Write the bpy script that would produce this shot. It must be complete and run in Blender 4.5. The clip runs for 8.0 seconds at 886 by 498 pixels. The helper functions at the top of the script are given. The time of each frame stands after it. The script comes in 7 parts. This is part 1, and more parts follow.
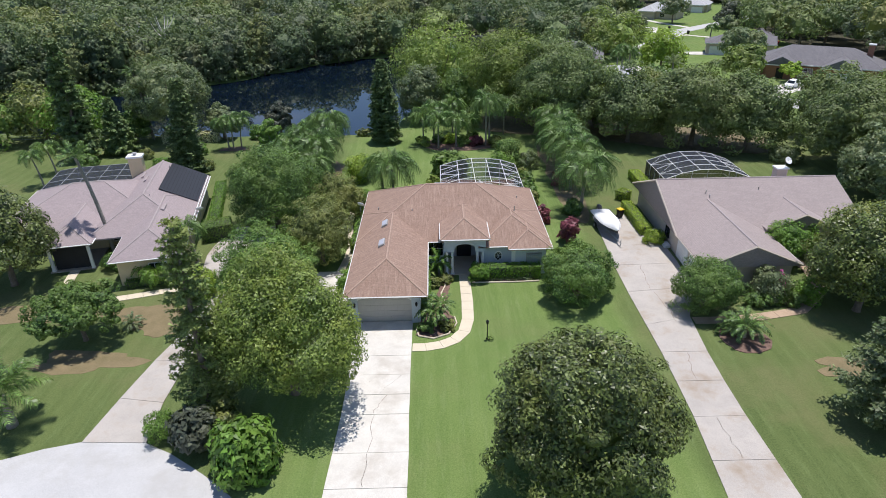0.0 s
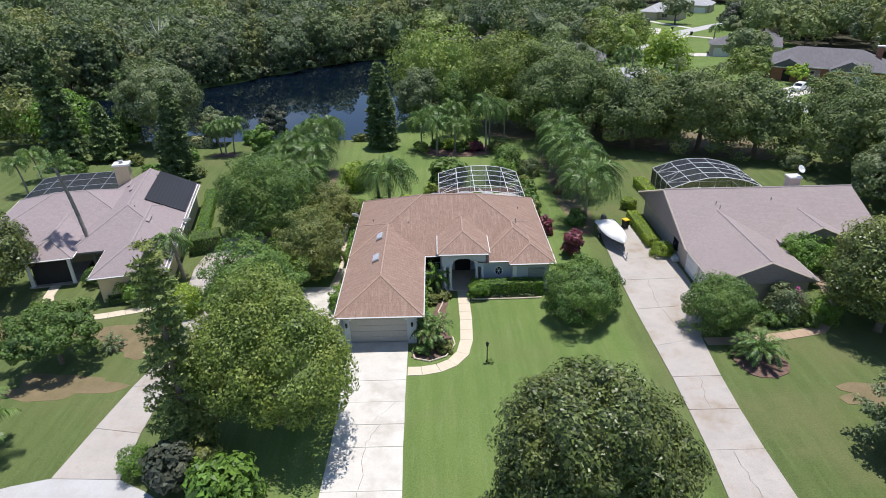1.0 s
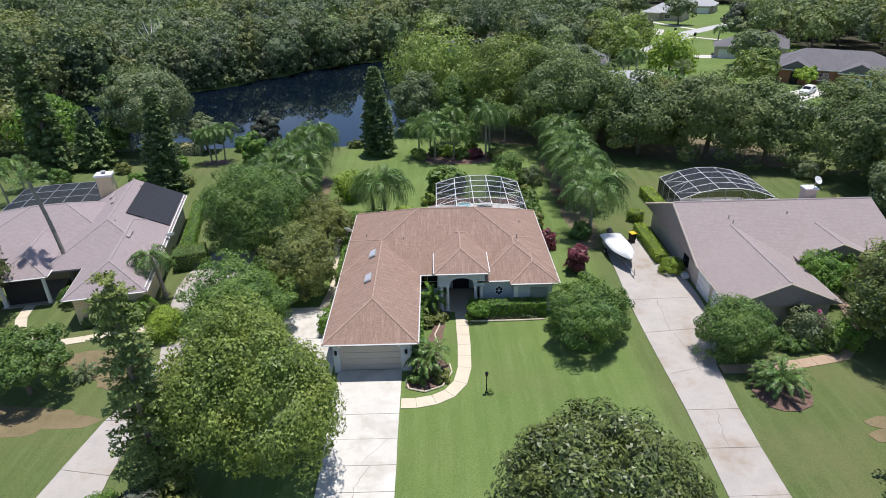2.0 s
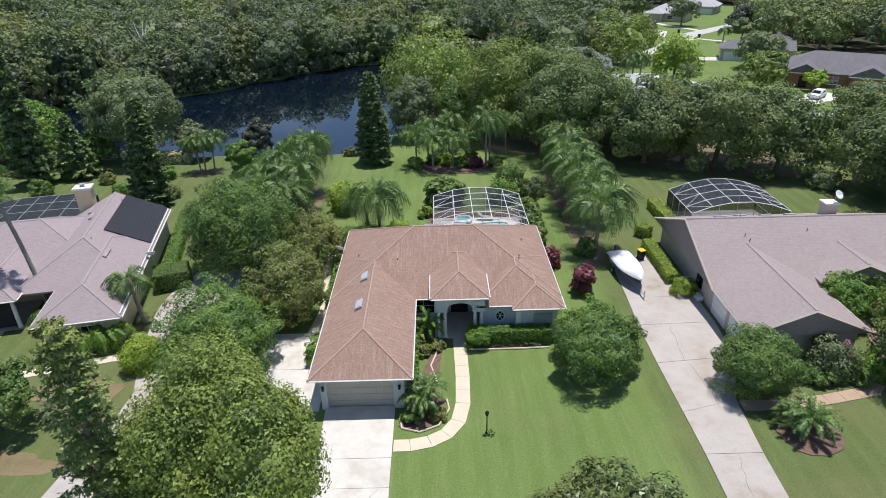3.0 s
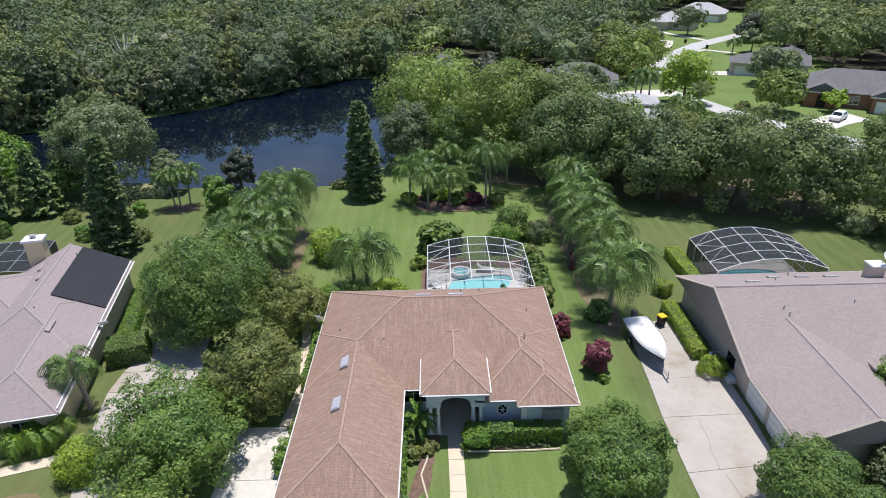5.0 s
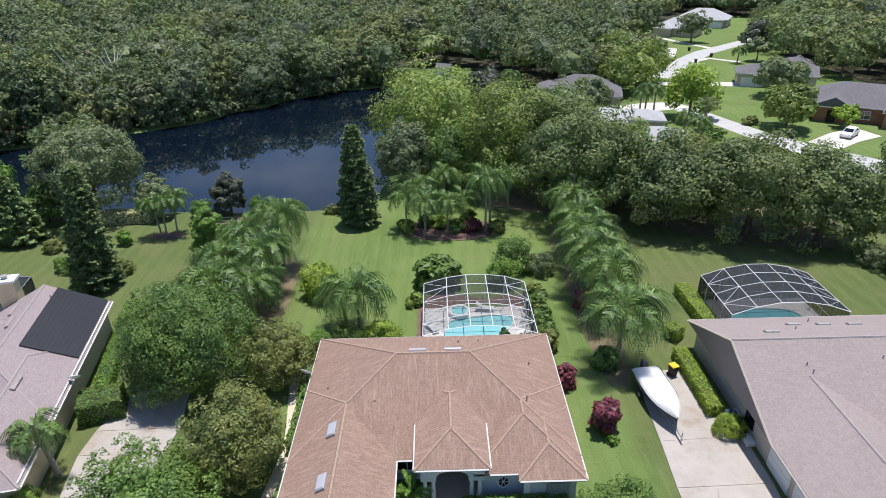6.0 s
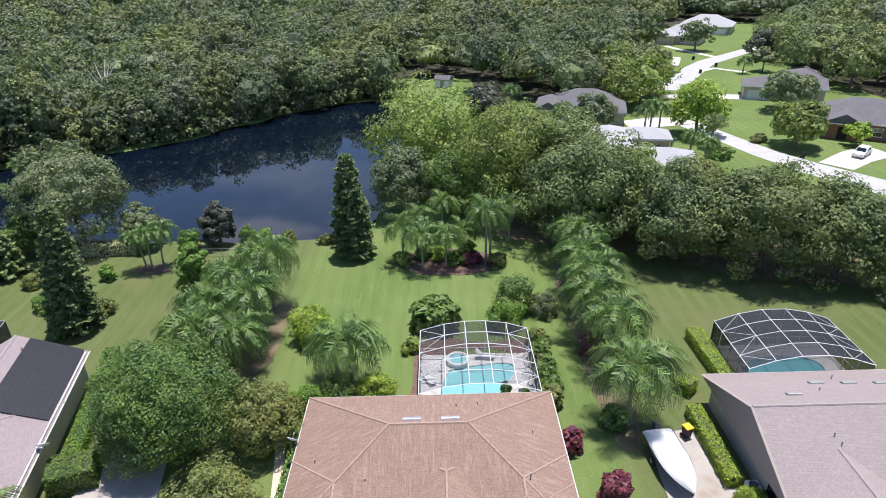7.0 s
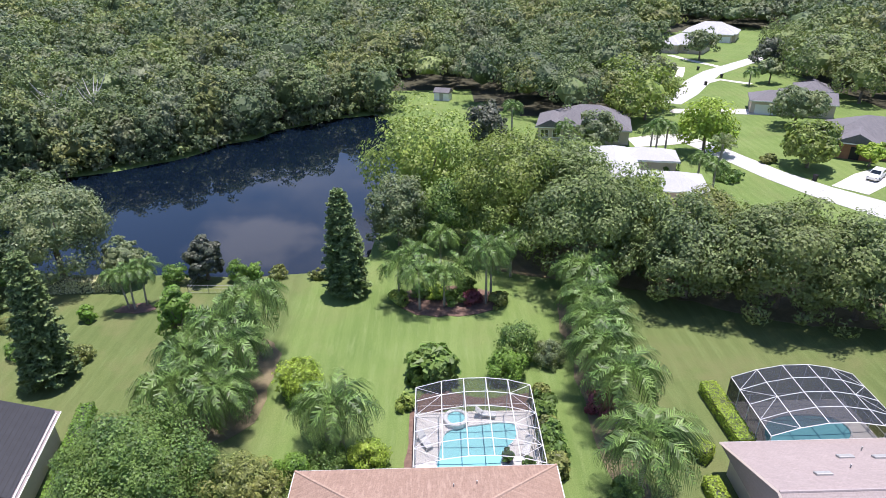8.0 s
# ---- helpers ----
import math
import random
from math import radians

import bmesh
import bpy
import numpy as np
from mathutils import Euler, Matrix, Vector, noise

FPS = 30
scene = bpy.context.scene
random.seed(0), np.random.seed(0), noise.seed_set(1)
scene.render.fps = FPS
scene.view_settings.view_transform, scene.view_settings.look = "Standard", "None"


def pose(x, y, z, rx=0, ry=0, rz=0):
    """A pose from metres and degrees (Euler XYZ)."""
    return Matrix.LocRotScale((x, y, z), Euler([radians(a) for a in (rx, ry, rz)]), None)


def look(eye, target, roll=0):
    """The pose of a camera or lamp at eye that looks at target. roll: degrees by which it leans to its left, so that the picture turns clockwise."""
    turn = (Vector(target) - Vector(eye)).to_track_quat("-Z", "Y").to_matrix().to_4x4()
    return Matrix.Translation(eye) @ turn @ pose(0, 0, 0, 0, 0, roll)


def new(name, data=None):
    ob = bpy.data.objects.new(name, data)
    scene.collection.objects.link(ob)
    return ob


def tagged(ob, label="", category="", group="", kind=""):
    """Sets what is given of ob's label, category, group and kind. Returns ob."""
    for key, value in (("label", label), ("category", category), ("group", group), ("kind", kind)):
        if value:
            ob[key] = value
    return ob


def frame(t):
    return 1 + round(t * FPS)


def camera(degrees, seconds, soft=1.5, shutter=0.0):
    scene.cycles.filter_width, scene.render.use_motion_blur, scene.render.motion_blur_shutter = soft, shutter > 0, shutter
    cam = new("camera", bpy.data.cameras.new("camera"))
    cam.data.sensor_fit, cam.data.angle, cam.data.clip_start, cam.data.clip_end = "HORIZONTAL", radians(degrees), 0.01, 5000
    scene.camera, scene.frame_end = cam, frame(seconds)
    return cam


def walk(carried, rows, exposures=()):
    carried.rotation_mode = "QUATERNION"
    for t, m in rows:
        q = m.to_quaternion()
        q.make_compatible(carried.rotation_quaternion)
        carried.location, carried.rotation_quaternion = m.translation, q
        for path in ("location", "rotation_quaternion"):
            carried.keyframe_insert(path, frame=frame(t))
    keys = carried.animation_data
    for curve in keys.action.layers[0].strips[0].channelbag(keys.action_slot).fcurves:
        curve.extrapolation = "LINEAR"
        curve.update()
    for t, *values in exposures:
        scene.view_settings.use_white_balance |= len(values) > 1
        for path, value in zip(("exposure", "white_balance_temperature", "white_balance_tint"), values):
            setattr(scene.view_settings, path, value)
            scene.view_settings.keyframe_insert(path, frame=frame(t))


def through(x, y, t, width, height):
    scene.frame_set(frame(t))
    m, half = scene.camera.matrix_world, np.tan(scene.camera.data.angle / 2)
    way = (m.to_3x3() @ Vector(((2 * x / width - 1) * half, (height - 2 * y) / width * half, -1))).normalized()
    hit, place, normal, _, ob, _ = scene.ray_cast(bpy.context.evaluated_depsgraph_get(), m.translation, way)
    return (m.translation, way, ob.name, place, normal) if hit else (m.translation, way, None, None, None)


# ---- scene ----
cam = camera(71.76, 8.0, soft=0.9)
# seconds, metres right, ahead and up
ROWS = [
    (0.0, 0.000, 0.000, 29.725, 0.0, -0.0, 0.0),
    (0.5, 0.181, 1.510, 29.692, -0.0, 0.03, -0.03),
    (1.0, 0.321, 3.183, 29.633, 0.01, 0.05, -0.02),
    (1.5, 0.510, 4.982, 29.577, 0.03, 0.09, -0.05),
    (3.0, 1.052, 11.028, 29.525, 0.02, 0.13, -0.12),
    (3.5, 1.113, 13.164, 29.838, 0.01, 0.07, -0.04),
    (4.0, 1.294, 15.341, 30.263, 0.01, 0.06, -0.01),
    (4.5, 1.474, 17.726, 30.795, -0.02, 0.05, -0.02),
    (6.0, 2.075, 24.968, 33.279, -0.04, 0.08, -0.05),
    (6.5, 2.294, 27.467, 34.289, -0.05, 0.1, -0.09),
    (7.0, 2.485, 29.950, 35.405, -0.06, 0.14, -0.12),
    (7.5, 2.686, 32.612, 36.514, -0.06, 0.15, -0.14),
    (8.0, 2.890, 35.372, 37.639, -0.08, 0.18, -0.13),
]
AIM = pose(0, 0, 0, 63.179, 0.949, -0.970)
walk(cam, [(t, Matrix.Translation((x, y, z)) @ AIM @ pose(0, 0, 0, a, b, c)) for t, x, y, z, a, b, c in ROWS],
     [(0.0, 0.08, 6250, 14), (4.5, 0.11, 6250, 14), (6.0, 0.17, 6250, 14), (7.0, 0.37, 6250, 17), (8.0, 0.65, 6250, 21)])

# ---- light ----
SUN_UP, SUN_AZ = 79.5, 32.0        # degrees above the horizon, degrees from ahead towards the right
world = bpy.data.worlds.new("sky")
scene.world = world
world.use_nodes = True
wn, wl = world.node_tree.nodes, world.node_tree.links
sky = wn.new("ShaderNodeTexSky")
sky.sky_type = 'NISHITA'
sky.sun_disc = False
sky.sun_elevation, sky.sun_rotation = radians(SUN_UP), radians(SUN_AZ)
sky.air_density, sky.dust_density, sky.ozone_density = 1.0, 0.15, 3.0
wn["Background"].inputs["Strength"].default_value = 0.115
# scattered fair-weather cloud
wc = wn.new("ShaderNodeTexCoord")
wsep = wn.new("ShaderNodeSeparateXYZ")
wl.new(wc.outputs["Generated"], wsep.inputs[0])
wup = wn.new("ShaderNodeMath")
wup.operation = "ADD"
wup.inputs[1].default_value = 0.12
wl.new(wsep.outputs["Z"], wup.inputs[0])
wdiv = wn.new("ShaderNodeVectorMath")
wdiv.operation = "DIVIDE"
wcomb = wn.new("ShaderNodeCombineXYZ")
for k in range(3):
    wl.new(wup.outputs[0], wcomb.inputs[k])
wl.new(wc.outputs["Generated"], wdiv.inputs[0])
wl.new(wcomb.outputs[0], wdiv.inputs[1])
wnoise = wn.new("ShaderNodeTexNoise")
wnoise.inputs["Scale"].default_value, wnoise.inputs["Detail"].default_value, wnoise.inputs["Roughness"].default_value = 0.9, 7, 0.55
wl.new(wdiv.outputs[0], wnoise.inputs["Vector"])
wramp = wn.new("ShaderNodeValToRGB")
wramp.color_ramp.elements[0].position, wramp.color_ramp.elements[1].position = 0.55, 0.8
wramp.color_ramp.elements[1].color = (0.75, 0.75, 0.75, 1)
wl.new(wnoise.outputs["Fac"], wramp.inputs[0])
# one nearer cloud, ragged at its edge
wgap = wn.new("ShaderNodeVectorMath")
wgap.operation = "DISTANCE"
wgap.inputs[1].default_value = (-0.53, 1.6, 0.777)
wl.new(wdiv.outputs[0], wgap.inputs[0])
wrag = wn.new("ShaderNodeTexNoise")
wrag.inputs["Scale"].default_value, wrag.inputs["Detail"].default_value, wrag.inputs["Roughness"].default_value = 4.0, 7, 0.6
wl.new(wdiv.outputs[0], wrag.inputs["Vector"])
wsum = wn.new("ShaderNodeMath")
wsum.operation = "MULTIPLY_ADD"
wsum.inputs[1].default_value = 0.4
wl.new(wrag.outputs["Fac"], wsum.inputs[0])
wl.new(wgap.outputs["Value"], wsum.inputs[2])
wcloud = wn.new("ShaderNodeMapRange")
wcloud.interpolation_type = "SMOOTHSTEP"
wcloud.inputs["From Min"].default_value, wcloud.inputs["From Max"].default_value = 0.28, 0.42
wcloud.inputs["To Min"].default_value, wcloud.inputs["To Max"].default_value = 0.7, 0.0
wl.new(wsum.outputs[0], wcloud.inputs[0])
wmost = wn.new("ShaderNodeMath")
wmost.operation = "MAXIMUM"
wl.new(wramp.outputs[0], wmost.inputs[0])
wl.new(wcloud.outputs[0], wmost.inputs[1])
wmix = wn.new("ShaderNodeMix")
wmix.data_type = "RGBA"
wl.new(wmost.outputs[0], wmix.inputs[0])
wl.new(sky.outputs[0], wmix.inputs[6])
wmix.inputs[7].default_value = (7.6, 8.0, 8.8, 1)
wl.new(wmix.outputs[2], wn["Background"].inputs["Color"])
sun = new("sun", bpy.data.lights.new("sun", "SUN"))
sun.data.energy, sun.data.angle, sun.data.color = 4.7, radians(0.55), (1.0, 0.955, 0.87)
d = Vector((math.sin(radians(SUN_AZ)) * math.cos(radians(SUN_UP)), math.cos(radians(SUN_AZ)) * math.cos(radians(SUN_UP)), math.sin(radians(SUN_UP))))
sun.matrix_world = look(d * 100, (0, 0, 0))

# ---- materials ----
def material(name):
    m = bpy.data.materials.new(name)
    m.use_nodes = True
    nt = m.node_tree
    return m, nt.nodes, nt.links, nt.nodes["Principled BSDF"]


def noise_node(n, l, vec, scale, detail=3.0, rough=0.55):
    t = n.new("ShaderNodeTexNoise")
    t.inputs["Scale"].default_value, t.inputs["Detail"].default_value, t.inputs["Roughness"].default_value = scale, detail, rough
    if vec is not None:
        l.new(vec, t.inputs["Vector"])
    return t.outputs["Fac"]


def ramp(n, l, fac, stops):
    r = n.new("ShaderNodeValToRGB")
    while len(r.color_ramp.elements) < len(stops):
        r.color_ramp.elements.new(0.5)
    for e, (p, c) in zip(r.color_ramp.elements, stops):
        e.position, e.color = p, (*c, 1)
    l.new(fac, r.inputs[0])
    return r.outputs[0]


def mix(n, l, fac, a, b, mode="MIX"):
    m = n.new("ShaderNodeMix")
    m.data_type, m.blend_type = "RGBA", mode
    for sock, v in ((m.inputs[0], fac), (m.inputs[6], a), (m.inputs[7], b)):
        if isinstance(v, (int, float)):
            sock.default_value = v
        elif isinstance(v, tuple):
            sock.default_value = (*v, 1)
        else:
            l.new(v, sock)
    return m.outputs[2]


def position(n, l, scale=(1, 1, 1), turn=0.0, kind="world"):
    src = n.new("ShaderNodeNewGeometry").outputs["Position"] if kind == "world" else n.new("ShaderNodeTexCoord").outputs["Object"]
    mp = n.new("ShaderNodeMapping")
    mp.inputs["Scale"].default_value = scale
    mp.inputs["Rotation"].default_value = (0, 0, radians(turn))
    l.new(src, mp.inputs["Vector"])
    return mp.outputs[0]


def bump(n, l, b, fac, strength, distance):
    k = n.new("ShaderNodeBump")
    k.inputs["Strength"].default_value, k.inputs["Distance"].default_value = strength, distance
    l.new(fac, k.inputs["Height"])
    l.new(k.outputs[0], b.inputs["Normal"])


def mottled(name, a, b, scale=1.5, rough=0.8, fine=25.0, relief=0.004, stain=None, metal=0.0):
    """A plain surface with broad and fine variation."""
    m, n, l, p = material(name)
    pos = position(n, l)
    c = ramp(n, l, noise_node(n, l, pos, scale, 5), [(0.3, a), (0.7, b)])
    c = mix(n, l, 0.35, c, ramp(n, l, noise_node(n, l, pos, fine, 2), [(0.3, tuple(v * 0.75 for v in a)), (0.7, tuple(min(1, v * 1.12) for v in b))]))
    if stain:
        f = ramp(n, l, noise_node(n, l, pos, 0.35, 6, 0.65), [(0.5, (0, 0, 0)), (0.72, (1, 1, 1))])
        c = mix(n, l, f, c, stain)
    l.new(c, p.inputs["Base Color"])
    p.inputs["Roughness"].default_value, p.inputs["Metallic"].default_value = rough, metal
    if relief:
        bump(n, l, p, noise_node(n, l, pos, fine * 1.5, 3), 0.6, relief)
    return m


def foliage(name, dark, light, through=0.35, rough=0.5, patch=0.35, grain=7.0):
    """Leaves: each leaf its own tone, broad patches across the crown, light passing through."""
    m, n, l, p = material(name)
    isl = n.new("ShaderNodeNewGeometry").outputs["Random Per Island"]
    obj = n.new("ShaderNodeObjectInfo").outputs["Random"]
    c = ramp(n, l, isl, [(0.0, tuple(v * 0.7 for v in dark)), (0.35, dark), (0.75, light), (1.0, tuple(min(1, v * 1.5) for v in light))])
    big = noise_node(n, l, position(n, l), patch, 3)
    c = mix(n, l, ramp(n, l, big, [(0.35, (0, 0, 0)), (0.68, (0.6, 0.6, 0.6))]), c, tuple(min(1, v * f) for v, f in zip(light, (1.35, 1.12, 0.85))))
    hsv = n.new("ShaderNodeHueSaturation")
    rng_map = n.new("ShaderNodeMapRange")
    rng_map.inputs["To Min"].default_value, rng_map.inputs["To Max"].default_value = 0.88, 1.12
    l.new(obj, rng_map.inputs[0])
    l.new(rng_map.outputs[0], hsv.inputs["Value"])
    l.new(c, hsv.inputs["Color"])
    c = hsv.outputs[0]
    fine = noise_node(n, l, position(n, l), grain, 3, 0.7)
    c = mix(n, l, ramp(n, l, fine, [(0.35, (0.4, 0.4, 0.4)), (0.55, (0, 0, 0))]), c, mix(n, l, 1.0, c, (0.5, 0.52, 0.5), "MULTIPLY"))
    c = mix(n, l, 0.1, c, (0.21, 0.19, 0.2))
    l.new(c, p.inputs["Base Color"])
    p.inputs["Roughness"].default_value = rough
    p.inputs["Specular IOR Level"].default_value = 0.35
    tr = n.new("ShaderNodeBsdfTranslucent")
    l.new(mix(n, l, 0.5, c, (0.16, 0.26, 0.03)), tr.inputs["Color"])
    ms = n.new("ShaderNodeMixShader")
    ms.inputs[0].default_value = through
    l.new(p.outputs[0], ms.inputs[1])
    l.new(tr.outputs[0], ms.inputs[2])
    l.new(ms.outputs[0], n["Material Output"].inputs[0])
    return m


def shingles(name, a, b, streak, turn=0.0, worn=1.0):
    """Asphalt shingle: courses along each slope, tabs that differ, pale and dark streaks that run down it."""
    m, n, l, p = material(name)
    pos = position(n, l, turn=turn)
    sep, nsep = n.new("ShaderNodeSeparateXYZ"), n.new("ShaderNodeSeparateXYZ")
    l.new(pos, sep.inputs[0])
    nmap = n.new("ShaderNodeMapping")
    nmap.vector_type = "VECTOR"
    nmap.inputs["Rotation"].default_value = (0, 0, radians(turn))
    l.new(n.new("ShaderNodeNewGeometry").outputs["True Normal"], nmap.inputs["Vector"])
    l.new(nmap.outputs[0], nsep.inputs[0])

    def math_node(op, x, y=None):
        k = n.new("ShaderNodeMath")
        k.operation = op
        for sock, v in zip(k.inputs, (x, y)):
            if isinstance(v, (int, float)):
                sock.default_value = v
            elif v is not None:
                l.new(v, sock)
        return k.outputs[0]

    def slope_coords(u, v):
        """u along the eave, v up the slope, each with its own scale."""
        k = n.new("ShaderNodeCombineXYZ")
        l.new(math_node("MULTIPLY", along, u), k.inputs[0])
        l.new(math_node("MULTIPLY", sep.outputs["Z"], v * 2.2), k.inputs[1])
        l.new(math_node("MULTIPLY", across, 0.02), k.inputs[2])
        return k.outputs[0]

    side = math_node("GREATER_THAN", math_node("ABSOLUTE", nsep.outputs["X"]), math_node("ABSOLUTE", nsep.outputs["Y"]))
    rest = math_node("SUBTRACT", 1.0, side)
    along = math_node("ADD", math_node("MULTIPLY", sep.outputs["Y"], side), math_node("MULTIPLY", sep.outputs["X"], rest))
    across = math_node("ADD", math_node("MULTIPLY", sep.outputs["X"], side), math_node("MULTIPLY", sep.outputs["Y"], rest))
    brick = n.new("ShaderNodeTexBrick")
    brick.inputs["Scale"].default_value = 1.0
    brick.inputs["Brick Width"].default_value, brick.inputs["Row Height"].default_value = 0.32, 0.15
    brick.inputs["Mortar Size"].default_value = 0.014
    brick.inputs["Color1"].default_value, brick.inputs["Color2"].default_value = (*[v * 0.86 for v in a], 1), (*[min(1, v * 1.1) for v in b], 1)
    brick.inputs["Mortar"].default_value = (*[v * 0.6 for v in a], 1)
    l.new(slope_coords(1.0, 1.0), brick.inputs["Vector"])
    c = mix(n, l, 0.55, brick.outputs["Color"], ramp(n, l, noise_node(n, l, pos, 0.35, 5, 0.6), [(0.3, a), (0.7, b)]))
    f = ramp(n, l, noise_node(n, l, slope_coords(3.6, 0.5), 1.3, 6, 0.65), [(0.48, (0, 0, 0)), (0.66, (0.6 * worn,) * 3)])
    c = mix(n, l, f, c, streak)
    f = ramp(n, l, noise_node(n, l, slope_coords(5.0, 0.8), 1.9, 6, 0.65), [(0.5, (0, 0, 0)), (0.66, (0.6 * worn,) * 3)])
    c = mix(n, l, f, c, tuple(v * 0.68 for v in a))
    c = mix(n, l, 0.4, c, ramp(n, l, noise_node(n, l, pos, 9, 3, 0.7), [(0.3, tuple(v * 0.62 for v in a)), (0.7, tuple(min(1, v * 1.12) for v in b))]))
    l.new(c, p.inputs["Base Color"])
    p.inputs["Roughness"].default_value = 0.92
    bump(n, l, p, brick.outputs["Fac"], 0.4, -0.01)
    return m


LEAF_OAK = foliage("oak leaves", (0.085, 0.15, 0.022), (0.245, 0.345, 0.064))
LEAF_MAGNOLIA = foliage("magnolia leaves", (0.036, 0.07, 0.012), (0.15, 0.21, 0.042), 0.15, 0.38)
LEAF_DEEP = foliage("deep green leaves", (0.056, 0.138, 0.028), (0.175, 0.315, 0.062))
LEAF_BRIGHT = foliage("bright green leaves", (0.074, 0.18, 0.02), (0.18, 0.36, 0.041))
LEAF_LIME = foliage("lime green leaves", (0.187, 0.304, 0.023), (0.374, 0.562, 0.058))
LEAF_OLIVE = foliage("olive green leaves", (0.1, 0.145, 0.034), (0.27, 0.32, 0.085))
LEAF_PALE = foliage("pale yellow green leaves", (0.164, 0.262, 0.049), (0.328, 0.459, 0.098))
LEAF_GREY = foliage("grey green leaves", (0.1, 0.155, 0.075), (0.235, 0.31, 0.15))
LEAF_WOOD = foliage("woodland leaves", (0.07, 0.125, 0.04), (0.2, 0.28, 0.09), 0.3, 0.55, 0.06)
LEAF_PINE = foliage("conifer needles", (0.066, 0.13, 0.04), (0.17, 0.265, 0.085), 0.15, 0.6)
LEAF_ARAUCARIA = foliage("araucaria sprays", (0.11, 0.18, 0.045), (0.27, 0.36, 0.1), 0.25, 0.55)
LEAF_PALM = foliage("palm leaflets", (0.04, 0.1, 0.018), (0.14, 0.265, 0.052), 0.12, 0.42)
LEAF_PURPLE = foliage("dark red leaves", (0.115, 0.02, 0.041), (0.278, 0.057, 0.098), 0.25)
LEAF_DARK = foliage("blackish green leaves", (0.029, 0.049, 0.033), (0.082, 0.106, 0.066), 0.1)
LEAF_BLOOM = foliage("magenta bracts", (0.655, 0.049, 0.328), (0.983, 0.164, 0.573), 0.3)
LEAF_WHITE = foliage("cream variegated leaves", (0.409, 0.459, 0.229), (0.819, 0.819, 0.524), 0.3)
BARK = mottled("bark", (0.12, 0.095, 0.07), (0.24, 0.2, 0.16), 3, 0.95, 14, 0.03)
BARK_PALM = mottled("palm bark", (0.2, 0.18, 0.15), (0.36, 0.33, 0.28), 4, 0.95, 12, 0.02)
BARK_DEAD = mottled("bleached dead wood", (0.42, 0.4, 0.37), (0.6, 0.58, 0.54), 4, 0.9, 12, 0.01)
CONCRETE = mottled("pale concrete", (0.53, 0.505, 0.455), (0.66, 0.63, 0.575), 0.9, 0.85, 22, 0.003, (0.44, 0.4, 0.345))
CONCRETE_OLD = mottled("stained concrete", (0.36, 0.33, 0.3), (0.49, 0.45, 0.41), 0.7, 0.88, 20, 0.003, (0.3, 0.24, 0.18))
CONCRETE_ROAD = mottled("road concrete", (0.42, 0.415, 0.41), (0.51, 0.505, 0.5), 0.5, 0.85, 18, 0.003, (0.4, 0.385, 0.365))
STUCCO_BLUE = mottled("pale blue stucco", (0.5, 0.56, 0.62), (0.56, 0.62, 0.67), 1.2, 0.9, 30, 0.006)
STUCCO_TAN = mottled("tan stucco", (0.5, 0.43, 0.37), (0.58, 0.5, 0.43), 1.2, 0.9, 30, 0.006)
STUCCO_CREAM = mottled("cream stucco", (0.62, 0.52, 0.33), (0.7, 0.59, 0.39), 1.2, 0.9, 30, 0.006)
STUCCO_PINK = mottled("pinkish stucco", (0.5, 0.4, 0.36), (0.58, 0.47, 0.42), 1.2, 0.9, 30, 0.006)
BRICK_RED = mottled("red brown brick", (0.26, 0.12, 0.08), (0.36, 0.18, 0.12), 2.0, 0.9, 14, 0.008)
WHITE = mottled("white paint", (0.76, 0.76, 0.75), (0.82, 0.82, 0.8), 2, 0.55, 20, 0)
GARAGE_DOOR = mottled("beige garage door paint", (0.47, 0.45, 0.43), (0.52, 0.5, 0.47), 2, 0.6, 20, 0)
ALUMINIUM = mottled("white coated aluminium", (0.78, 0.78, 0.78), (0.84, 0.84, 0.84), 2, 0.45, 20, 0)
DARK_METAL = mottled("dark metal", (0.02, 0.02, 0.022), (0.035, 0.035, 0.04), 4, 0.5, 20, 0, None, 0.6)
GREY_METAL = mottled("grey metal", (0.33, 0.33, 0.33), (0.43, 0.43, 0.42), 4, 0.55, 20, 0, None, 0.3)
SOLAR = mottled("black solar mat", (0.012, 0.013, 0.018), (0.022, 0.023, 0.03), 1.2, 0.55, 9, 0.003)
MULCH = mottled("brown bark mulch", (0.1, 0.06, 0.045), (0.22, 0.14, 0.11), 3, 0.97, 16, 0.03)
DARK_ROOM = mottled("dark interior", (0.02, 0.02, 0.022), (0.03, 0.03, 0.032), 1, 0.9, 10, 0)
YELLOW = mottled("yellow plastic", (0.75, 0.5, 0.02), (0.8, 0.56, 0.03), 3, 0.45, 20, 0)
CANVAS = mottled("white boat cover canvas", (0.74, 0.74, 0.73), (0.82, 0.82, 0.81), 2, 0.8, 25, 0.003)
HULL = mottled("dark boat hull", (0.05, 0.05, 0.06), (0.08, 0.08, 0.09), 3, 0.3, 20, 0)
RUBBER = mottled("rubber", (0.018, 0.018, 0.018), (0.03, 0.03, 0.03), 4, 0.8, 20, 0)
ROOF_BROWN = shingles("red brown shingles", (0.262, 0.17, 0.13), (0.345, 0.232, 0.178), (0.44, 0.315, 0.25), 0.0, 1.3)
RIDGE_BROWN = mottled("worn ridge shingles", (0.3, 0.2, 0.155), (0.42, 0.3, 0.235), 3.5, 0.92, 9, 0.006)
ROOF_GREY = shingles("grey taupe shingles", (0.3, 0.248, 0.25), (0.36, 0.298, 0.3), (0.4, 0.338, 0.34), 12, 0.35)
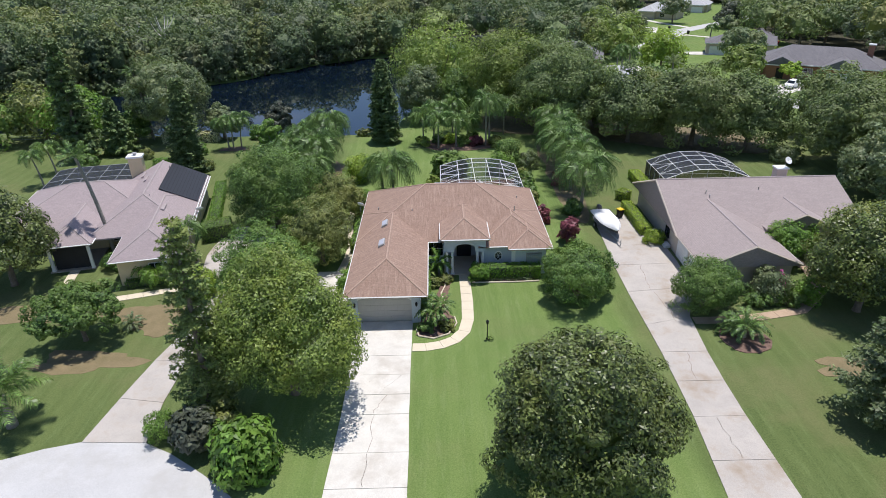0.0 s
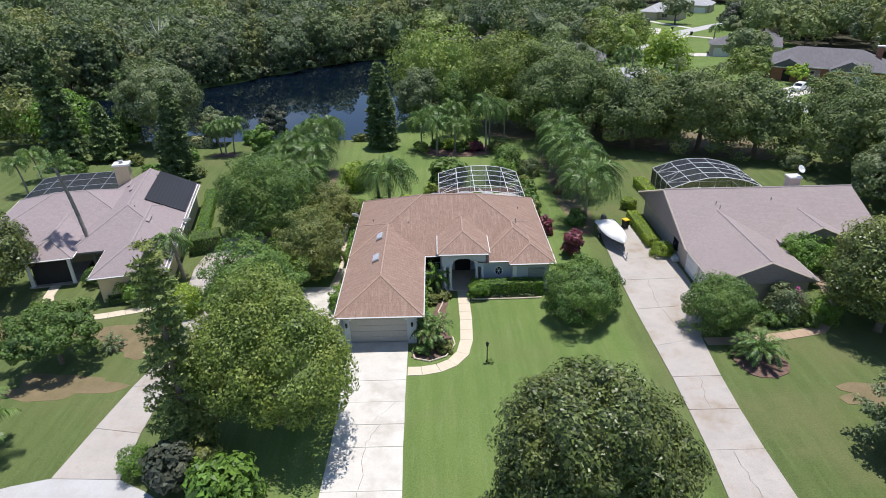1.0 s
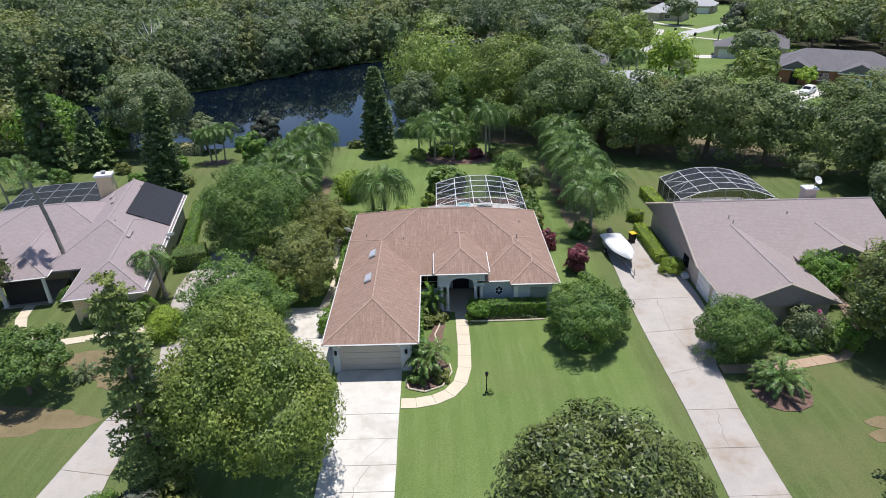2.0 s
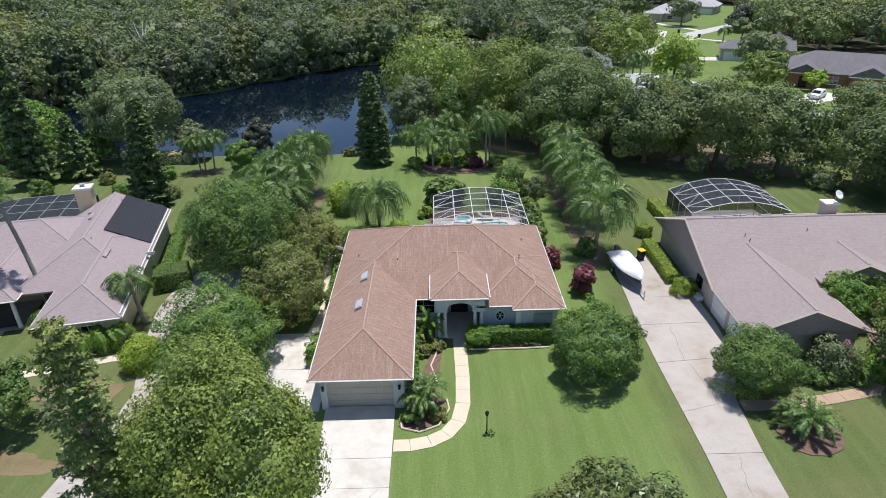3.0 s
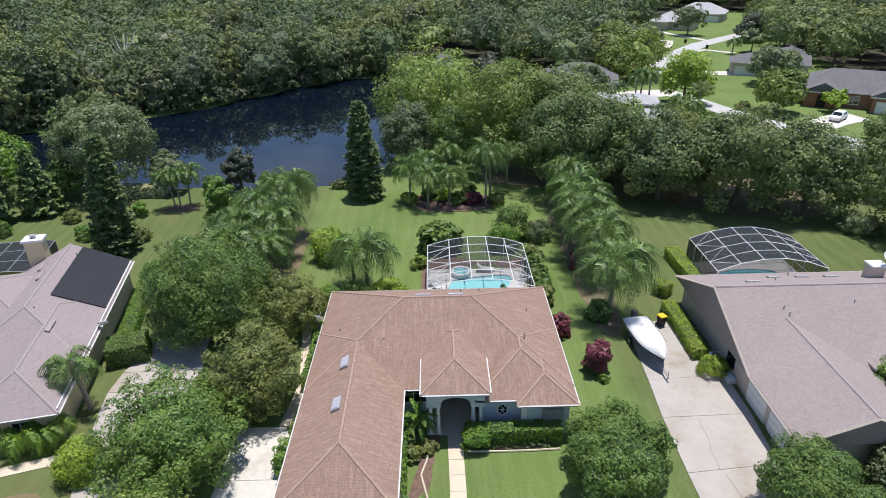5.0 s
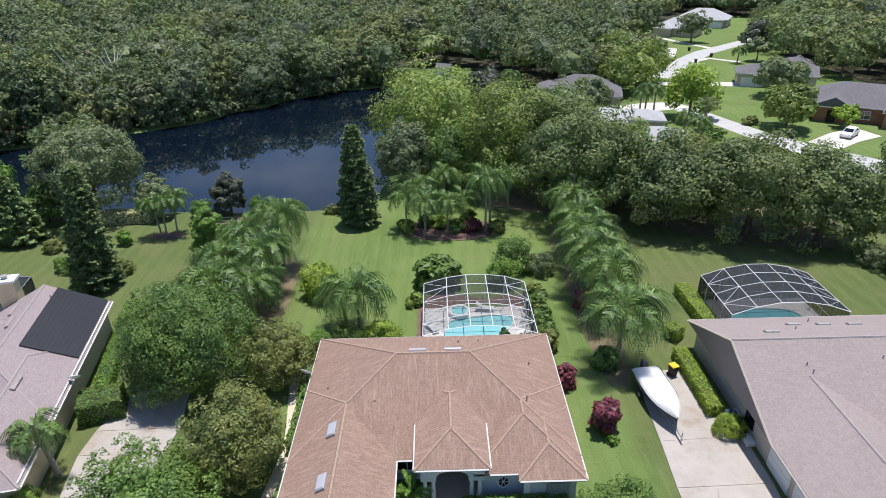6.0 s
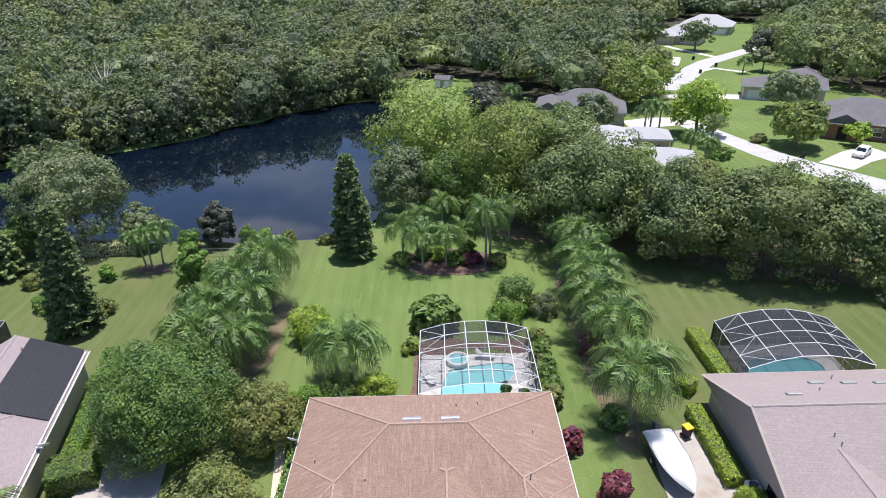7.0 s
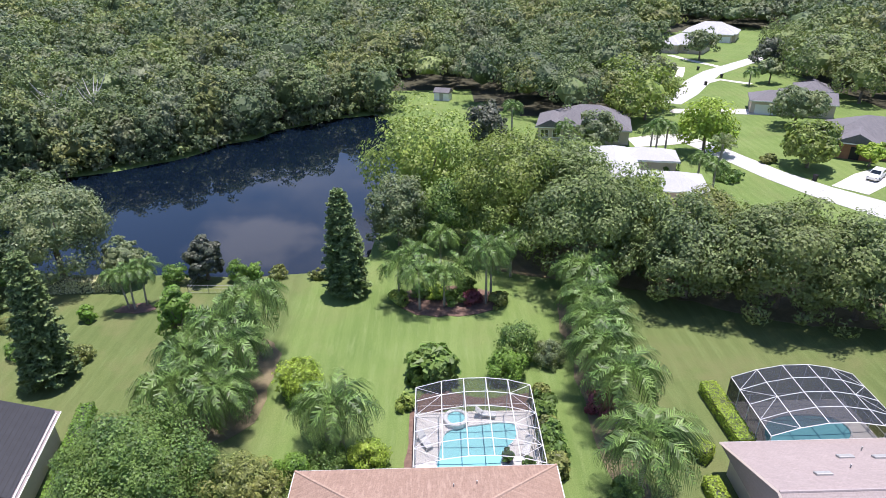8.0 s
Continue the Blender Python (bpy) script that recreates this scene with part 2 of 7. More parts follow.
ROOF_TAUPE = shingles("taupe shingles", (0.3, 0.25, 0.24), (0.36, 0.3, 0.288), (0.4, 0.355, 0.34), 0, 0.35)
RIDGE_GREY = mottled("grey ridge shingles", (0.31, 0.262, 0.258), (0.38, 0.325, 0.32), 2.5, 0.92, 9, 0.006)
ROOF_SLATE = shingles("dark slate shingles", (0.13, 0.125, 0.135), (0.19, 0.18, 0.19), (0.23, 0.22, 0.23))
ROOF_SILVER = shingles("pale silver roofing", (0.4, 0.4, 0.41), (0.48, 0.48, 0.49), (0.55, 0.55, 0.56), 0, 0.5)


def glass(name, tint, rough=0.05):
    m, n, l, p = material(name)
    p.inputs["Base Color"].default_value = (*tint, 1)
    p.inputs["Roughness"].default_value = rough
    p.inputs["Specular IOR Level"].default_value = 0.8
    return m


GLASS = glass("dark window glass", (0.012, 0.018, 0.024))


def see_through(name, colour, clear):
    """Insect screen: a dark weave that lets part of the light through."""
    m, n, l, p = material(name)
    p.inputs["Base Color"].default_value = (*colour, 1)
    p.inputs["Roughness"].default_value = 0.75
    tr = n.new("ShaderNodeBsdfTransparent")
    ms = n.new("ShaderNodeMixShader")
    ms.inputs[0].default_value = clear
    l.new(p.outputs[0], ms.inputs[1])
    l.new(tr.outputs[0], ms.inputs[2])
    l.new(ms.outputs[0], n["Material Output"].inputs[0])
    return m


SCREEN_DARK = see_through("dense insect screen", (0.02, 0.026, 0.04), 0.5)
SCREEN = see_through("insect screen", (0.03, 0.035, 0.045), 0.81)


def water_material(name, colour, rough, wave, clear=0.0):
    m, n, l, p = material(name)
    p.inputs["Base Color"].default_value = (*colour, 1)
    p.inputs["Roughness"].default_value = rough
    p.inputs["IOR"].default_value = 1.5
    pos = position(n, l)
    bump(n, l, p, noise_node(n, l, pos, 1.1, 3), wave, 0.02)
    return m


WATER = water_material("pond water", (0.003, 0.007, 0.015), 0.02, 0.003)
POOL_WATER = water_material("pool water", (0.3, 0.69, 0.7), 0.05, 0.3)
POOL_WATER_N = water_material("neighbour pool water", (0.22, 0.55, 0.6), 0.05, 0.3)


def grass_material(name):
    """Lawn: mowing stripes, thin and dry patches, and the greener stretch that belongs to the main house."""
    m, n, l, p = material(name)
    pos = position(n, l)
    sep = n.new("ShaderNodeSeparateXYZ")
    l.new(pos, sep.inputs[0])
    wander = n.new("ShaderNodeMath")
    wander.operation = "MULTIPLY_ADD"
    l.new(noise_node(n, l, pos, 0.16, 4), wander.inputs[0])
    wander.inputs[1].default_value = 5.0
    l.new(sep.outputs["X"], wander.inputs[2])
    edges = []
    for x0, x1 in ((-13.5, -9.5), (20.5, 17.5)):
        k = n.new("ShaderNodeMapRange")
        k.interpolation_type = "SMOOTHSTEP"
        k.inputs["From Min"].default_value, k.inputs["From Max"].default_value = x0, x1
        l.new(wander.outputs[0], k.inputs[0])
        edges.append(k.outputs[0])
    k = n.new("ShaderNodeMapRange")
    k.inputs["From Min"].default_value, k.inputs["From Max"].default_value = 106, 118
    l.new(sep.outputs["Y"], k.inputs[0])
    fed = mix(n, l, 1.0, mix(n, l, 1.0, edges[0], edges[1], "MULTIPLY"), k.outputs[0], "LIGHTEN")
    base = ramp(n, l, noise_node(n, l, pos, 0.05, 5), [(0.36, (0.08, 0.115, 0.036)), (0.5, (0.125, 0.16, 0.056)), (0.64, (0.19, 0.185, 0.088))])
    rich = ramp(n, l, noise_node(n, l, pos, 0.09, 5), [(0.34, (0.08, 0.155, 0.032)), (0.5, (0.13, 0.215, 0.05)), (0.66, (0.19, 0.265, 0.085))])
    base = mix(n, l, fed, base, rich)
    wave = n.new("ShaderNodeTexWave")
    wave.wave_type, wave.bands_direction = "BANDS", "X"
    wave.inputs["Scale"].default_value, wave.inputs["Distortion"].default_value, wave.inputs["Detail"].default_value = 0.19, 2.6, 3
    wave.inputs["Detail Scale"].default_value = 0.5
    l.new(pos, wave.inputs["Vector"])
    c = mix(n, l, 0.16, base, ramp(n, l, wave.outputs["Fac"], [(0.35, (0.075, 0.135, 0.035)), (0.65, (0.27, 0.34, 0.13))]))
    # pale clippings left in rows
    rows = ramp(n, l, noise_node(n, l, position(n, l, (2.4, 0.28, 1.0)), 0.8, 6, 0.7), [(0.5, (0, 0, 0)), (0.68, (0.6, 0.6, 0.6))])
    c = mix(n, l, rows, c, (0.25, 0.32, 0.14))
    dry = ramp(n, l, noise_node(n, l, pos, 0.13, 6, 0.62), [(0.5, (0, 0, 0)), (0.64, (0.9, 0.9, 0.9))])
    half_dry = mix(n, l, fed, dry, mix(n, l, 1.0, dry, (0.35, 0.35, 0.35), "MULTIPLY"))
    c = mix(n, l, half_dry, c, (0.225, 0.2, 0.105))
    c = mix(n, l, 0.35, c, mix(n, l, noise_node(n, l, pos, 3.0, 6, 0.75), (0.05, 0.09, 0.028), (0.29, 0.32, 0.14)))
    c = mix(n, l, 0.35, c, mix(n, l, ramp(n, l, noise_node(n, l, pos, 9.0, 4, 0.8), [(0.35, (0, 0, 0)), (0.65, (1, 1, 1))]), (0.045, 0.085, 0.02), (0.25, 0.31, 0.12)))
    c = mix(n, l, 1.0, c, mix(n, l, fed, (0.78, 0.79, 0.75), (0.93, 0.96, 0.88)), "MULTIPLY")
    l.new(c, p.inputs["Base Color"])
    p.inputs["Roughness"].default_value = 0.95
    p.inputs["Specular IOR Level"].default_value = 0.1
    bump(n, l, p, noise_node(n, l, pos, 12, 4, 0.7), 0.8, 0.06)
    return m


GRASS = grass_material("lawn")
MEADOW = mottled("dry meadow", (0.22, 0.25, 0.1), (0.32, 0.34, 0.16), 0.06, 0.95, 2, 0.05)
DRY = mottled("thin dry turf", (0.15, 0.125, 0.06), (0.235, 0.18, 0.1), 0.8, 0.97, 9, 0.03)
LITTER = mottled("leaf litter", (0.12, 0.1, 0.055), (0.215, 0.175, 0.1), 0.9, 0.97, 7, 0.04)
SAND = mottled("sandy path", (0.36, 0.26, 0.18), (0.46, 0.34, 0.24), 1.0, 0.95, 14, 0.01)


# ---- mesh helpers ----
class Form:
    """Collects the faces of one mesh."""

    def __init__(self):
        self.v, self.f = [], []

    def add(self, verts, faces):
        k = len(self.v)
        self.v += [tuple(p) for p in verts]
        self.f += [tuple(k + i for i in f) for f in faces]
        return self

    def box(self, x0, x1, y0, y1, z0, z1, bevel=0.0):
        if bevel <= 0:
            self.add([(x0, y0, z0), (x1, y0, z0), (x1, y1, z0), (x0, y1, z0), (x0, y0, z1), (x1, y0, z1), (x1, y1, z1), (x0, y1, z1)],
                     [(3, 2, 1, 0), (4, 5, 6, 7), (0, 1, 5, 4), (1, 2, 6, 5), (2, 3, 7, 6), (3, 0, 4, 7)])
        else:
            b = bevel
            ring = lambda e, z: [(x0 + e, y0 + e, z), (x1 - e, y0 + e, z), (x1 - e, y1 - e, z), (x0 + e, y1 - e, z)]
            self.add(ring(0, z0) + ring(0, z1 - b) + ring(b, z1),
                     [(3, 2, 1, 0), (8, 9, 10, 11)] + [(i, (i + 1) % 4, 4 + (i + 1) % 4, 4 + i) for i in range(4)] + [(4 + i, 4 + (i + 1) % 4, 8 + (i + 1) % 4, 8 + i) for i in range(4)])
        return self

    def prism(self, poly, z0, z1):
        n = len(poly)
        area = sum(poly[i][0] * poly[(i + 1) % n][1] - poly[(i + 1) % n][0] * poly[i][1] for i in range(n))
        if area < 0:
            poly = poly[::-1]
        return self.add([(x, y, z0) for x, y in poly] + [(x, y, z1) for x, y in poly],
                        [tuple(range(n))[::-1], tuple(range(n, 2 * n))] + [(i, (i + 1) % n, n + (i + 1) % n, n + i) for i in range(n)])

    def tube(self, pts, radii, n=8, cap=True):
        """A round bar along a line of points."""
        pts = [Vector(p) for p in pts]
        rings = []
        for i, p in enumerate(pts):
            t = (pts[min(i + 1, len(pts) - 1)] - pts[max(i - 1, 0)]).normalized()
            a = t.orthogonal().normalized() if abs(t.z) > 0.98 else t.cross(Vector((0, 0, 1))).normalized()
            b = t.cross(a)
            r = radii[i] if isinstance(radii, (list, tuple)) else radii
            r = float(r)
            rings.append([p + r * (math.cos(2 * math.pi * k / n) * a + math.sin(2 * math.pi * k / n) * b) for k in range(n)])
        faces = []
        for i in range(len(pts) - 1):
            faces += [(i * n + k, i * n + (k + 1) % n, (i + 1) * n + (k + 1) % n, (i + 1) * n + k) for k in range(n)]
        if cap:
            faces += [tuple(range(n))[::-1], tuple(range((len(pts) - 1) * n, len(pts) * n))]
        return self.add([p for r in rings for p in r], faces)

    def bar(self, a, b, w):
        """A square bar from a to b."""
        return self.tube([a, b], w * 0.7071, 4)

    def lathe(self, profile, n=16, at=(0, 0, 0)):
        rings = [[(at[0] + r * math.cos(2 * math.pi * k / n), at[1] + r * math.sin(2 * math.pi * k / n), at[2] + z) for k in range(n)] for r, z in profile]
        faces = []
        for i in range(len(profile) - 1):
            faces += [(i * n + k, i * n + (k + 1) % n, (i + 1) * n + (k + 1) % n, (i + 1) * n + k) for k in range(n)]
        faces += [tuple(range(n))[::-1], tuple(range((len(profile) - 1) * n, len(profile) * n))]
        return self.add([p for r in rings for p in r], faces)


def link(name, form, mat, smooth=False):
    me = bpy.data.meshes.new(name)
    me.from_pydata(form.v, [], form.f)
    me.materials.append(mat)
    if smooth:
        me.polygons.foreach_set("use_smooth", [True] * len(me.polygons))
    me.update()
    return new(name, me)


def part(name, form, mat, parent, label="", smooth=False):
    ob = link(name, form, mat, smooth)
    ob.parent = parent
    return tagged(ob, label)


def share(name, ob, parent, m=None):
    """Another piece on the same mesh."""
    o = new(name, ob.data)
    o.parent = parent
    if m is not None:
        o.matrix_basis = m
    return o


def thing(name, label, category, group="", kind="", m=None):
    ob = new(name)
    ob.empty_display_size = 0.3
    if m is not None:
        ob.matrix_world = m
    return tagged(ob, label, category, group, kind)


def setting(name, form, mat, label, category, smooth=False):
    return tagged(link(name, form, mat, smooth), label, category, kind="structure")


def quads(name, corners, mat):
    """One mesh of many loose leaves; corners is an array (leaves, corners, 3)."""
    k, w = corners.shape[:2]
    me = bpy.data.meshes.new(name)
    me.vertices.add(w * k)
    me.vertices.foreach_set("co", np.ascontiguousarray(corners, dtype=np.float32).ravel())
    me.loops.add(w * k)
    me.loops.foreach_set("vertex_index", np.arange(w * k, dtype=np.int32))
    me.polygons.add(k)
    me.polygons.foreach_set("loop_start", np.arange(0, w * k, w, dtype=np.int32))
    me.polygons.foreach_set("loop_total", np.full(k, w, dtype=np.int32))
    me.materials.append(mat)
    me.update(calc_edges=True)
    return me


def unit(v):
    return v / np.maximum(np.linalg.norm(v, axis=-1, keepdims=True), 1e-9)


def leaves_at(rng, pos, normal, size, long=1.5):
    """Pointed leaf shapes at the places given, each facing about along its normal."""
    k = len(pos)
    a = unit(np.cross(normal, unit(rng.normal(size=(k, 3)))))
    b = np.cross(normal, a)
    s = size * rng.uniform(0.65, 1.3, (k, 1))
    bend = normal * s * 0.15
    return np.stack([pos - a * s * long * 0.4 - b * s * 0.55 + bend, pos - a * s * long * 0.4 + b * s * 0.55 + bend, pos + a * s * long * 0.6 - bend], 1)


def crown_clumps(rng, radii, clumps, clump=0.3, low=-0.5, lobes=0.3):
    """Places and sizes of the leaf clumps that make up an uneven crown."""
    radii = np.array(radii, float)
    d = unit(rng.normal(size=(clumps * 3, 3)))
    d = d[d[:, 2] > low][:clumps]
    wob = 1 + lobes * np.sin(d @ rng.normal(size=3) * 3.1 + rng.uniform(0, 6)) * np.sin(d @ rng.normal(size=3) * 4.3 + rng.uniform(0, 6))
    c = d * rng.uniform(0.64, 0.93, (len(d), 1)) * wob[:, None] * radii
    if low <= -0.7:                                # leafy to the ground: the sides stay full
        side = np.clip(-d[:, 2:3], 0, 1)
        c[:, :2] *= 1 + side * (np.minimum(1 / np.sqrt(np.maximum(1 - d[:, 2:3] ** 2, 0.05)), 1.7) - 1)
    return c, clump * radii.min() * rng.uniform(0.65, 1.25, len(d))


def crown_leaves(rng, centre, radii, clumps, per, size, clump=0.3, low=-0.5, long=1.5, lobes=0.22, inner=0.12, given=None):
    """Leaves on the outside of many clumps that fill an uneven crown."""
    radii = np.array(radii, float)
    c, cr = given if given is not None else crown_clumps(rng, radii, clumps, clump, low, lobes)
    dd = unit(rng.normal(size=(len(c), per, 3)))
    out = unit(c / radii)[:, None, :]
    keep = (dd * out).sum(-1) > rng.uniform(-0.6, 0.2, (len(c), per))
    p = c[:, None, :] + dd * cr[:, None, None] * rng.uniform(0.78, 1.1, (len(c), per, 1)) * np.array([1.12, 1.12, 0.85])
    nrm = unit(dd * 1.0 + out * 0.35 + np.array([0, 0, 0.4]) + rng.normal(size=dd.shape) * 0.28)
    p, nrm = p[keep], nrm[keep]
    k = int(len(p) * inner)
    if k:
        q = unit(rng.normal(size=(k, 3))) * rng.uniform(0.2, 0.72, (k, 1)) * radii
        q = q[q[:, 2] > low * radii[2] * 0.8]
        p = np.vstack([p, q])
        nrm = np.vstack([nrm, unit(rng.normal(size=(len(q), 3)) + np.array([0, 0, 0.8]))])
    return leaves_at(rng, p + np.array(centre), nrm, size, long)


def ico(level):
    bm = bmesh.new()
    bmesh.ops.create_icosphere(bm, subdivisions=level, radius=1.0)
    bm.verts.index_update()
    v = np.array([tuple(p.co) for p in bm.verts])
    f = np.array([[p.index for p in t.verts] for t in bm.faces])
    bm.free()
    return v, f


ICO = {2: ico(2)}


def hearts(rng, centres, radii, rough=0.16):
    """The shaded hearts of crowns, under their leaves: vertices and triangles of uneven rounded bodies."""
    v0, f0 = ICO[2]
    n = len(centres)
    v = v0[None] * rng.uniform(1 - rough, 1 + rough, (n, len(v0), 1)) * np.array(radii)[:, None, :] + np.array(centres)[:, None, :]
    f = f0[None] + (np.arange(n) * len(v0))[:, None, None]
    return v.reshape(-1, 3), f.reshape(-1, 3)


def tri_mesh(name, v, f, mat):
    me = bpy.data.meshes.new(name)
    me.vertices.add(len(v))
    me.vertices.foreach_set("co", np.ascontiguousarray(v, dtype=np.float32).ravel())
    me.loops.add(3 * len(f))
    me.loops.foreach_set("vertex_index", np.ascontiguousarray(f, dtype=np.int32).ravel())
    me.polygons.add(len(f))
    me.polygons.foreach_set("loop_start", np.arange(0, 3 * len(f), 3, dtype=np.int32))
    me.polygons.foreach_set("loop_total", np.full(len(f), 3, dtype=np.int32))
    me.polygons.foreach_set("use_smooth", np.zeros(len(f), dtype=bool))
    me.materials.append(mat)
    me.update(calc_edges=True)
    return me


def leafy(name, corners, mat, parent, label=""):
    ob = new(name, quads(name, corners, mat))
    ob.parent = parent
    return tagged(ob, label)


SEED = [100]


def next_rng():
    SEED[0] += 1
    return np.random.default_rng(SEED[0])


def tree(x, y, h, r, leaf, label, bottom=0.25, size=0.26, clumps=90, per=90, trunks=1, clump=0.3, bark=None, lean=(0, 0), name="tree", rv=None, low=-0.5, group="", long=1.5):
    """A broad-leaved tree: tapered trunk, limbs and a crown of leaf clumps. bottom: where the crown begins, of the height."""
    rng = next_rng()
    t = thing(name, label, "tree", group, "", pose(x, y, 0))
    zc = h * (1 + bottom) / 2
    rz = h * (1 - bottom) / 2 if rv is None else rv
    f = Form()
    base = 0.028 * h + 0.05
    for i in range(trunks):
        a = rng.uniform(0, 6.28)
        off = 0.0 if trunks == 1 else 0.25
        x0, y0 = off * math.cos(a), off * math.sin(a)
        top = (x0 * 4 + lean[0], y0 * 4 + lean[1], zc)
        f.tube([(x0 * 1.2, y0 * 1.2, -0.3), (x0, y0, 0.25), ((x0 + top[0]) / 2 + rng.normal() * 0.1, (y0 + top[1]) / 2 + rng.normal() * 0.1, zc * 0.55), top], [base * 1.5, base, base * 0.75, base * 0.35], 9)
        for j in range(6):
            b = rng.uniform(0, 6.28)
            s = rng.uniform(0.45, 0.85)
            st = (top[0] * s, top[1] * s, zc * s)
            e = (lean[0] + r * 0.62 * math.cos(b), lean[1] + r * 0.62 * math.sin(b), zc + rz * rng.uniform(-0.15, 0.5))
            mid = [(p + q) / 2 for p, q in zip(st, e)]
            mid[2] -= 0.06 * h
            f.tube([st, mid, e], [base * 0.5, base * 0.32, base * 0.1], 6)
    part("trunk", f, bark or BARK, t, smooth=True)
    rad = (r, r * rng.uniform(0.92, 1.05), rz)
    if size < 0.3:                                 # near trees: finer leaves in more, smaller sprays
        clumps, clump = int(clumps * 1.7), clump * 0.76
        size, per = (size * 0.66, int(per * 1.6)) if y < 70 else (size * 0.95, int(per * 1.7))
    given = crown_clumps(rng, rad, clumps, clump, low)
    leafy("crown", crown_leaves(rng, (lean[0], lean[1], zc), rad, clumps, per, size, clump, low, long, inner=0.03, given=given), leaf, t)
    o = new("inner_crown", tri_mesh("inner_crown", *hearts(rng, [(lean[0], lean[1], zc + 0.04 * rz)], [[0.52 * v for v in rad]]), leaf))
    o.parent = t
    return t


def shrub(x, y, h, r, leaf, label, size=0.16, clumps=40, per=60, name="shrub", group="", z=0.0, ry=None, long=1.5, lobes=0.2):
    """A bush that is leafy to the ground."""
    rng = next_rng()
    if y < 90 and long < 1.9:
        size, per, clumps = size * 0.68, int(per * 1.5), int(clumps * 1.3)
    t = thing(name, label, "shrub", group, "", pose(x, y, z))
    f = Form()
    for j in range(5):
        b = j * 1.256 + rng.uniform(0, 0.6)
        f.tube([(0.05 * math.cos(b), 0.05 * math.sin(b), -0.15), (0.35 * r * math.cos(b), 0.35 * r * math.sin(b), h * 0.4), (0.55 * r * math.cos(b), 0.55 * r * math.sin(b), h * 0.7)], [0.04, 0.03, 0.012], 5)
    part("woody_core", f, BARK, t)
    leafy("foliage", crown_leaves(rng, (0, 0, h * 0.46), (r, ry or r, h * 0.54), clumps, per, size, 0.33, -0.85, long, lobes, 0.2), leaf, t)
    return t


def hedge(x0, y0, x1, y1, w, h, leaf, label, size=0.1, density=110, z=0.0):
    """A clipped hedge along a line: core painted as inner shade, skin of leaves."""
    rng = next_rng()
    L = math.hypot(x1 - x0, y1 - y0)
    t = thing("hedge", label, "hedge", "", "", pose(x0, y0, z, 0, 0, math.degrees(math.atan2(y1 - y0, x1 - x0))))
    # solid box whose blackish colour stands in for shade between the leaves
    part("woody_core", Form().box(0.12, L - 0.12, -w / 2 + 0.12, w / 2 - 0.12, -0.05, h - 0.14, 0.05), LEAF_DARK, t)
    areas = np.array([L * w, L * h, L * h, w * h, w * h])
    k = int(areas.sum() * density)
    face = rng.choice(5, k, p=areas / areas.sum())
    u, v, g = rng.uniform(0, 1, k), rng.uniform(0, 1, k), rng.normal(0, 0.035, k)
    p, nm = np.zeros((k, 3)), np.zeros((k, 3))
    for i, (px, py, pz, nn) in enumerate(((u * L, (v - 0.5) * w, h + g, (0, 0, 1)), (u * L, -w / 2 + g, v * h, (0, -1, 0)), (u * L, w / 2 + g, v * h, (0, 1, 0)), (g, (u - 0.5) * w, v * h, (-1, 0, 0)), (L + g, (u - 0.5) * w, v * h, (1, 0, 0)))):
        s = face == i
        p[s] = np.stack([px, py, pz + 0 * px], 1)[s]
        nm[s] = nn
    p += 0.05 * np.sin(p * 2.3 + 1.0)
    nm = unit(nm + rng.normal(size=nm.shape) * 0.5 + np.array([0, 0, 0.3]))
    leafy("foliage", leaves_at(rng, p, nm, size), leaf, t)
    return t


def conifer(x, y, h, r, label, leaf=None, tiers=22, lean=(0.0, 0.0), sparse=0.0, start=0.06, size=0.3, name="pine_tree", power=0.8, arms=9, bushy=1.0):
    """A tiered conifer: straight trunk, whorls of arms that rise a little, needles in sprays along them."""
    rng = next_rng()
    t = thing(name, label, "tree", "", "", pose(x, y, 0))
    f = Form()
    axis = lambda s: Vector((lean[0] * s, lean[1] * s, h * s))
    f.tube([axis(-0.02), axis(0.3), axis(0.7), axis(0.99)], [0.02 * h, 0.016 * h, 0.008 * h, 0.01], 8)
    pos, nrm = [], []
    for i in range(tiers):
        s = start + (0.985 - start) * (i + rng.uniform(-0.2, 0.2)) / tiers
        s = min(max(s, start), 0.985)
        rr = r * ((1 - s) / (1 - start)) ** power + 0.12
        turn = rng.uniform(0, 6.28)
        for j in range(arms):
            if rng.uniform() < sparse:
                continue
            a = turn + 6.283 * j / arms + rng.normal() * 0.15
            L = rr * rng.uniform(0.75, 1.12)
            o = axis(s)
            tip = o + Vector((L * math.cos(a), L * math.sin(a), 0.18 * L))
            f.tube([o, tip], [0.035, 0.008], 4, False)
            k = int((14 + 26 * L) * bushy)
            u = rng.uniform(0.2, 1.03, k)
            base = np.array(o)[None] + u[:, None] * (np.array(tip) - np.array(o))[None]
            side = np.array([-math.sin(a), math.cos(a), 0.0])
            pos.append(base + side[None] * (rng.normal(size=(k, 1)) * 0.16 * (0.4 + L * 0.35)) + rng.normal(size=(k, 3)) * 0.06)
            nrm.append(unit(rng.normal(size=(k, 3)) * 0.6 + np.array([0, 0, 1.0]) + 0.3 * np.array([math.cos(a), math.sin(a), 0])))
    part("trunk", f, BARK, t, smooth=True)
    leafy("crown", leaves_at(rng, np.vstack(pos), np.vstack(nrm), size, 2.2), leaf or LEAF_PINE, t)
    return t


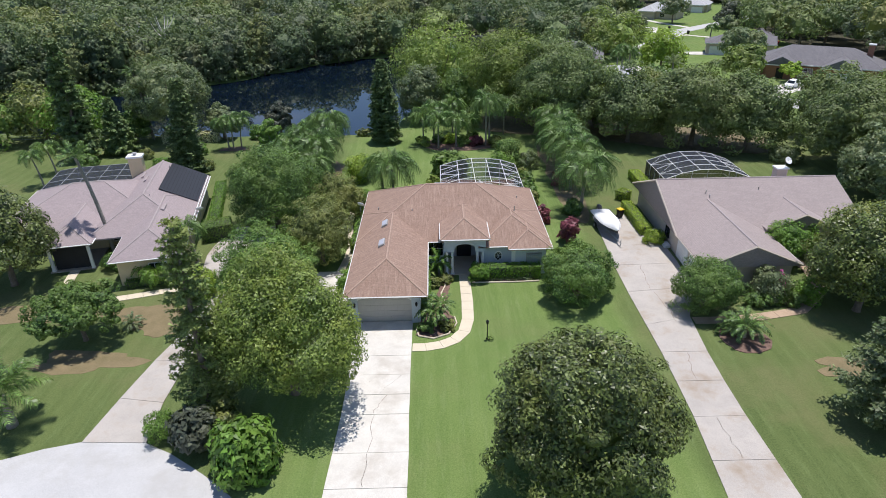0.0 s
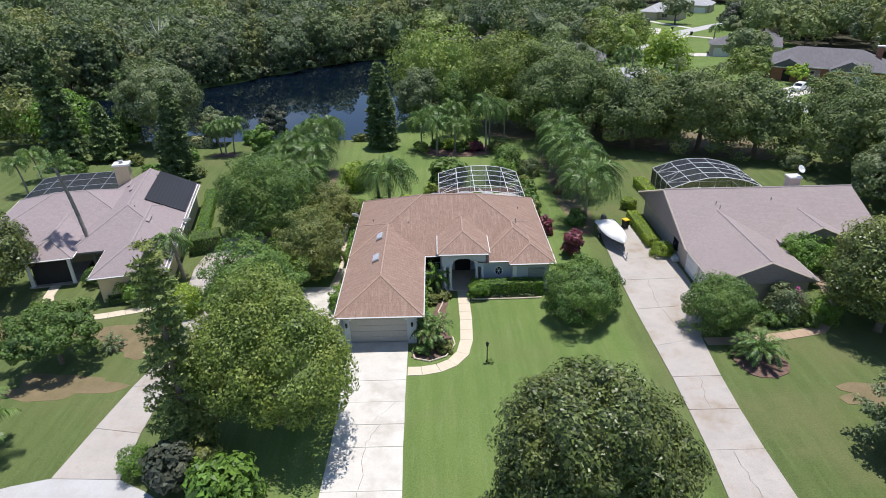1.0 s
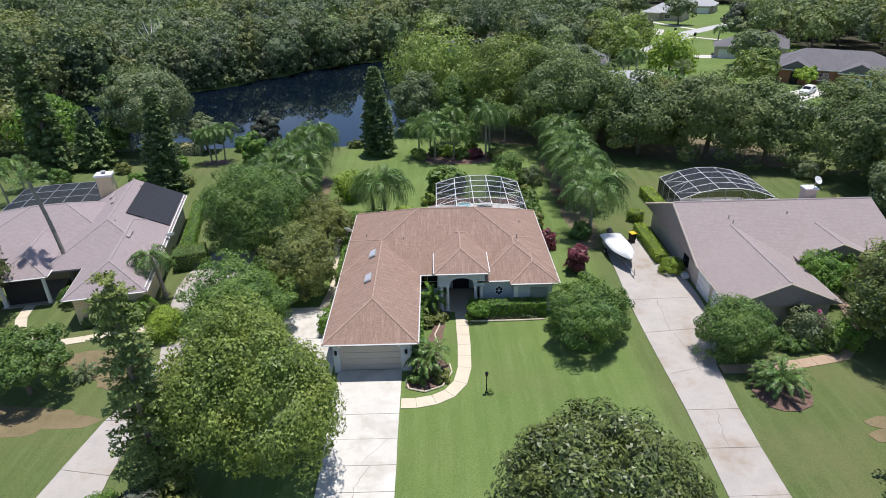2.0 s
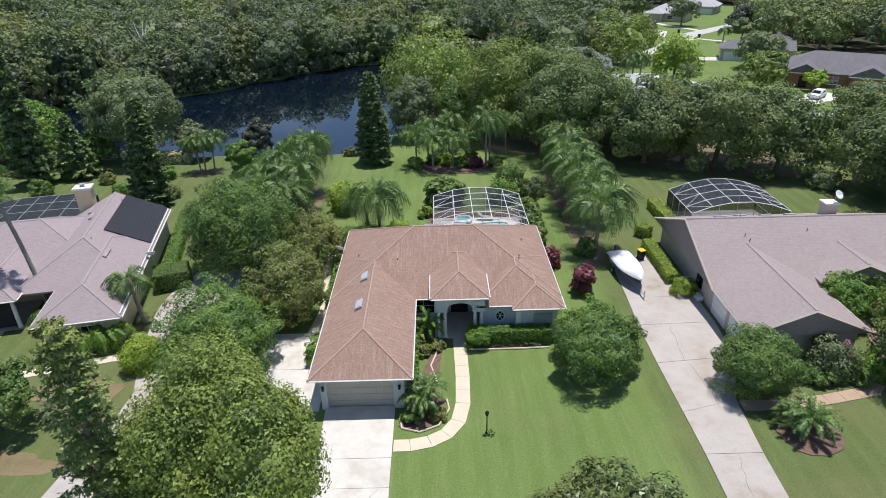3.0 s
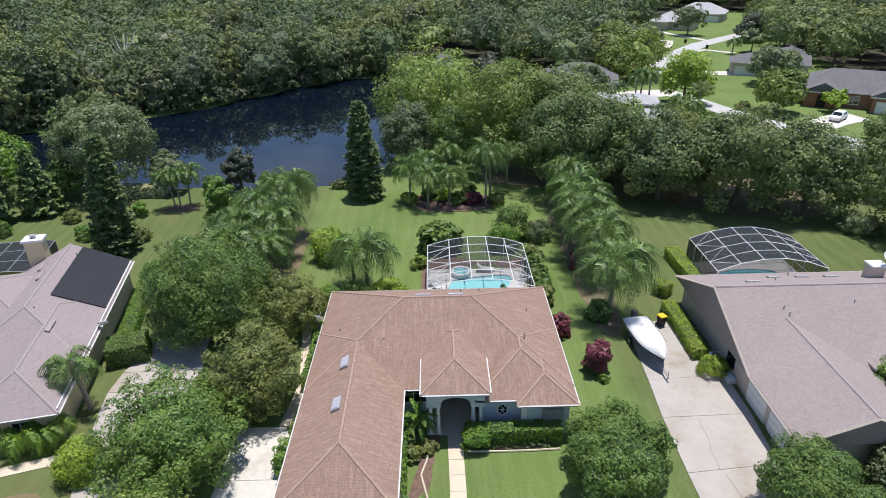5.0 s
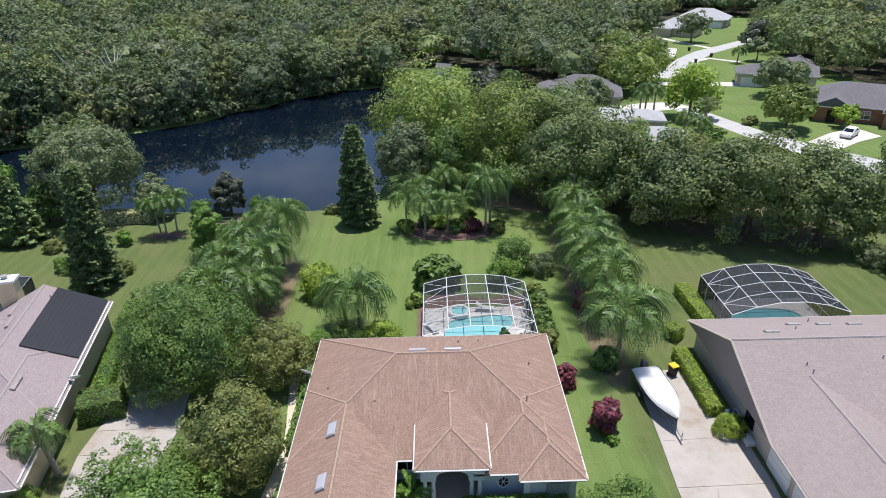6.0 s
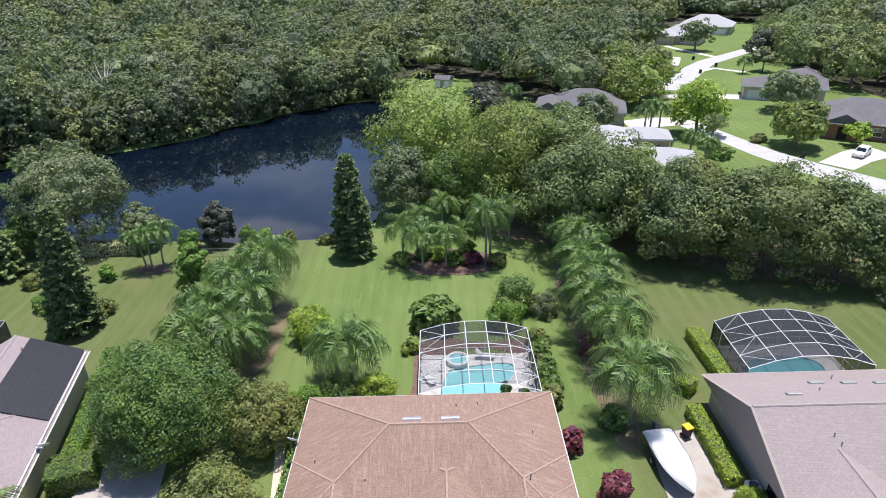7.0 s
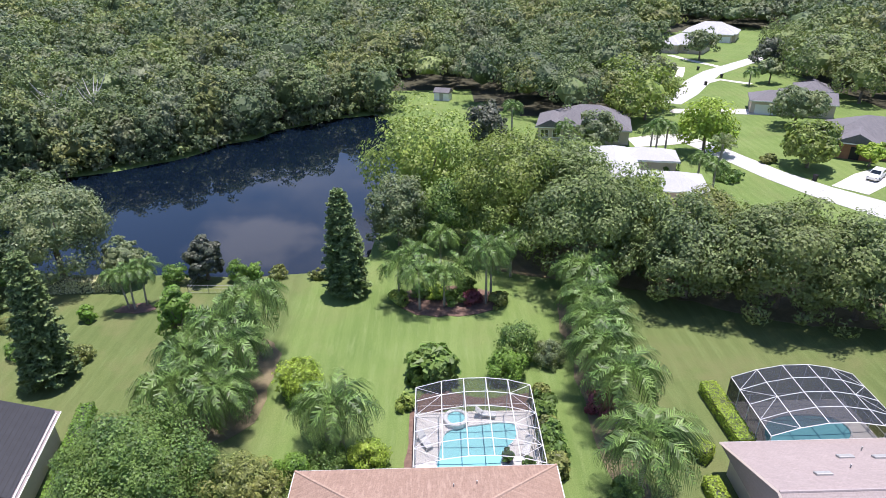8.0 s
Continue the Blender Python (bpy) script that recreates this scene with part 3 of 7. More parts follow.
def frond_mesh(rng, L, leaf, pairs=26, droop=0.9, width=0.62, name="frond", rise=0.55, hang=0.7):
    """A feather palm leaf: an arching rib with hanging leaflets on both sides."""
    cs, rib = [], []
    for i in range(9):
        s = i / 8
        rib.append((L * (s - 0.18 * s * s), 0, L * (rise * s - droop * s * s)))
    rib = np.array(rib)
    for i in range(pairs):
        s = 0.12 + 0.88 * (i + 0.5) / pairs
        k = s * 8
        j = min(int(k), 7)
        o = rib[j] + (rib[j + 1] - rib[j]) * (k - j)
        along = unit(rib[j + 1] - rib[j])
        ll = width * L * 0.42 * (math.sin(math.pi * min(1, 0.12 + s * 0.86)) ** 0.6 + 0.15)
        for sgn in (-1, 1):
            d = unit(np.array([0, sgn * 0.8, 0]) + along * 0.65 + np.array([0, 0, rng.uniform(-0.6, 0.55)]))
            q = o + d * ll * 0.5
            e = o + d * ll * 0.92 + np.array([0, 0, -hang * ll])
            w = along * (0.02 + 0.0055 * L)
            cs.append([o - w, q - w + [0, 0, 0.02], q + w + [0, 0, 0.02], o + w])
            cs.append([q - w, e - w * 0.15, e + w * 0.15, q + w])
    w = 0.03
    for i in range(8):
        a, b = rib[i], rib[i + 1]
        cs.append([a + [0, -w, 0], b + [0, -w, 0], b + [0, w, 0], a + [0, w, 0]])
    return quads(name, np.array(cs), leaf)


FRONDS = {}


def palm(x, y, h, L, label, fronds=17, lean=(0.0, 0.0), leaf=None, kind="queen", group="", girth=0.16, name="palm_tree"):
    """A feather palm: ringed trunk, a head of separate arching leaves."""
    rng = next_rng()
    leaf = leaf or LEAF_PALM
    t = thing(name, label, "palm", group, "", pose(x, y, 0))
    n = max(4, int(h * 2.5))
    pts = [(lean[0] * s * s, lean[1] * s * s, -0.25 + (h + 0.25) * s) for s in np.linspace(0, 1, n)]
    f = Form()
    f.tube(pts, [girth * (1.35 - 0.5 * s) * (1.06 if i % 2 else 0.96) for i, s in enumerate(np.linspace(0, 1, n))], 9)
    part("trunk", f, BARK_PALM, t, smooth=True)
    key = (round(L, 1), kind, leaf.name)
    if key not in FRONDS:
        dr = {"queen": (1.15, 0.62, 0.85, 1.25), "stiff": (0.45, 0.5, 0.7, 0.3), "cycad": (0.75, 0.34, 0.75, 0.3)}[kind]
        FRONDS[key] = [frond_mesh(rng, L * s, leaf, 23, dr[0], dr[1], "frond", dr[2], dr[3]) for s in (0.92, 1.0, 1.08)]
    for i in range(fronds):
        o = new("frond", FRONDS[key][i % 3])
        o.parent = t
        ring = i / fronds
        o.matrix_basis = pose(lean[0], lean[1], h - 0.03, rng.normal() * 10, 26 - 62 * ring + rng.normal() * 7, i * 137.5 + rng.normal() * 9)
    return t


# ---- ground and water ----
def inside(poly, X, Y):
    hit = np.zeros(X.shape, bool)
    n = len(poly)
    for i in range(n):
        (x0, y0), (x1, y1) = poly[i], poly[(i + 1) % n]
        cross = ((y0 > Y) != (y1 > Y)) & (X < (x1 - x0) * (Y - y0) / (y1 - y0 + 1e-12) + x0)
        hit ^= cross
    return hit


def to_edge(poly, X, Y):
    best = np.full(X.shape, 1e9)
    n = len(poly)
    for i in range(n):
        (x0, y0), (x1, y1) = poly[i], poly[(i + 1) % n]
        dx, dy = x1 - x0, y1 - y0
        t = np.clip(((X - x0) * dx + (Y - y0) * dy) / (dx * dx + dy * dy), 0, 1)
        best = np.minimum(best, np.hypot(X - x0 - t * dx, Y - y0 - t * dy))
    return best


POND = [(-104, 112), (-80, 109.5), (-62, 107.5), (-43, 105.0), (-29, 103.9), (-13, 103.4), (-7.5, 105), (-6.2, 112), (-4.5, 124), (-4, 140), (-5, 160), (-8, 178), (-11, 186), (-20.4, 181), (-32, 173), (-41.6, 162), (-49.5, 152), (-58.5, 147.5), (-68, 142), (-80, 136), (-100, 128)]


def ground_sheet():
    far = [70 * 1.35 ** i for i in range(1, 13)]
    xs = np.array([-120 - v for v in far[::-1]] + list(np.arange(-120, 120.1, 1.5)) + [120 + v for v in far])
    ys = np.array([-60 - v for v in far[:6][::-1]] + list(np.arange(-60, 20, 6)) + list(np.arange(20, 200.1, 1.5)) + list(np.arange(206, 300, 6)) + [300 + v for v in far])
    X, Y = np.meshgrid(xs, ys)
    wob = 0.8 * np.sin(X * 0.31 + 1.3 * np.sin(Y * 0.23)) + 0.5 * np.sin(Y * 0.47 + X * 0.19)
    sd = np.where(inside(POND, X, Y), -1, 1) * to_edge(POND, X, Y) + wob * 0.7
    Z = np.where(sd < 1.5, -1.5 * (1 - np.clip((sd + 4) / 5.5, 0, 1)) ** 1.2, 0.0)
    nx, ny = len(xs), len(ys)
    f = Form()
    f.v = list(zip(X.ravel().tolist(), Y.ravel().tolist(), Z.ravel().tolist()))
    f.f = [(j * nx + i, j * nx + i + 1, (j + 1) * nx + i + 1, (j + 1) * nx + i) for j in range(ny - 1) for i in range(nx - 1)]
    return setting("ground", f, GRASS, "mown green lawn with paler mowing stripes and dry patches", "lawn", True)


ground_sheet()
setting("water", Form().add([(-125, 95, -0.45), (5, 95, -0.45), (5, 195, -0.45), (-125, 195, -0.45)], [(0, 1, 2, 3)]), WATER, "dark still pond water mirroring sky and woods", "pond")


def blob(poly, z, wobble=0.25, seed=1, n=6):
    """A rounded outline through the corners given."""
    rng = np.random.default_rng(seed)
    p = np.array(poly, float)
    for _ in range(2):
        q = np.roll(p, -1, 0)
        p = np.stack([0.75 * p + 0.25 * q, 0.25 * p + 0.75 * q], 1).reshape(-1, 2)
    p = p + rng.normal(size=p.shape) * wobble
    return [tuple(v) for v in p]


def patch(name, poly, top, mat, label, category, wobble=0.12, seed=1):
    return setting(name, Form().prism(blob(poly, 0, wobble, seed), -0.1, top), mat, label, category)


def ring_patch(name, cx, cy, rx, ry, top, mat, label, category, seed=1, wob=0.12, n=26):
    rng = np.random.default_rng(seed)
    ph = rng.uniform(0, 6.28, 4)
    poly = []
    for i in range(n):
        a = 6.283 * i / n
        k = 1 + wob * (math.sin(3 * a + ph[0]) + 0.6 * math.sin(5 * a + ph[1]) + 0.4 * math.sin(9 * a + ph[2]))
        poly.append((cx + rx * k * math.cos(a), cy + ry * k * math.sin(a)))
    return setting(name, Form().prism(poly, -0.1, top), mat, label, category)


def slab_run(name, lefts, rights, mat, label, category, z=0.06, gap=0.03, lanes=1, piece="slab"):
    """A concrete drive laid in bays: each slab a piece of its own, with open joints."""
    t = tagged(new(name), label, category, kind="structure")
    for i in range(len(lefts) - 1):
        for k in range(lanes):
            lerp = lambda a, b, s: (a[0] + (b[0] - a[0]) * s, a[1] + (b[1] - a[1]) * s)
            a, b = lerp(lefts[i], rights[i], k / lanes), lerp(lefts[i], rights[i], (k + 1) / lanes)
            c, d2 = lerp(lefts[i + 1], rights[i + 1], k / lanes), lerp(lefts[i + 1], rights[i + 1], (k + 1) / lanes)
            cx, cy = (a[0] + b[0] + c[0] + d2[0]) / 4, (a[1] + b[1] + c[1] + d2[1]) / 4
            sh = lambda p: (p[0] - gap * 0.5 * np.sign(p[0] - cx), p[1] - gap * 0.5 * np.sign(p[1] - cy))
            part(piece, Form().prism([sh(a), sh(b), sh(d2), sh(c)], -0.1, z + 0.004 * ((i + k) % 3)), mat, t)
    return t


# the cul-de-sac and the drives
cul = [(-19.8 + 0, 31.0), (-17.8, 30.0), (-16.0, 28.8), (-14.0, 27.4), (-12.2, 25.8), (-10.5, 23.5), (-9.3, 20.5), (-9, 15), (-11, 5), (-16, -3), (-26, -6), (-40, -4), (-48, 6), (-49, 18), (-42, 26), (-34, 28.5), (-28.7, 29.8), (-26.4, 30.7), (-24.0, 31.3), (-22, 31.5)]
setting("road", Form().prism(cul, -0.1, 0.02), CONCRETE_ROAD, "bright pale concrete turning circle of a quiet street", "road")
slab_run("driveway", [(-7.35, 20.5), (-7.35, 23.6), (-7.3, 26.7), (-7.2, 29.6), (-7.1, 33.2), (-7.1, 35.3), (-7.15, 37.6), (-7.2, 40.0), (-7.3, 44.95)],
         [(-2.1, 20.5), (-2.15, 23.6), (-2.2, 26.7), (-2.2, 29.6), (-2.3, 33.2), (-2.3, 35.3), (-2.35, 37.6), (-2.35, 40.0), (-2.35, 44.95)], CONCRETE, "pale concrete driveway in joined slabs with fine cracks", "driveway")
slab_run("neighbour_driveway", [(16.3, 18), (16.7, 24.5), (17.0, 28.2), (17.35, 32.2), (17.5, 36.0), (17.6, 39.6), (17.6, 43.5), (17.6, 49.0), (17.7, 54.2), (18.0, 58.5), (18.4, 66.5)],
         [(21.2, 18), (21.1, 24.5), (21.05, 28.2), (21.0, 32.2), (21.1, 36.0), (21.3, 39.6), (21.8, 44.6), (23.9, 49.6), (24.3, 54.4), (24.3, 58.8), (22.3, 66.8)], CONCRETE_OLD, "stained concrete driveway with rusty edges", "driveway", lanes=1)
slab_run("left_driveway", [(-24.2, 31.2), (-23.6, 35.6), (-22.9, 40.0), (-22.0, 44.0), (-21.9, 47.0), (-23.2, 51.5), (-24.2, 55.7), (-24.7, 58.5), (-24.6, 61), (-23.4, 65.6)],
         [(-19.8, 31.0), (-20.2, 35.0), (-20.2, 40.0), (-19.9, 44.0), (-19.6, 47.0), (-19.2, 51.5), (-18.9, 55.7), (-18.4, 58.5), (-18.2, 61.2), (-19.0, 65.9)], CONCRETE_OLD, "grey concrete driveway curving past hedges", "driveway")
slab_run("side_pad", [(-13.3, 44.5), (-13.2, 49.3), (-13.1, 54.2)], [(-7.75, 44.5), (-7.75, 49.3), (-9.7, 54.2)], CONCRETE, "white concrete parking pad beside the garage", "paving")


def walkway(name, line, width, mat, label, z=0.05, step=1.5, kind_name="paver"):
    """A path of slabs along a line."""
    p = [Vector((x, y, 0)) for x, y in line]
    t = tagged(new(name), label, "path", kind="structure")
    out = [p[0]]
    for a, b in zip(p, p[1:]):
        k = max(1, round((b - a).length / step))
        out += [a + (b - a) * (i + 1) / k for i in range(k)]
    side = []
    for i, q in enumerate(out):
        d = (out[min(i + 1, len(out) - 1)] - out[max(i - 1, 0)]).normalized()
        side.append(Vector((-d.y, d.x, 0)) * width / 2)
    for i in range(len(out) - 1):
        d = (out[i + 1] - out[i]).normalized() * 0.012
        a, b = out[i] + d, out[i + 1] - d
        part(kind_name, Form().prism([(a + side[i])[:2], (a - side[i])[:2], (b - side[i + 1])[:2], (b + side[i + 1])[:2]], -0.1, z), mat, t)
    return t


WALK_PALE = mottled("cream concrete", (0.55, 0.48, 0.36), (0.66, 0.58, 0.45), 1.2, 0.88, 22, 0.003)
walkway("front_walk", [(2.5, 54.9), (2.5, 52), (2.55, 48), (2.45, 45), (2.05, 43.2), (1.2, 42.0), (0.1, 41.35), (-1.2, 41.05), (-2.3, 41.05)], 1.05, WALK_PALE, "cream concrete walk curving to the entrance")
walkway("side_walk", [(-9.9, 54.25), (-9.5, 57.5), (-9.5, 60), (-10.0, 63.5), (-10.4, 66), (-10.3, 69.5)], 0.75, WALK_PALE, "narrow pale concrete side path")
walkway("left_walk", [(-31.5, 49.6), (-29.5, 50.1), (-25.4, 51.4), (-22.2, 51.8)], 0.95, WALK_PALE, "cream concrete walk across the lawn")
walkway("left_porch_walk", [(-37.3, 56), (-36.8, 53.6), (-35.4, 51.0), (-33.0, 49.8), (-31.6, 49.6)], 0.95, WALK_PALE, "cream concrete walk from a porch")
walkway("neighbour_walk", [(21.9, 44.0), (24.9, 44.0), (28.1, 44.4), (31.9, 45.2), (35.5, 48.5), (36.3, 52), (36.4, 55)], 1.0, SAND, "tan walk curving to a neighbouring entrance")

# the greener lawn of the main house
setting("front_lawn", Form().prism([(-2.1, 16), (16.2, 16), (16.8, 24), (17.4, 33), (17.65, 44), (17.7, 54), (17.9, 62), (14, 66), (11.5, 66), (10.6, 53.2), (9.8, 52.6), (3.0, 52.6), (-2.2, 52)], -0.1, 0.008), GRASS, "bright green striped front lawn of the main house", "lawn")
setting("back_lawn", Form().prism([(-13.4, 72), (-1, 72), (0, 79), (11, 79), (12.5, 69), (15.4, 69), (15.6, 98), (9, 101), (-4, 101.5), (-13, 101.5)], -0.1, 0.008), GRASS, "bright green striped back lawn", "lawn")
# planting beds, dry turf and litter
patch("planting_bed", [(0.4, 53.5), (-0.2, 49.3), (-1.1, 46.2), (-2.0, 44.2), (-2.1, 42.6), (-0.6, 42.3), (0.7, 43.0), (1.4, 44.8), (0.6, 46.4), (0.7, 49), (1.2, 51.5), (1.6, 53.5)], 0.07, MULCH, "brown mulch bed beside the entrance walk", "planting bed", 0.05, 2)
patch("planting_bed", [(3.1, 53.3), (3.15, 51.6), (6, 51.5), (9.6, 51.6), (9.8, 53.2)], 0.07, MULCH, "brown mulch bed below the front hedge", "planting bed", 0.04, 3)
patch("planting_bed", [(23.0, 41.2), (23.6, 39.4), (25.6, 39.0), (27.0, 40.2), (27.0, 42.0), (25.2, 43.0), (23.4, 42.8)], 0.06, MULCH, "mulched ring round a palm", "planting bed", 0.05, 4)
patch("planting_bed", [(-3.0, 97.2), (-0.6, 93.2), (4.0, 92.8), (8.8, 93.6), (10.6, 96.4), (7, 99.5), (0, 99.6)], 0.06, MULCH, "mulched island bed under palms", "planting bed", 0.1, 5)
ring_patch("planting_bed", -32.6, 96.2, 2.2, 1.1, 0.05, MULCH, "mulched ring under small palms", "planting bed", 6)
patch("planting_bed", [(15.6, 64.5), (18.4, 65), (18.6, 75), (18.8, 84), (19.8, 97), (16.0, 97), (15.6, 85), (15.4, 75)], 0.03, LITTER, "shaded leaf litter under a row of palms", "planting bed", 0.3, 7)
patch("planting_bed", [(-20.5, 74), (-14.4, 74), (-13.6, 80), (-13.4, 88), (-17, 90), (-20, 84)], 0.03, LITTER, "leaf litter under clustered palms", "planting bed", 0.3, 8)
patch("planting_bed", [(7, 104.5), (15, 101), (24, 98.5), (31, 94.5), (40, 90.2), (48, 88.2), (53, 89), (54, 100), (30, 108), (6, 116)], 0.03, LITTER, "brown leaf litter under a belt of trees", "planting bed", 0.4, 9)
patch("planting_bed", [(0.0, 79.4), (-0.2, 74), (-0.5, 70.5), (0.4, 68.6), (0.4, 78.2), (10.6, 78.2), (10.9, 70), (12.4, 70), (12.4, 79.2), (10.6, 79.8), (6, 79.0), (2.6, 80.6)], 0.05, MULCH, "mulched bed round a pool enclosure", "planting bed", 0.1, 10)
for i, (cx, cy, rx, ry) in enumerate(((-28.5, 40.2, 4.2, 1.5), (-27.2, 47.2, 3.4, 1.4), (-36.5, 47.5, 5.2, 1.6), (-24.6, 45.8, 2.0, 2.4), (31.6, 37.2, 3.0, 1.2), (33.6, 32.5, 4.0, 1.6), (-33.5, 62.0, 0.8, 0.8))):
    ring_patch("dry_turf", cx, cy, rx, ry, 0.012 + 0.004 * i, DRY, "thin brown patch in the lawn", "lawn", 20 + i, 0.2)
patch("meadow", [(-75, 445), (-48, 395), (-14, 345), (-4, 338), (-8, 400), (-18, 470), (-60, 480)], 0.05, MEADOW, "pale dry meadow beyond the woods", "meadow", 1.5, 11)

# far street
slab_run("far_road", [(52.5, 153.5), (55.8, 143.0), (58.6, 133.4), (62.0, 125.0), (66.2, 117.6), (73, 108), (84, 98)],
         [(57.5, 155.0), (60.4, 145.2), (63.4, 136.0), (67.2, 128.6), (71.8, 122.0), (78, 113), (89, 103)], CONCRETE_ROAD, "pale concrete street curving between lawns", "road", 0.03, 0.05)
slab_run("far_road", [(58, 188), (66.5, 199), (74, 212), (84, 224.5), (103, 241), (126, 261), (150, 282)], [(63, 185), (71, 195), (79, 207.5), (87.5, 220), (106, 237), (129, 257), (153, 278)], CONCRETE_ROAD, "pale concrete street running into the distance", "road", 0.03, 0.05)
slab_run("far_driveway", [(67.5, 129), (74.5, 134.2), (81, 137.5)], [(71, 124.8), (76.5, 128.6), (82.5, 131.5)], CONCRETE, "white concrete driveway before a brick house", "driveway")
slab_run("far_driveway", [(58, 181), (70, 180), (82, 178.4)], [(58, 177), (70, 175.4), (80, 172.8)], CONCRETE, "white concrete driveway to a garage", "driveway")
walkway("far_walk", [(78, 208.5), (84, 212.5), (90, 205.8)], 2.2, CONCRETE, "pale concrete walk", 0.04, 6)
walkway("far_walk", [(74, 217), (80, 231), (70, 237)], 2.2, CONCRETE, "pale concrete walk", 0.04, 6)
walkway("far_walk", [(92, 230), (86, 246), (84, 254)], 2.2, CONCRETE, "pale concrete walk", 0.04, 6)
slab_run("rear_driveway", [(35.2, 113), (36, 117), (37.6, 122)], [(43.5, 113), (43.2, 117), (43, 121)], CONCRETE, "white concrete pad behind a silver-roofed house", "driveway")
slab_run("rear_driveway", [(42, 158), (48, 160), (55, 160)], [(42, 152), (50, 153), (57, 155)], CONCRETE, "white concrete driveway beside a dark-roofed house", "driveway")
walkway("rear_walk", [(44, 121), (46.2, 117.5), (49.5, 117)], 1.3, SAND, "tan path beside a silver-roofed house", 0.04, 3)


# ---- houses ----
def hip(form, caps, x0, x1, y0, y1, ze, k=0.5, axis="y", gables="", drop=0.17):
    """One roof block with its ridge along axis; gables: ends (f, b) that stay upright. Adds the cap lines too."""
    flip = axis == "x"
    if flip:
        x0, x1, y0, y1 = y0, y1, x0, x1
    w = (x1 - x0) / 2
    xm, zr = (x0 + x1) / 2, ze + k * w
    ya = y0 if "f" in gables else y0 + w
    yb = y1 if "b" in gables else y1 - w
    c = [(x0, y0, ze), (x1, y0, ze), (x1, y1, ze), (x0, y1, ze)]
    v = c + [(xm, ya, zr), (xm, yb, zr)] + [(x, y, z - drop) for x, y, z in c]
    fc = [(0, 1, 4), (1, 2, 5, 4), (2, 3, 5), (3, 0, 4, 5), (9, 8, 7, 6), (0, 6, 7, 1), (1, 7, 8, 2), (2, 8, 9, 3), (3, 9, 6, 0)]
    sw = (lambda p: (p[1], p[0], p[2])) if flip else (lambda p: p)
    form.append(Form().add([sw(p) for p in v], [f[::-1] for f in fc] if flip else fc))
    if caps is not None:
        lines = [(4, 5)]
        lines += [] if "f" in gables else [(0, 4), (1, 4)]
        lines += [] if "b" in gables else [(2, 5), (3, 5)]
        for a, b in lines:
            p, q = Vector(sw(v[a])), Vector(sw(v[b]))
            caps.append(Form().tube([p + Vector((0, 0, -0.06)), q + Vector((0, 0, -0.06))], 0.125, 6))


def roof_parts(parent, blocks, mat, label):
    """The roof's blocks, each a part; the first carries the caps."""
    return [part("roof", f, mat, parent, label) for f in blocks][0]


def cap_parts(roof, caps, mat):
    for f in caps:
        part("ridge_cap", f, mat, roof)


def eaves(parent, mat, lines, name="gutter"):
    """Fascia gutters along the eaves."""
    for a, b in lines:
        f = Form()
        f.bar((*a[:2], a[2] - 0.07), (*b[:2], b[2] - 0.06), 0.09)
        part(name, f, mat, parent)


BOX_FACES = [(3, 2, 1, 0), (4, 5, 6, 7), (0, 1, 5, 4), (1, 2, 6, 5), (2, 3, 7, 6), (3, 0, 4, 7)]


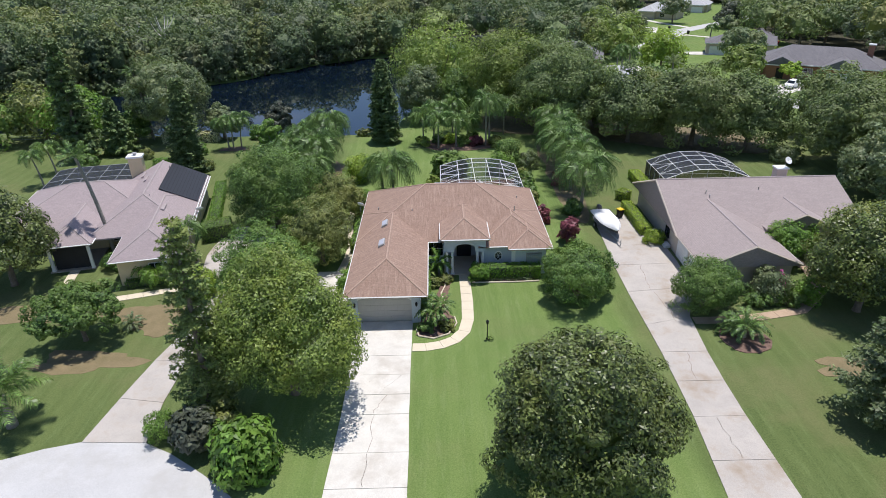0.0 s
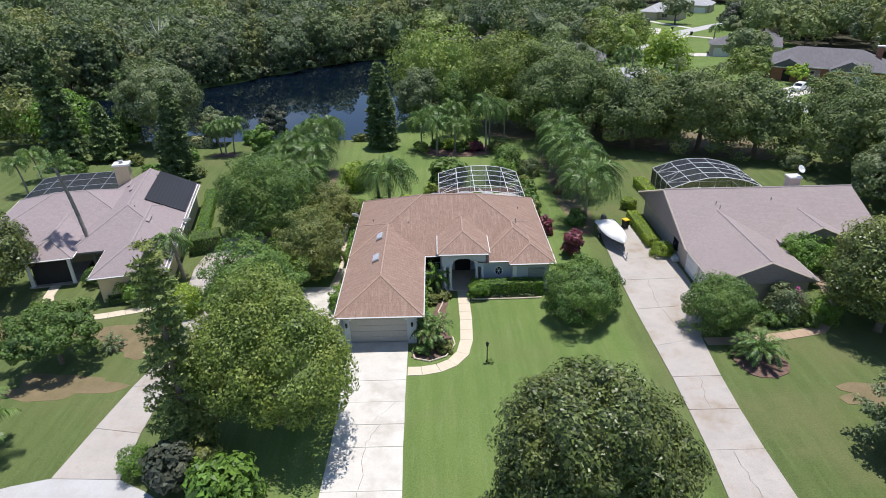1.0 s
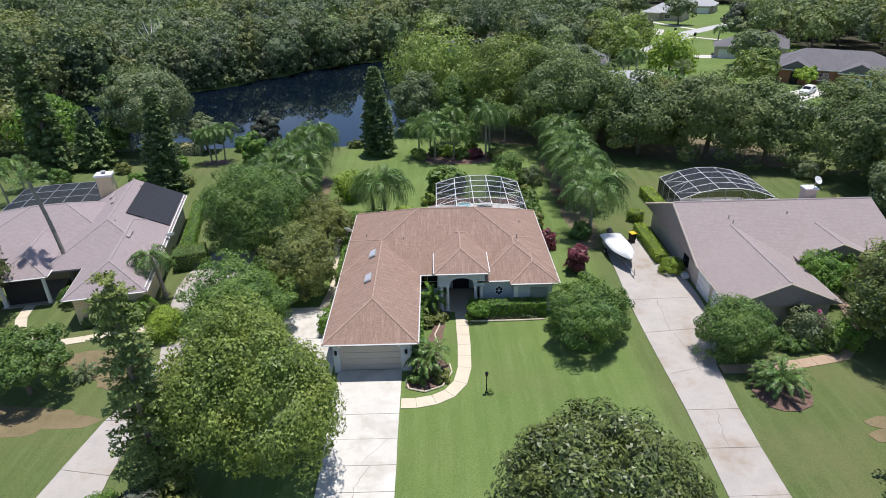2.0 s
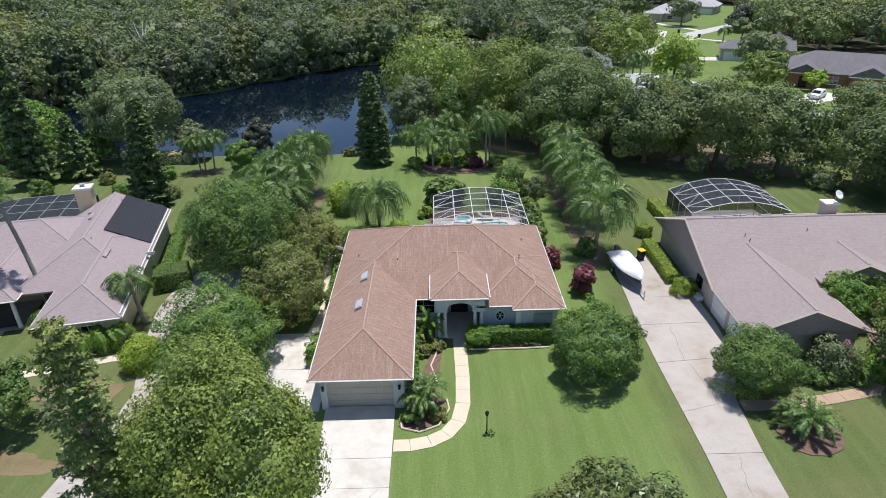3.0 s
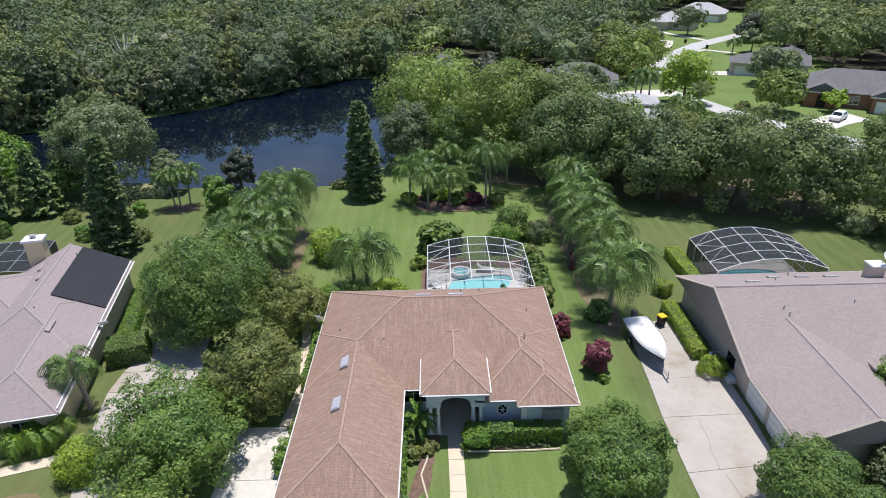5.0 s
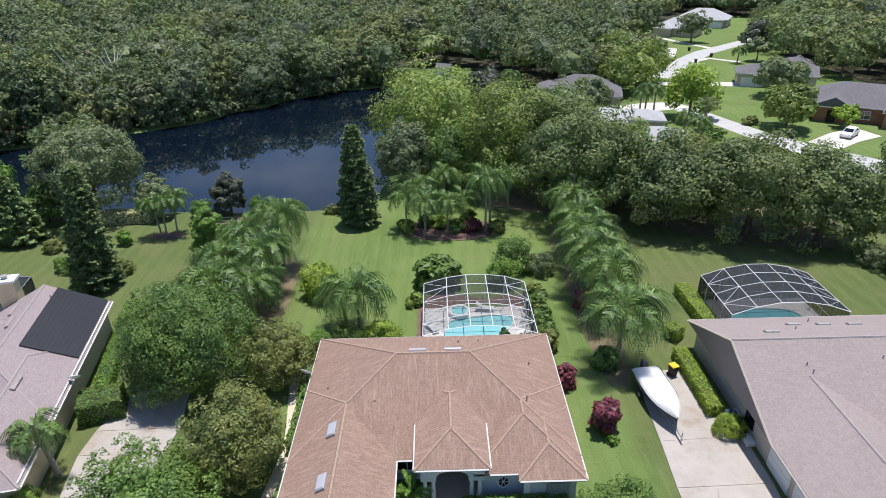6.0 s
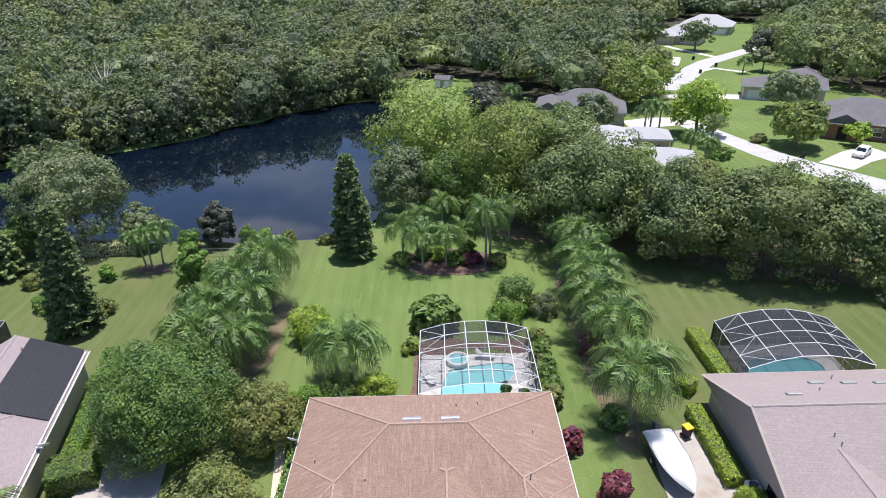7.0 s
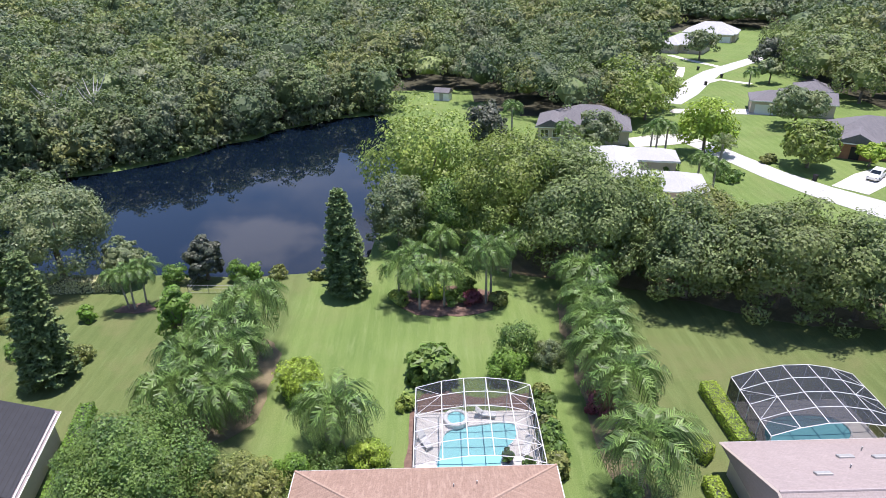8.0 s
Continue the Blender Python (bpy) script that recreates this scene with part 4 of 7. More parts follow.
def window(parent, x0, x1, z0, z1, y, cols=2, rows=2, frame=None, face="y", out=-1):
    """A window in a wall that faces along -y (or along x): frame, panes and sill."""
    y0, y1 = sorted((y, y + out * 0.06))
    at = (lambda u, v, z: (u, v, z)) if face == "y" else (lambda u, v, z: (v, u, z))
    loop = lambda e, v: [at(x0 + e, v, z0 + e), at(x1 - e, v, z0 + e), at(x1 - e, v, z1 - e), at(x0 + e, v, z1 - e)]
    ring = []
    for i in range(4):
        j = (i + 1) % 4
        ring += [(i, j, 4 + j, 4 + i), (8 + i, 12 + i, 12 + j, 8 + j), (i, 8 + i, 8 + j, j), (4 + i, 4 + j, 12 + j, 12 + i)]
    w = part("window", Form().add(loop(0, y0) + loop(0.06, y0) + loop(0, y1) + loop(0.06, y1), ring), frame or WHITE, parent)
    for i in range(1, cols):
        xx = x0 + (x1 - x0) * i / cols
        part("glazing_bar", Form().add([at(*p) for p in ((xx - 0.025, y0, z0 + 0.06), (xx + 0.025, y0, z0 + 0.06), (xx + 0.025, y1, z0 + 0.06), (xx - 0.025, y1, z0 + 0.06), (xx - 0.025, y0, z1 - 0.06), (xx + 0.025, y0, z1 - 0.06), (xx + 0.025, y1, z1 - 0.06), (xx - 0.025, y1, z1 - 0.06))], BOX_FACES), frame or WHITE, w)
    for i in range(1, rows):
        zz = z0 + (z1 - z0) * i / rows
        part("glazing_bar", Form().add([at(*p) for p in ((x0 + 0.06, y0 + 0.003, zz - 0.02), (x1 - 0.06, y0 + 0.003, zz - 0.02), (x1 - 0.06, y1 - 0.003, zz - 0.02), (x0 + 0.06, y1 - 0.003, zz - 0.02), (x0 + 0.06, y0 + 0.003, zz + 0.02), (x1 - 0.06, y0 + 0.003, zz + 0.02), (x1 - 0.06, y1 - 0.003, zz + 0.02), (x0 + 0.06, y1 - 0.003, zz + 0.02))], BOX_FACES), frame or WHITE, w)
    for i in range(cols):
        for j in range(rows):
            g = Form()
            a, b = x0 + (x1 - x0) * i / cols + 0.02, x0 + (x1 - x0) * (i + 1) / cols - 0.02
            c, d2 = z0 + (z1 - z0) * j / rows + 0.02, z0 + (z1 - z0) * (j + 1) / rows - 0.02
            e0, e1 = sorted((y + out * 0.005, y + out * 0.03))
            g.box(a, b, e0, e1, c, d2) if face == "y" else g.box(e0, e1, a, b, c, d2)
            part("pane", g, GLASS, w)
    s = Form()
    s0, s1 = sorted((y, y + out * 0.12))
    s.box(x0 - 0.08, x1 + 0.08, s0, s1, z0 - 0.1, z0) if face == "y" else s.box(s0, s1, x0 - 0.08, x1 + 0.08, z0 - 0.1, z0)
    part("sill", s, frame or WHITE, w)
    return w


def arch_wall(x0, x1, z0, z1, ax0, ax1, spring, rise, y0, y1, n=14):
    """A wall piece over an arched opening from ax0 to ax1."""
    f = Form()
    f.box(x0, ax0, y0, y1, z0, z1) if ax0 > x0 else None
    f.box(ax1, x1, y0, y1, z0, z1) if ax1 < x1 else None
    for i in range(n):
        a, b = ax0 + (ax1 - ax0) * i / n, ax0 + (ax1 - ax0) * (i + 1) / n
        h = lambda x: spring + rise * math.sqrt(max(0, 1 - ((x - (ax0 + ax1) / 2) / ((ax1 - ax0) / 2)) ** 2))
        f.add([(a, y0, h(a)), (b, y0, h(b)), (b, y1, h(b)), (a, y1, h(a)), (a, y0, z1), (b, y0, z1), (b, y1, z1), (a, y1, z1)],
              [(3, 2, 1, 0), (4, 5, 6, 7), (0, 1, 5, 4), (1, 2, 6, 5), (2, 3, 7, 6), (3, 0, 4, 7)])
    return f


def dish(parent_pos, name="satellite_dish", r=0.45, turn=0.0):
    """A satellite dish on a bent arm."""
    t = thing(name, "small white satellite dish on a bent arm at the eave", "satellite dish", "", "", Matrix.Translation(parent_pos) @ pose(0, 0, 0, 0, 0, turn))
    f = Form()
    f.tube([(0, 0, -0.5), (0, 0, 0.1), (0.0, -0.12, 0.3)], 0.03, 6)
    part("arm", f, GREY_METAL, t)
    b = Form()
    b.lathe([(0.02, 0.0), (r * 0.6, 0.05), (r, 0.16), (r - 0.02, 0.17), (r * 0.6, 0.07), (0.02, 0.025)], 18)
    o = part("reflector", b, WHITE, t, smooth=True)
    o.matrix_basis = pose(0, -0.15, 0.3, 50, 0, 0)
    c = Form()
    c.tube([(0, -0.15, 0.3), (0, -0.55, 0.62)], 0.018, 5)
    c.box(-0.04, 0.04, -0.6, -0.5, 0.58, 0.68)
    part("feed", c, GREY_METAL, t)
    return t


def vent_pipe(parent, x, y, z, h=0.35, r=0.05):
    part("vent_pipe", Form().tube([(x, y, z - 0.3), (x, y, z + h)], r, 8), GREY_METAL, parent)


def roof_vent(parent, x, y, z, L=1.1, w=0.42, slope=26.5, turn=0.0, mat=None):
    """A low box vent lying on the slope."""
    o = part("roof_vent", Form().box(-w / 2, w / 2, -L / 2, L / 2, -0.05, 0.13, 0.04), mat or GREY_METAL, parent)
    o.matrix_basis = pose(x, y, z, 0, 0, turn) @ pose(0, 0, 0, 0, slope, 0)
    return o


def main_house():
    t = thing("house", "single-storey pale blue stucco house with red-brown hipped shingle roof", "house")
    ZE = 3.09
    t.location = (0, 0, 0)
    # walls
    part("wall", Form().prism([(-7.5, 45.12), (-1.65, 45.12), (-1.65, 55.6), (1.0, 55.6), (1.0, 57.0), (4.3, 57.0), (4.3, 53.6), (7.2, 53.6), (7.2, 52.95), (10.5, 52.95), (10.5, 67.6), (-7.5, 67.6)], -0.1, ZE - 0.18), STUCCO_BLUE, t, "pale blue stucco walls")
    part("wall", arch_wall(-7.5, -1.65, -0.1, ZE - 0.18, -7.05, -2.4, 2.3, 0.42, 44.72, 45.1), STUCCO_BLUE, t, "stucco wall with a shallow arch over the garage door")
    # arched band over the garage
    band = Form()
    for i in range(18):
        h = lambda x: 2.3 + 0.42 * math.sqrt(max(0, 1 - ((x + 4.725) / 2.325) ** 2))
        a, b = -7.05 + 4.65 * i / 18, -7.05 + 4.65 * (i + 1) / 18
        band.add([(a, 44.66, h(a)), (b, 44.66, h(b)), (b, 44.73, h(b)), (a, 44.73, h(a)), (a, 44.66, h(a) + 0.16), (b, 44.66, h(b) + 0.16), (b, 44.73, h(b) + 0.16), (a, 44.73, h(a) + 0.16)],
                 [(3, 2, 1, 0), (4, 5, 6, 7), (0, 1, 5, 4), (1, 2, 6, 5), (2, 3, 7, 6), (3, 0, 4, 7)])
    part("trim", band, WHITE, t)
    g = part("garage_door", Form().box(-7.05, -2.4, 45.02, 45.1, 0.0, 2.72), GARAGE_DOOR, t, "beige sectional garage door, closed")
    for i in range(4):
        for j in range(8):
            part("panel", Form().box(-6.98 + j * 0.573, -6.5 + j * 0.573, 44.985, 45.02, 0.1 + i * 0.56, 0.56 + i * 0.56, 0.02), GARAGE_DOOR, g)
    for x in (-7.28, -1.98):
        l = part("wall_lamp", Form().lathe([(0.05, 0.0), (0.09, 0.06), (0.1, 0.28), (0.12, 0.32), (0.02, 0.44)], 8, (x, 44.58, 1.75)), DARK_METAL, t, "black wall lantern")
        part("bracket", Form().box(x - 0.04, x + 0.04, 44.58, 44.72, 1.98, 2.04), DARK_METAL, l)
    # porch
    part("porch_wall", arch_wall(0.55, 4.6, 2.55, 4.04, 1.55, 3.6, 2.9, 0.5, 53.0, 53.45), STUCCO_BLUE, t, "stucco porch front with a shallow arch")
    part("porch_wall", Form().box(0.55, 0.95, 53.45, 56.9, 2.55, 4.04), STUCCO_BLUE, t)
    part("porch_wall", Form().box(4.2, 4.6, 53.46, 56.9, 2.92, 4.04), STUCCO_BLUE, t)
    for x in (0.82, 1.35, 3.8, 4.33):
        c = part("column", Form().lathe([(0.19, 0.0), (0.19, 0.12), (0.15, 0.16), (0.14, 1.3), (0.12, 2.5), (0.16, 2.52), (0.18, 2.6)], 14, (x, 53.22, 0)), WHITE, t, "round white column")
        part("base", Form().box(x - 0.21, x + 0.21, 53.01, 53.43, -0.05, 0.1), WHITE, c)
    part("porch_floor", Form().box(0.5, 4.25, 53.0, 57.0, -0.1, 0.08), WALK_PALE, t)
    dr = part("front_door", Form().box(1.9, 3.4, 56.88, 56.98, 0.1, 2.4), DARK_ROOM, t, "dark double front door")
    part("transom", Form().box(1.4, 3.9, 56.9, 56.97, 2.45, 2.9), GLASS, dr)
    part("lantern", Form().lathe([(0.05, 0), (0.13, 0.1), (0.13, 0.35), (0.03, 0.5)], 8, (2.6, 54.6, 2.5)), DARK_METAL, t)
    # windows
    window(t, -1.4, 0.5, 0.9, 2.5, 55.58, 2, 2)
    ov = Form()
    ov.tube([(5.9 + 0.36 * math.cos(a), 53.57, 1.75 + 0.48 * math.sin(a)) for a in np.linspace(0, 2 * math.pi, 22)], 0.05, 6)
    o = part("oval_window", ov, WHITE, t, "oval window with a star lattice")
    gl = Form()
    gl.add([(5.9, 53.585, 1.75)] + [(5.9 + 0.35 * math.cos(a), 53.585, 1.75 + 0.47 * math.sin(a)) for a in np.linspace(0, 2 * math.pi, 22)], [(0, i + 1, i + 2) for i in range(21)])
    part("pane", gl, GLASS, o)
    la = Form()
    for a in (0.0, 1.047, 2.094):
        la.bar((5.9 - 0.34 * math.cos(a), 53.56, 1.75 - 0.46 * math.sin(a)), (5.9 + 0.34 * math.cos(a), 53.56, 1.75 + 0.46 * math.sin(a)), 0.035)
    part("lattice", la, WHITE, o)
    gb = part("glass_block_window", Form().box(8.55, 10.1, 52.9, 52.955, 0.75, 2.35), GREY_METAL, t, "bowed glass block window")
    block = None
    for i in range(8):
        for j in range(8):
            x, z = 8.59 + i * 0.187, 0.79 + j * 0.19
            m = pose(x, 52.86 - 0.1 * math.sin(math.pi * (i + 0.5) / 8), z)
            if block is None:
                block = part("block", Form().box(0.01, 0.175, 0, 0.06, 0.01, 0.175), GLASS_BLOCK, gb)
                block.matrix_basis = m
            else:
                share("block", block, gb, m)
    part("pilaster", Form().box(7.12, 7.5, 52.88, 52.96, 0, ZE - 0.2), WHITE, t)
    # roof
    r, caps = [], []
    hip(r, caps, -8.12, 11.0, 54.35, 68.15, ZE, 0.5, "x")
    hip(r, caps, -8.11, -1.02, 44.09, 61.5, ZE - 0.02, 0.5, "y")
    hip(r, caps, 3.9, 10.99, 53.0, 61.5, ZE - 0.02, 0.5, "y")
    hip(r, caps, 6.75, 10.98, 52.4, 59, ZE - 0.04, 0.5, "y")
    hip(r, caps, 0.2, 4.92, 52.4, 60.5, 4.2, 0.5, "y")
    roof = roof_parts(t, r, ROOF_BROWN, "weathered red-brown asphalt shingles with pale streaks")
    cap_parts(roof, caps, RIDGE_BROWN)
    eaves(t, WHITE, [((-8.12, 44.06, ZE), (-1.0, 44.06, ZE)), ((-1.0, 44.06, ZE), (-1.0, 54.3, ZE)), ((-8.14, 44.06, ZE), (-8.14, 68.15, ZE)), ((11.03, 52.4, ZE), (11.03, 68.15, ZE)),
                     ((6.75, 52.37, ZE), (11.0, 52.37, ZE)), ((4.95, 52.97, ZE), (6.75, 52.97, ZE)), ((-1.0, 54.32, ZE), (0.2, 54.32, ZE)), ((-8.12, 68.18, ZE), (11.0, 68.18, ZE)),
                     ((0.2, 52.37, 4.2), (4.92, 52.37, 4.2)), ((0.17, 52.4, 4.2), (0.17, 56.4, 4.2)), ((4.95, 52.4, 4.2), (4.95, 56.4, 4.2))])
    for y in (51.3, 55.7):
        sk = part("skylight", Form().box(-0.32, 0.32, -0.62, 0.62, -0.06, 0.14, 0.05), GREY_METAL, t, "grey framed domed skylight")
        sk.matrix_basis = pose(-5.25, y, 4.55) @ pose(0, 0, 0, 0, -26.5, 0)
        gl2 = part("pane", Form().box(-0.25, 0.25, -0.55, 0.55, 0.14, 0.17, 0.02), GLASS_PALE, sk)
    for x in (0.3, 2.9):
        roof_vent(t, x, 61.9, 6.28, 1.25, 0.45, 26.5, 90, GLASS_PALE)
    for x, y, z in ((0.6, 56.2, 4.0), (7.9, 58.0, 4.9), (8.7, 62.5, 4.2), (-6.3, 60.5, 4.0), (-2.6, 58.0, 4.8), (3.4, 64.9, 4.7), (5.0, 65.3, 4.5)):
        vent_pipe(t, x, y, z, 0.28)
    return t


GLASS_BLOCK = glass("glass block", (0.34, 0.38, 0.42), 0.2)
GLASS_PALE = glass("pale skylight dome", (0.42, 0.42, 0.47), 0.25)
main_house()
dish((-8.55, 63.0, 3.15), turn=160)


def local(m, x, y, z=0.0):
    return tuple(m @ Vector((x, y, z)))


def left_house():
    """The house turned a little away; its own axes start at the front corner of the garage wing."""
    m = pose(-24.75, 53.0, 0, 0, 0, 11.5)
    t = thing("house", "single-storey cream house with taupe shingle roof and black solar mat", "house", "", "", m)
    ZE = 2.9
    part("wall", Form().prism([(-6.2, 0.6), (-0.6, 0.6), (-0.6, 22.6), (-19.7, 22.6), (-19.7, 11.5), (-14.2, 11.5), (-14.2, 10), (-9.6, 10), (-9.6, 10.6), (-6.2, 10.6)], -0.1, ZE - 0.18), STUCCO_CREAM, t, "cream stucco walls")
    window(t, -3.4, -1.7, 0.9, 2.2, 0.58, 3, 2)
    window(t, -9.2, -7.3, 0.6, 2.9, 10.55, 3, 4)
    # porch
    for x in (-13.7, -10.0):
        part("column", Form().lathe([(0.24, 0), (0.22, 0.1), (0.18, 0.2), (0.16, 2.9), (0.22, 3.05)], 12, (x, 5.35, 0)), WHITE, t, "white round porch column")
    part("porch_floor", Form().box(-14, -9.7, 5.1, 10, -0.1, 0.1), CONCRETE_OLD, t)
    part("porch_screen", Form().box(-13.5, -10.2, 5.6, 5.66, 0.1, 3.0), DARK_ROOM, t, "dark screened porch opening")
    r, caps = [], []
    hip(r, caps, -6.75, 0, 0, 16, ZE, 0.5, "y")
    hip(r, caps, -10.4, -0.01, 6, 23.0, ZE - 0.02, 0.5, "y", "b")
    hip(r, caps, -20.3, -4, 10.0, 22.98, ZE - 0.01, 0.42, "x")
    hip(r, caps, -14.3, -9.4, 4.8, 17, 3.0, 0.5, "y")
    roof = roof_parts(t, r, ROOF_GREY, "taupe asphalt shingles")
    cap_parts(roof, caps, RIDGE_GREY)
    part("gable", Form().add([(-10.0, 22.7, ZE - 0.1), (-0.4, 22.7, ZE - 0.1), (-5.2, 22.7, ZE + 2.4), (-10.0, 22.5, ZE - 0.1), (-0.4, 22.5, ZE - 0.1), (-5.2, 22.5, ZE + 2.4)], [(0, 2, 1), (3, 4, 5), (0, 1, 4, 3), (1, 2, 5, 4), (2, 0, 3, 5)]), STUCCO_CREAM, t)
    eaves(t, WHITE, [((-6.75, -0.03, ZE), (0, -0.03, ZE)), ((0.03, 0, ZE), (0.03, 23, ZE)), ((-6.78, 0, ZE), (-6.78, 10.6, ZE)), ((-14.3, 4.77, 3.0), (-9.4, 4.77, 3.0)), ((-9.37, 4.8, 3.0), (-9.37, 10.0, 3.0)), ((-9.4, 9.97, ZE), (-6.75, 9.97, ZE)), ((-20.33, 10.6, ZE), (-20.33, 23, ZE))])
    sp = part("solar_mat", Form().box(-2.15, 2.15, 0, 9.3, 0.03, 0.09), SOLAR, t, "black pool-heating mat on the slope")
    sp.matrix_basis = pose(-2.25, 13.6, 4.05) @ pose(0, 0, 0, 0, 26.565, 0)
    rb = Form()
    for i in range(12):
        rb.box(-2.1 + i * 0.36, -2.06 + i * 0.36, 0.05, 9.25, 0.09, 0.105)
    part("rib", rb, RUBBER, sp)
    pp = Form()
    pp.tube([(-0.15, 0.3, 3.06), (-0.15, 22.6, 3.06)], 0.06, 6)
    part("pipe", pp, WHITE, t)
    for u, v in ((-7.1, 20.3), (-6.2, 17.5), (-3.0, 9.3)):
        z = ZE + 0.5 * min(u + 10.4, -u)
        roof_vent(t, u, v, z + 0.04, 1.6, 0.35, -26.5 if u < -5.2 else 26.5, 0, RIDGE_GREY)
    vent_pipe(t, -4.6, 11.3, 5.0); vent_pipe(t, -4.2, 21.2, 4.95)
    ch = part("chimney", Form().box(-9.3, -7.7, 23.05, 24.2, -0.1, 6.0, 0.02), STUCCO_CREAM, t, "cream stucco chimney")
    part("cap", Form().box(-9.45, -7.55, 22.9, 24.35, 6.0, 6.25, 0.04), WHITE, ch)
    part("flue", Form().lathe([(0.2, 0), (0.2, 0.2), (0.32, 0.22), (0.32, 0.3)], 10, (-8.5, 23.6, 6.25)), GREY_METAL, ch)
    dish(local(m, 0.35, 10.4, 2.95), turn=200)
    return m


LEFT = left_house()


def right_house():
    t = thing("house", "single-storey tan stucco house with taupe gabled shingle roof", "house")
    ZE = 2.8
    part("wall", Form().prism([(24.7, 49.4), (32.6, 49.4), (32.6, 57.2), (43.0, 57.2), (43.0, 69.6), (24.7, 69.6)], -0.1, ZE - 0.15), STUCCO_TAN, t, "tan stucco walls")
    r, caps = [], []
    hip(r, None, 24.0, 43.6, 55.2, 70.2, ZE, 0.42, "x", "fb")
    hip(r, None, 24.02, 33.2, 48.6, 64.4, ZE, 0.42, "y", "f")
    hip(r, None, 33.0, 40.4, 55.2, 63.5, 3.2, 0.42, "y", "f")
    roof = roof_parts(t, r, ROOF_TAUPE, "taupe asphalt shingles")
    for a, b in (((24.0, 62.7, 5.93), (43.6, 62.7, 5.93)), ((28.6, 48.6, 4.7), (28.6, 59.75, 4.7)), ((36.7, 55.2, 4.72), (36.7, 59.8, 4.72))):
        caps.append(Form().tube([a, b], 0.1, 6))
    cap_parts(roof, caps, RIDGE_GREY)
    part("gable", Form().add([(24.66, 55.6, ZE - 0.16), (24.66, 69.8, ZE - 0.16), (24.66, 62.7, 5.75), (24.9, 55.6, ZE - 0.16), (24.9, 69.8, ZE - 0.16), (24.9, 62.7, 5.75)], [(0, 2, 1), (3, 4, 5), (0, 1, 4, 3), (1, 2, 5, 4), (2, 0, 3, 5)]), STUCCO_TAN, t)
    part("gable", Form().add([(42.75, 55.6, ZE - 0.16), (42.75, 69.8, ZE - 0.16), (42.75, 62.7, 5.75), (43.0, 55.6, ZE - 0.16), (43.0, 69.8, ZE - 0.16), (43.0, 62.7, 5.75)], [(0, 2, 1), (3, 4, 5), (0, 1, 4, 3), (1, 2, 5, 4), (2, 0, 3, 5)]), STUCCO_TAN, t)
    g = Form()
    for i in range(16):
        s0, s1 = i / 16, (i + 1) / 16
        xa, xb = 24.6 + 8.0 * s0, 24.6 + 8.0 * s1
        top = lambda x: ZE - 0.17 + 0.42 * (4.6 - abs(x - 28.6)) - 0.05
        ar = lambda x: 1.6 + 1.5 * math.sqrt(max(0, 1 - ((x - 28.6) / 1.9) ** 2)) if abs(x - 28.6) < 1.9 else -0.1
        g.add([(xa, 49.1, ar(xa)), (xb, 49.1, ar(xb)), (xb, 49.38, ar(xb)), (xa, 49.38, ar(xa)), (xa, 49.1, top(xa)), (xb, 49.1, top(xb)), (xb, 49.38, top(xb)), (xa, 49.38, top(xa))],
              [(3, 2, 1, 0), (4, 5, 6, 7), (0, 1, 5, 4), (1, 2, 6, 5), (2, 3, 7, 6), (3, 0, 4, 7)])
    part("gable", g, STUCCO_TAN, t, "stucco gable with an arched niche")
    e = Form()
    for i in range(14):
        xa, xb = 33.5 + 6.4 * i / 14, 33.5 + 6.4 * (i + 1) / 14
        top = lambda x: 3.05 + 0.42 * (3.7 - abs(x - 36.7)) - 0.06
        ar = lambda x: 1.7 + 1.35 * math.sqrt(max(0, 1 - ((x - 36.7) / 1.3) ** 2)) if abs(x - 36.7) < 1.3 else -0.1
        e.add([(xa, 55.7, ar(xa)), (xb, 55.7, ar(xb)), (xb, 56.0, ar(xb)), (xa, 56.0, ar(xa)), (xa, 55.7, top(xa)), (xb, 55.7, top(xb)), (xb, 56.0, top(xb)), (xa, 56.0, top(xa))],
              [(3, 2, 1, 0), (4, 5, 6, 7), (0, 1, 5, 4), (1, 2, 6, 5), (2, 3, 7, 6), (3, 0, 4, 7)])
    part("gable", e, STUCCO_TAN, t, "entrance gable with an arch")
    tr = Form()
    tr.tube([(36.7 + 1.4 * math.cos(a), 55.68, 1.7 + 1.45 * math.sin(a)) for a in np.linspace(0, math.pi, 16)], 0.1, 6)
    part("trim", tr, WHITE, t)
    eaves(t, STUCCO_TAN, [((23.97, 48.6, ZE), (23.97, 55.3, ZE))])
    eaves(t, WHITE, [((33.23, 48.6, ZE), (33.23, 55.2, ZE)), ((24.0, 70.23, ZE), (43.6, 70.23, ZE))])
    # rake boards
    for a, b in (((23.98, 55.2, ZE), (23.98, 62.7, 5.95)), ((23.98, 70.2, ZE), (23.98, 62.7, 5.95)), ((24.0, 48.58, ZE), (28.6, 48.58, 4.74)), ((33.2, 48.58, ZE), (28.6, 48.58, 4.74)), ((33.0, 55.18, 3.2), (36.7, 55.18, 4.76)), ((40.4, 55.18, 3.2), (36.7, 55.18, 4.76))):
        part("rake", Form().bar(Vector(a) - Vector((0, 0, 0.08)), Vector(b) - Vector((0, 0, 0.08)), 0.15), STUCCO_TAN, t)
    window(t, 58.6, 59.8, 0.9, 2.3, 24.69, 2, 2, DARK_METAL, "x")
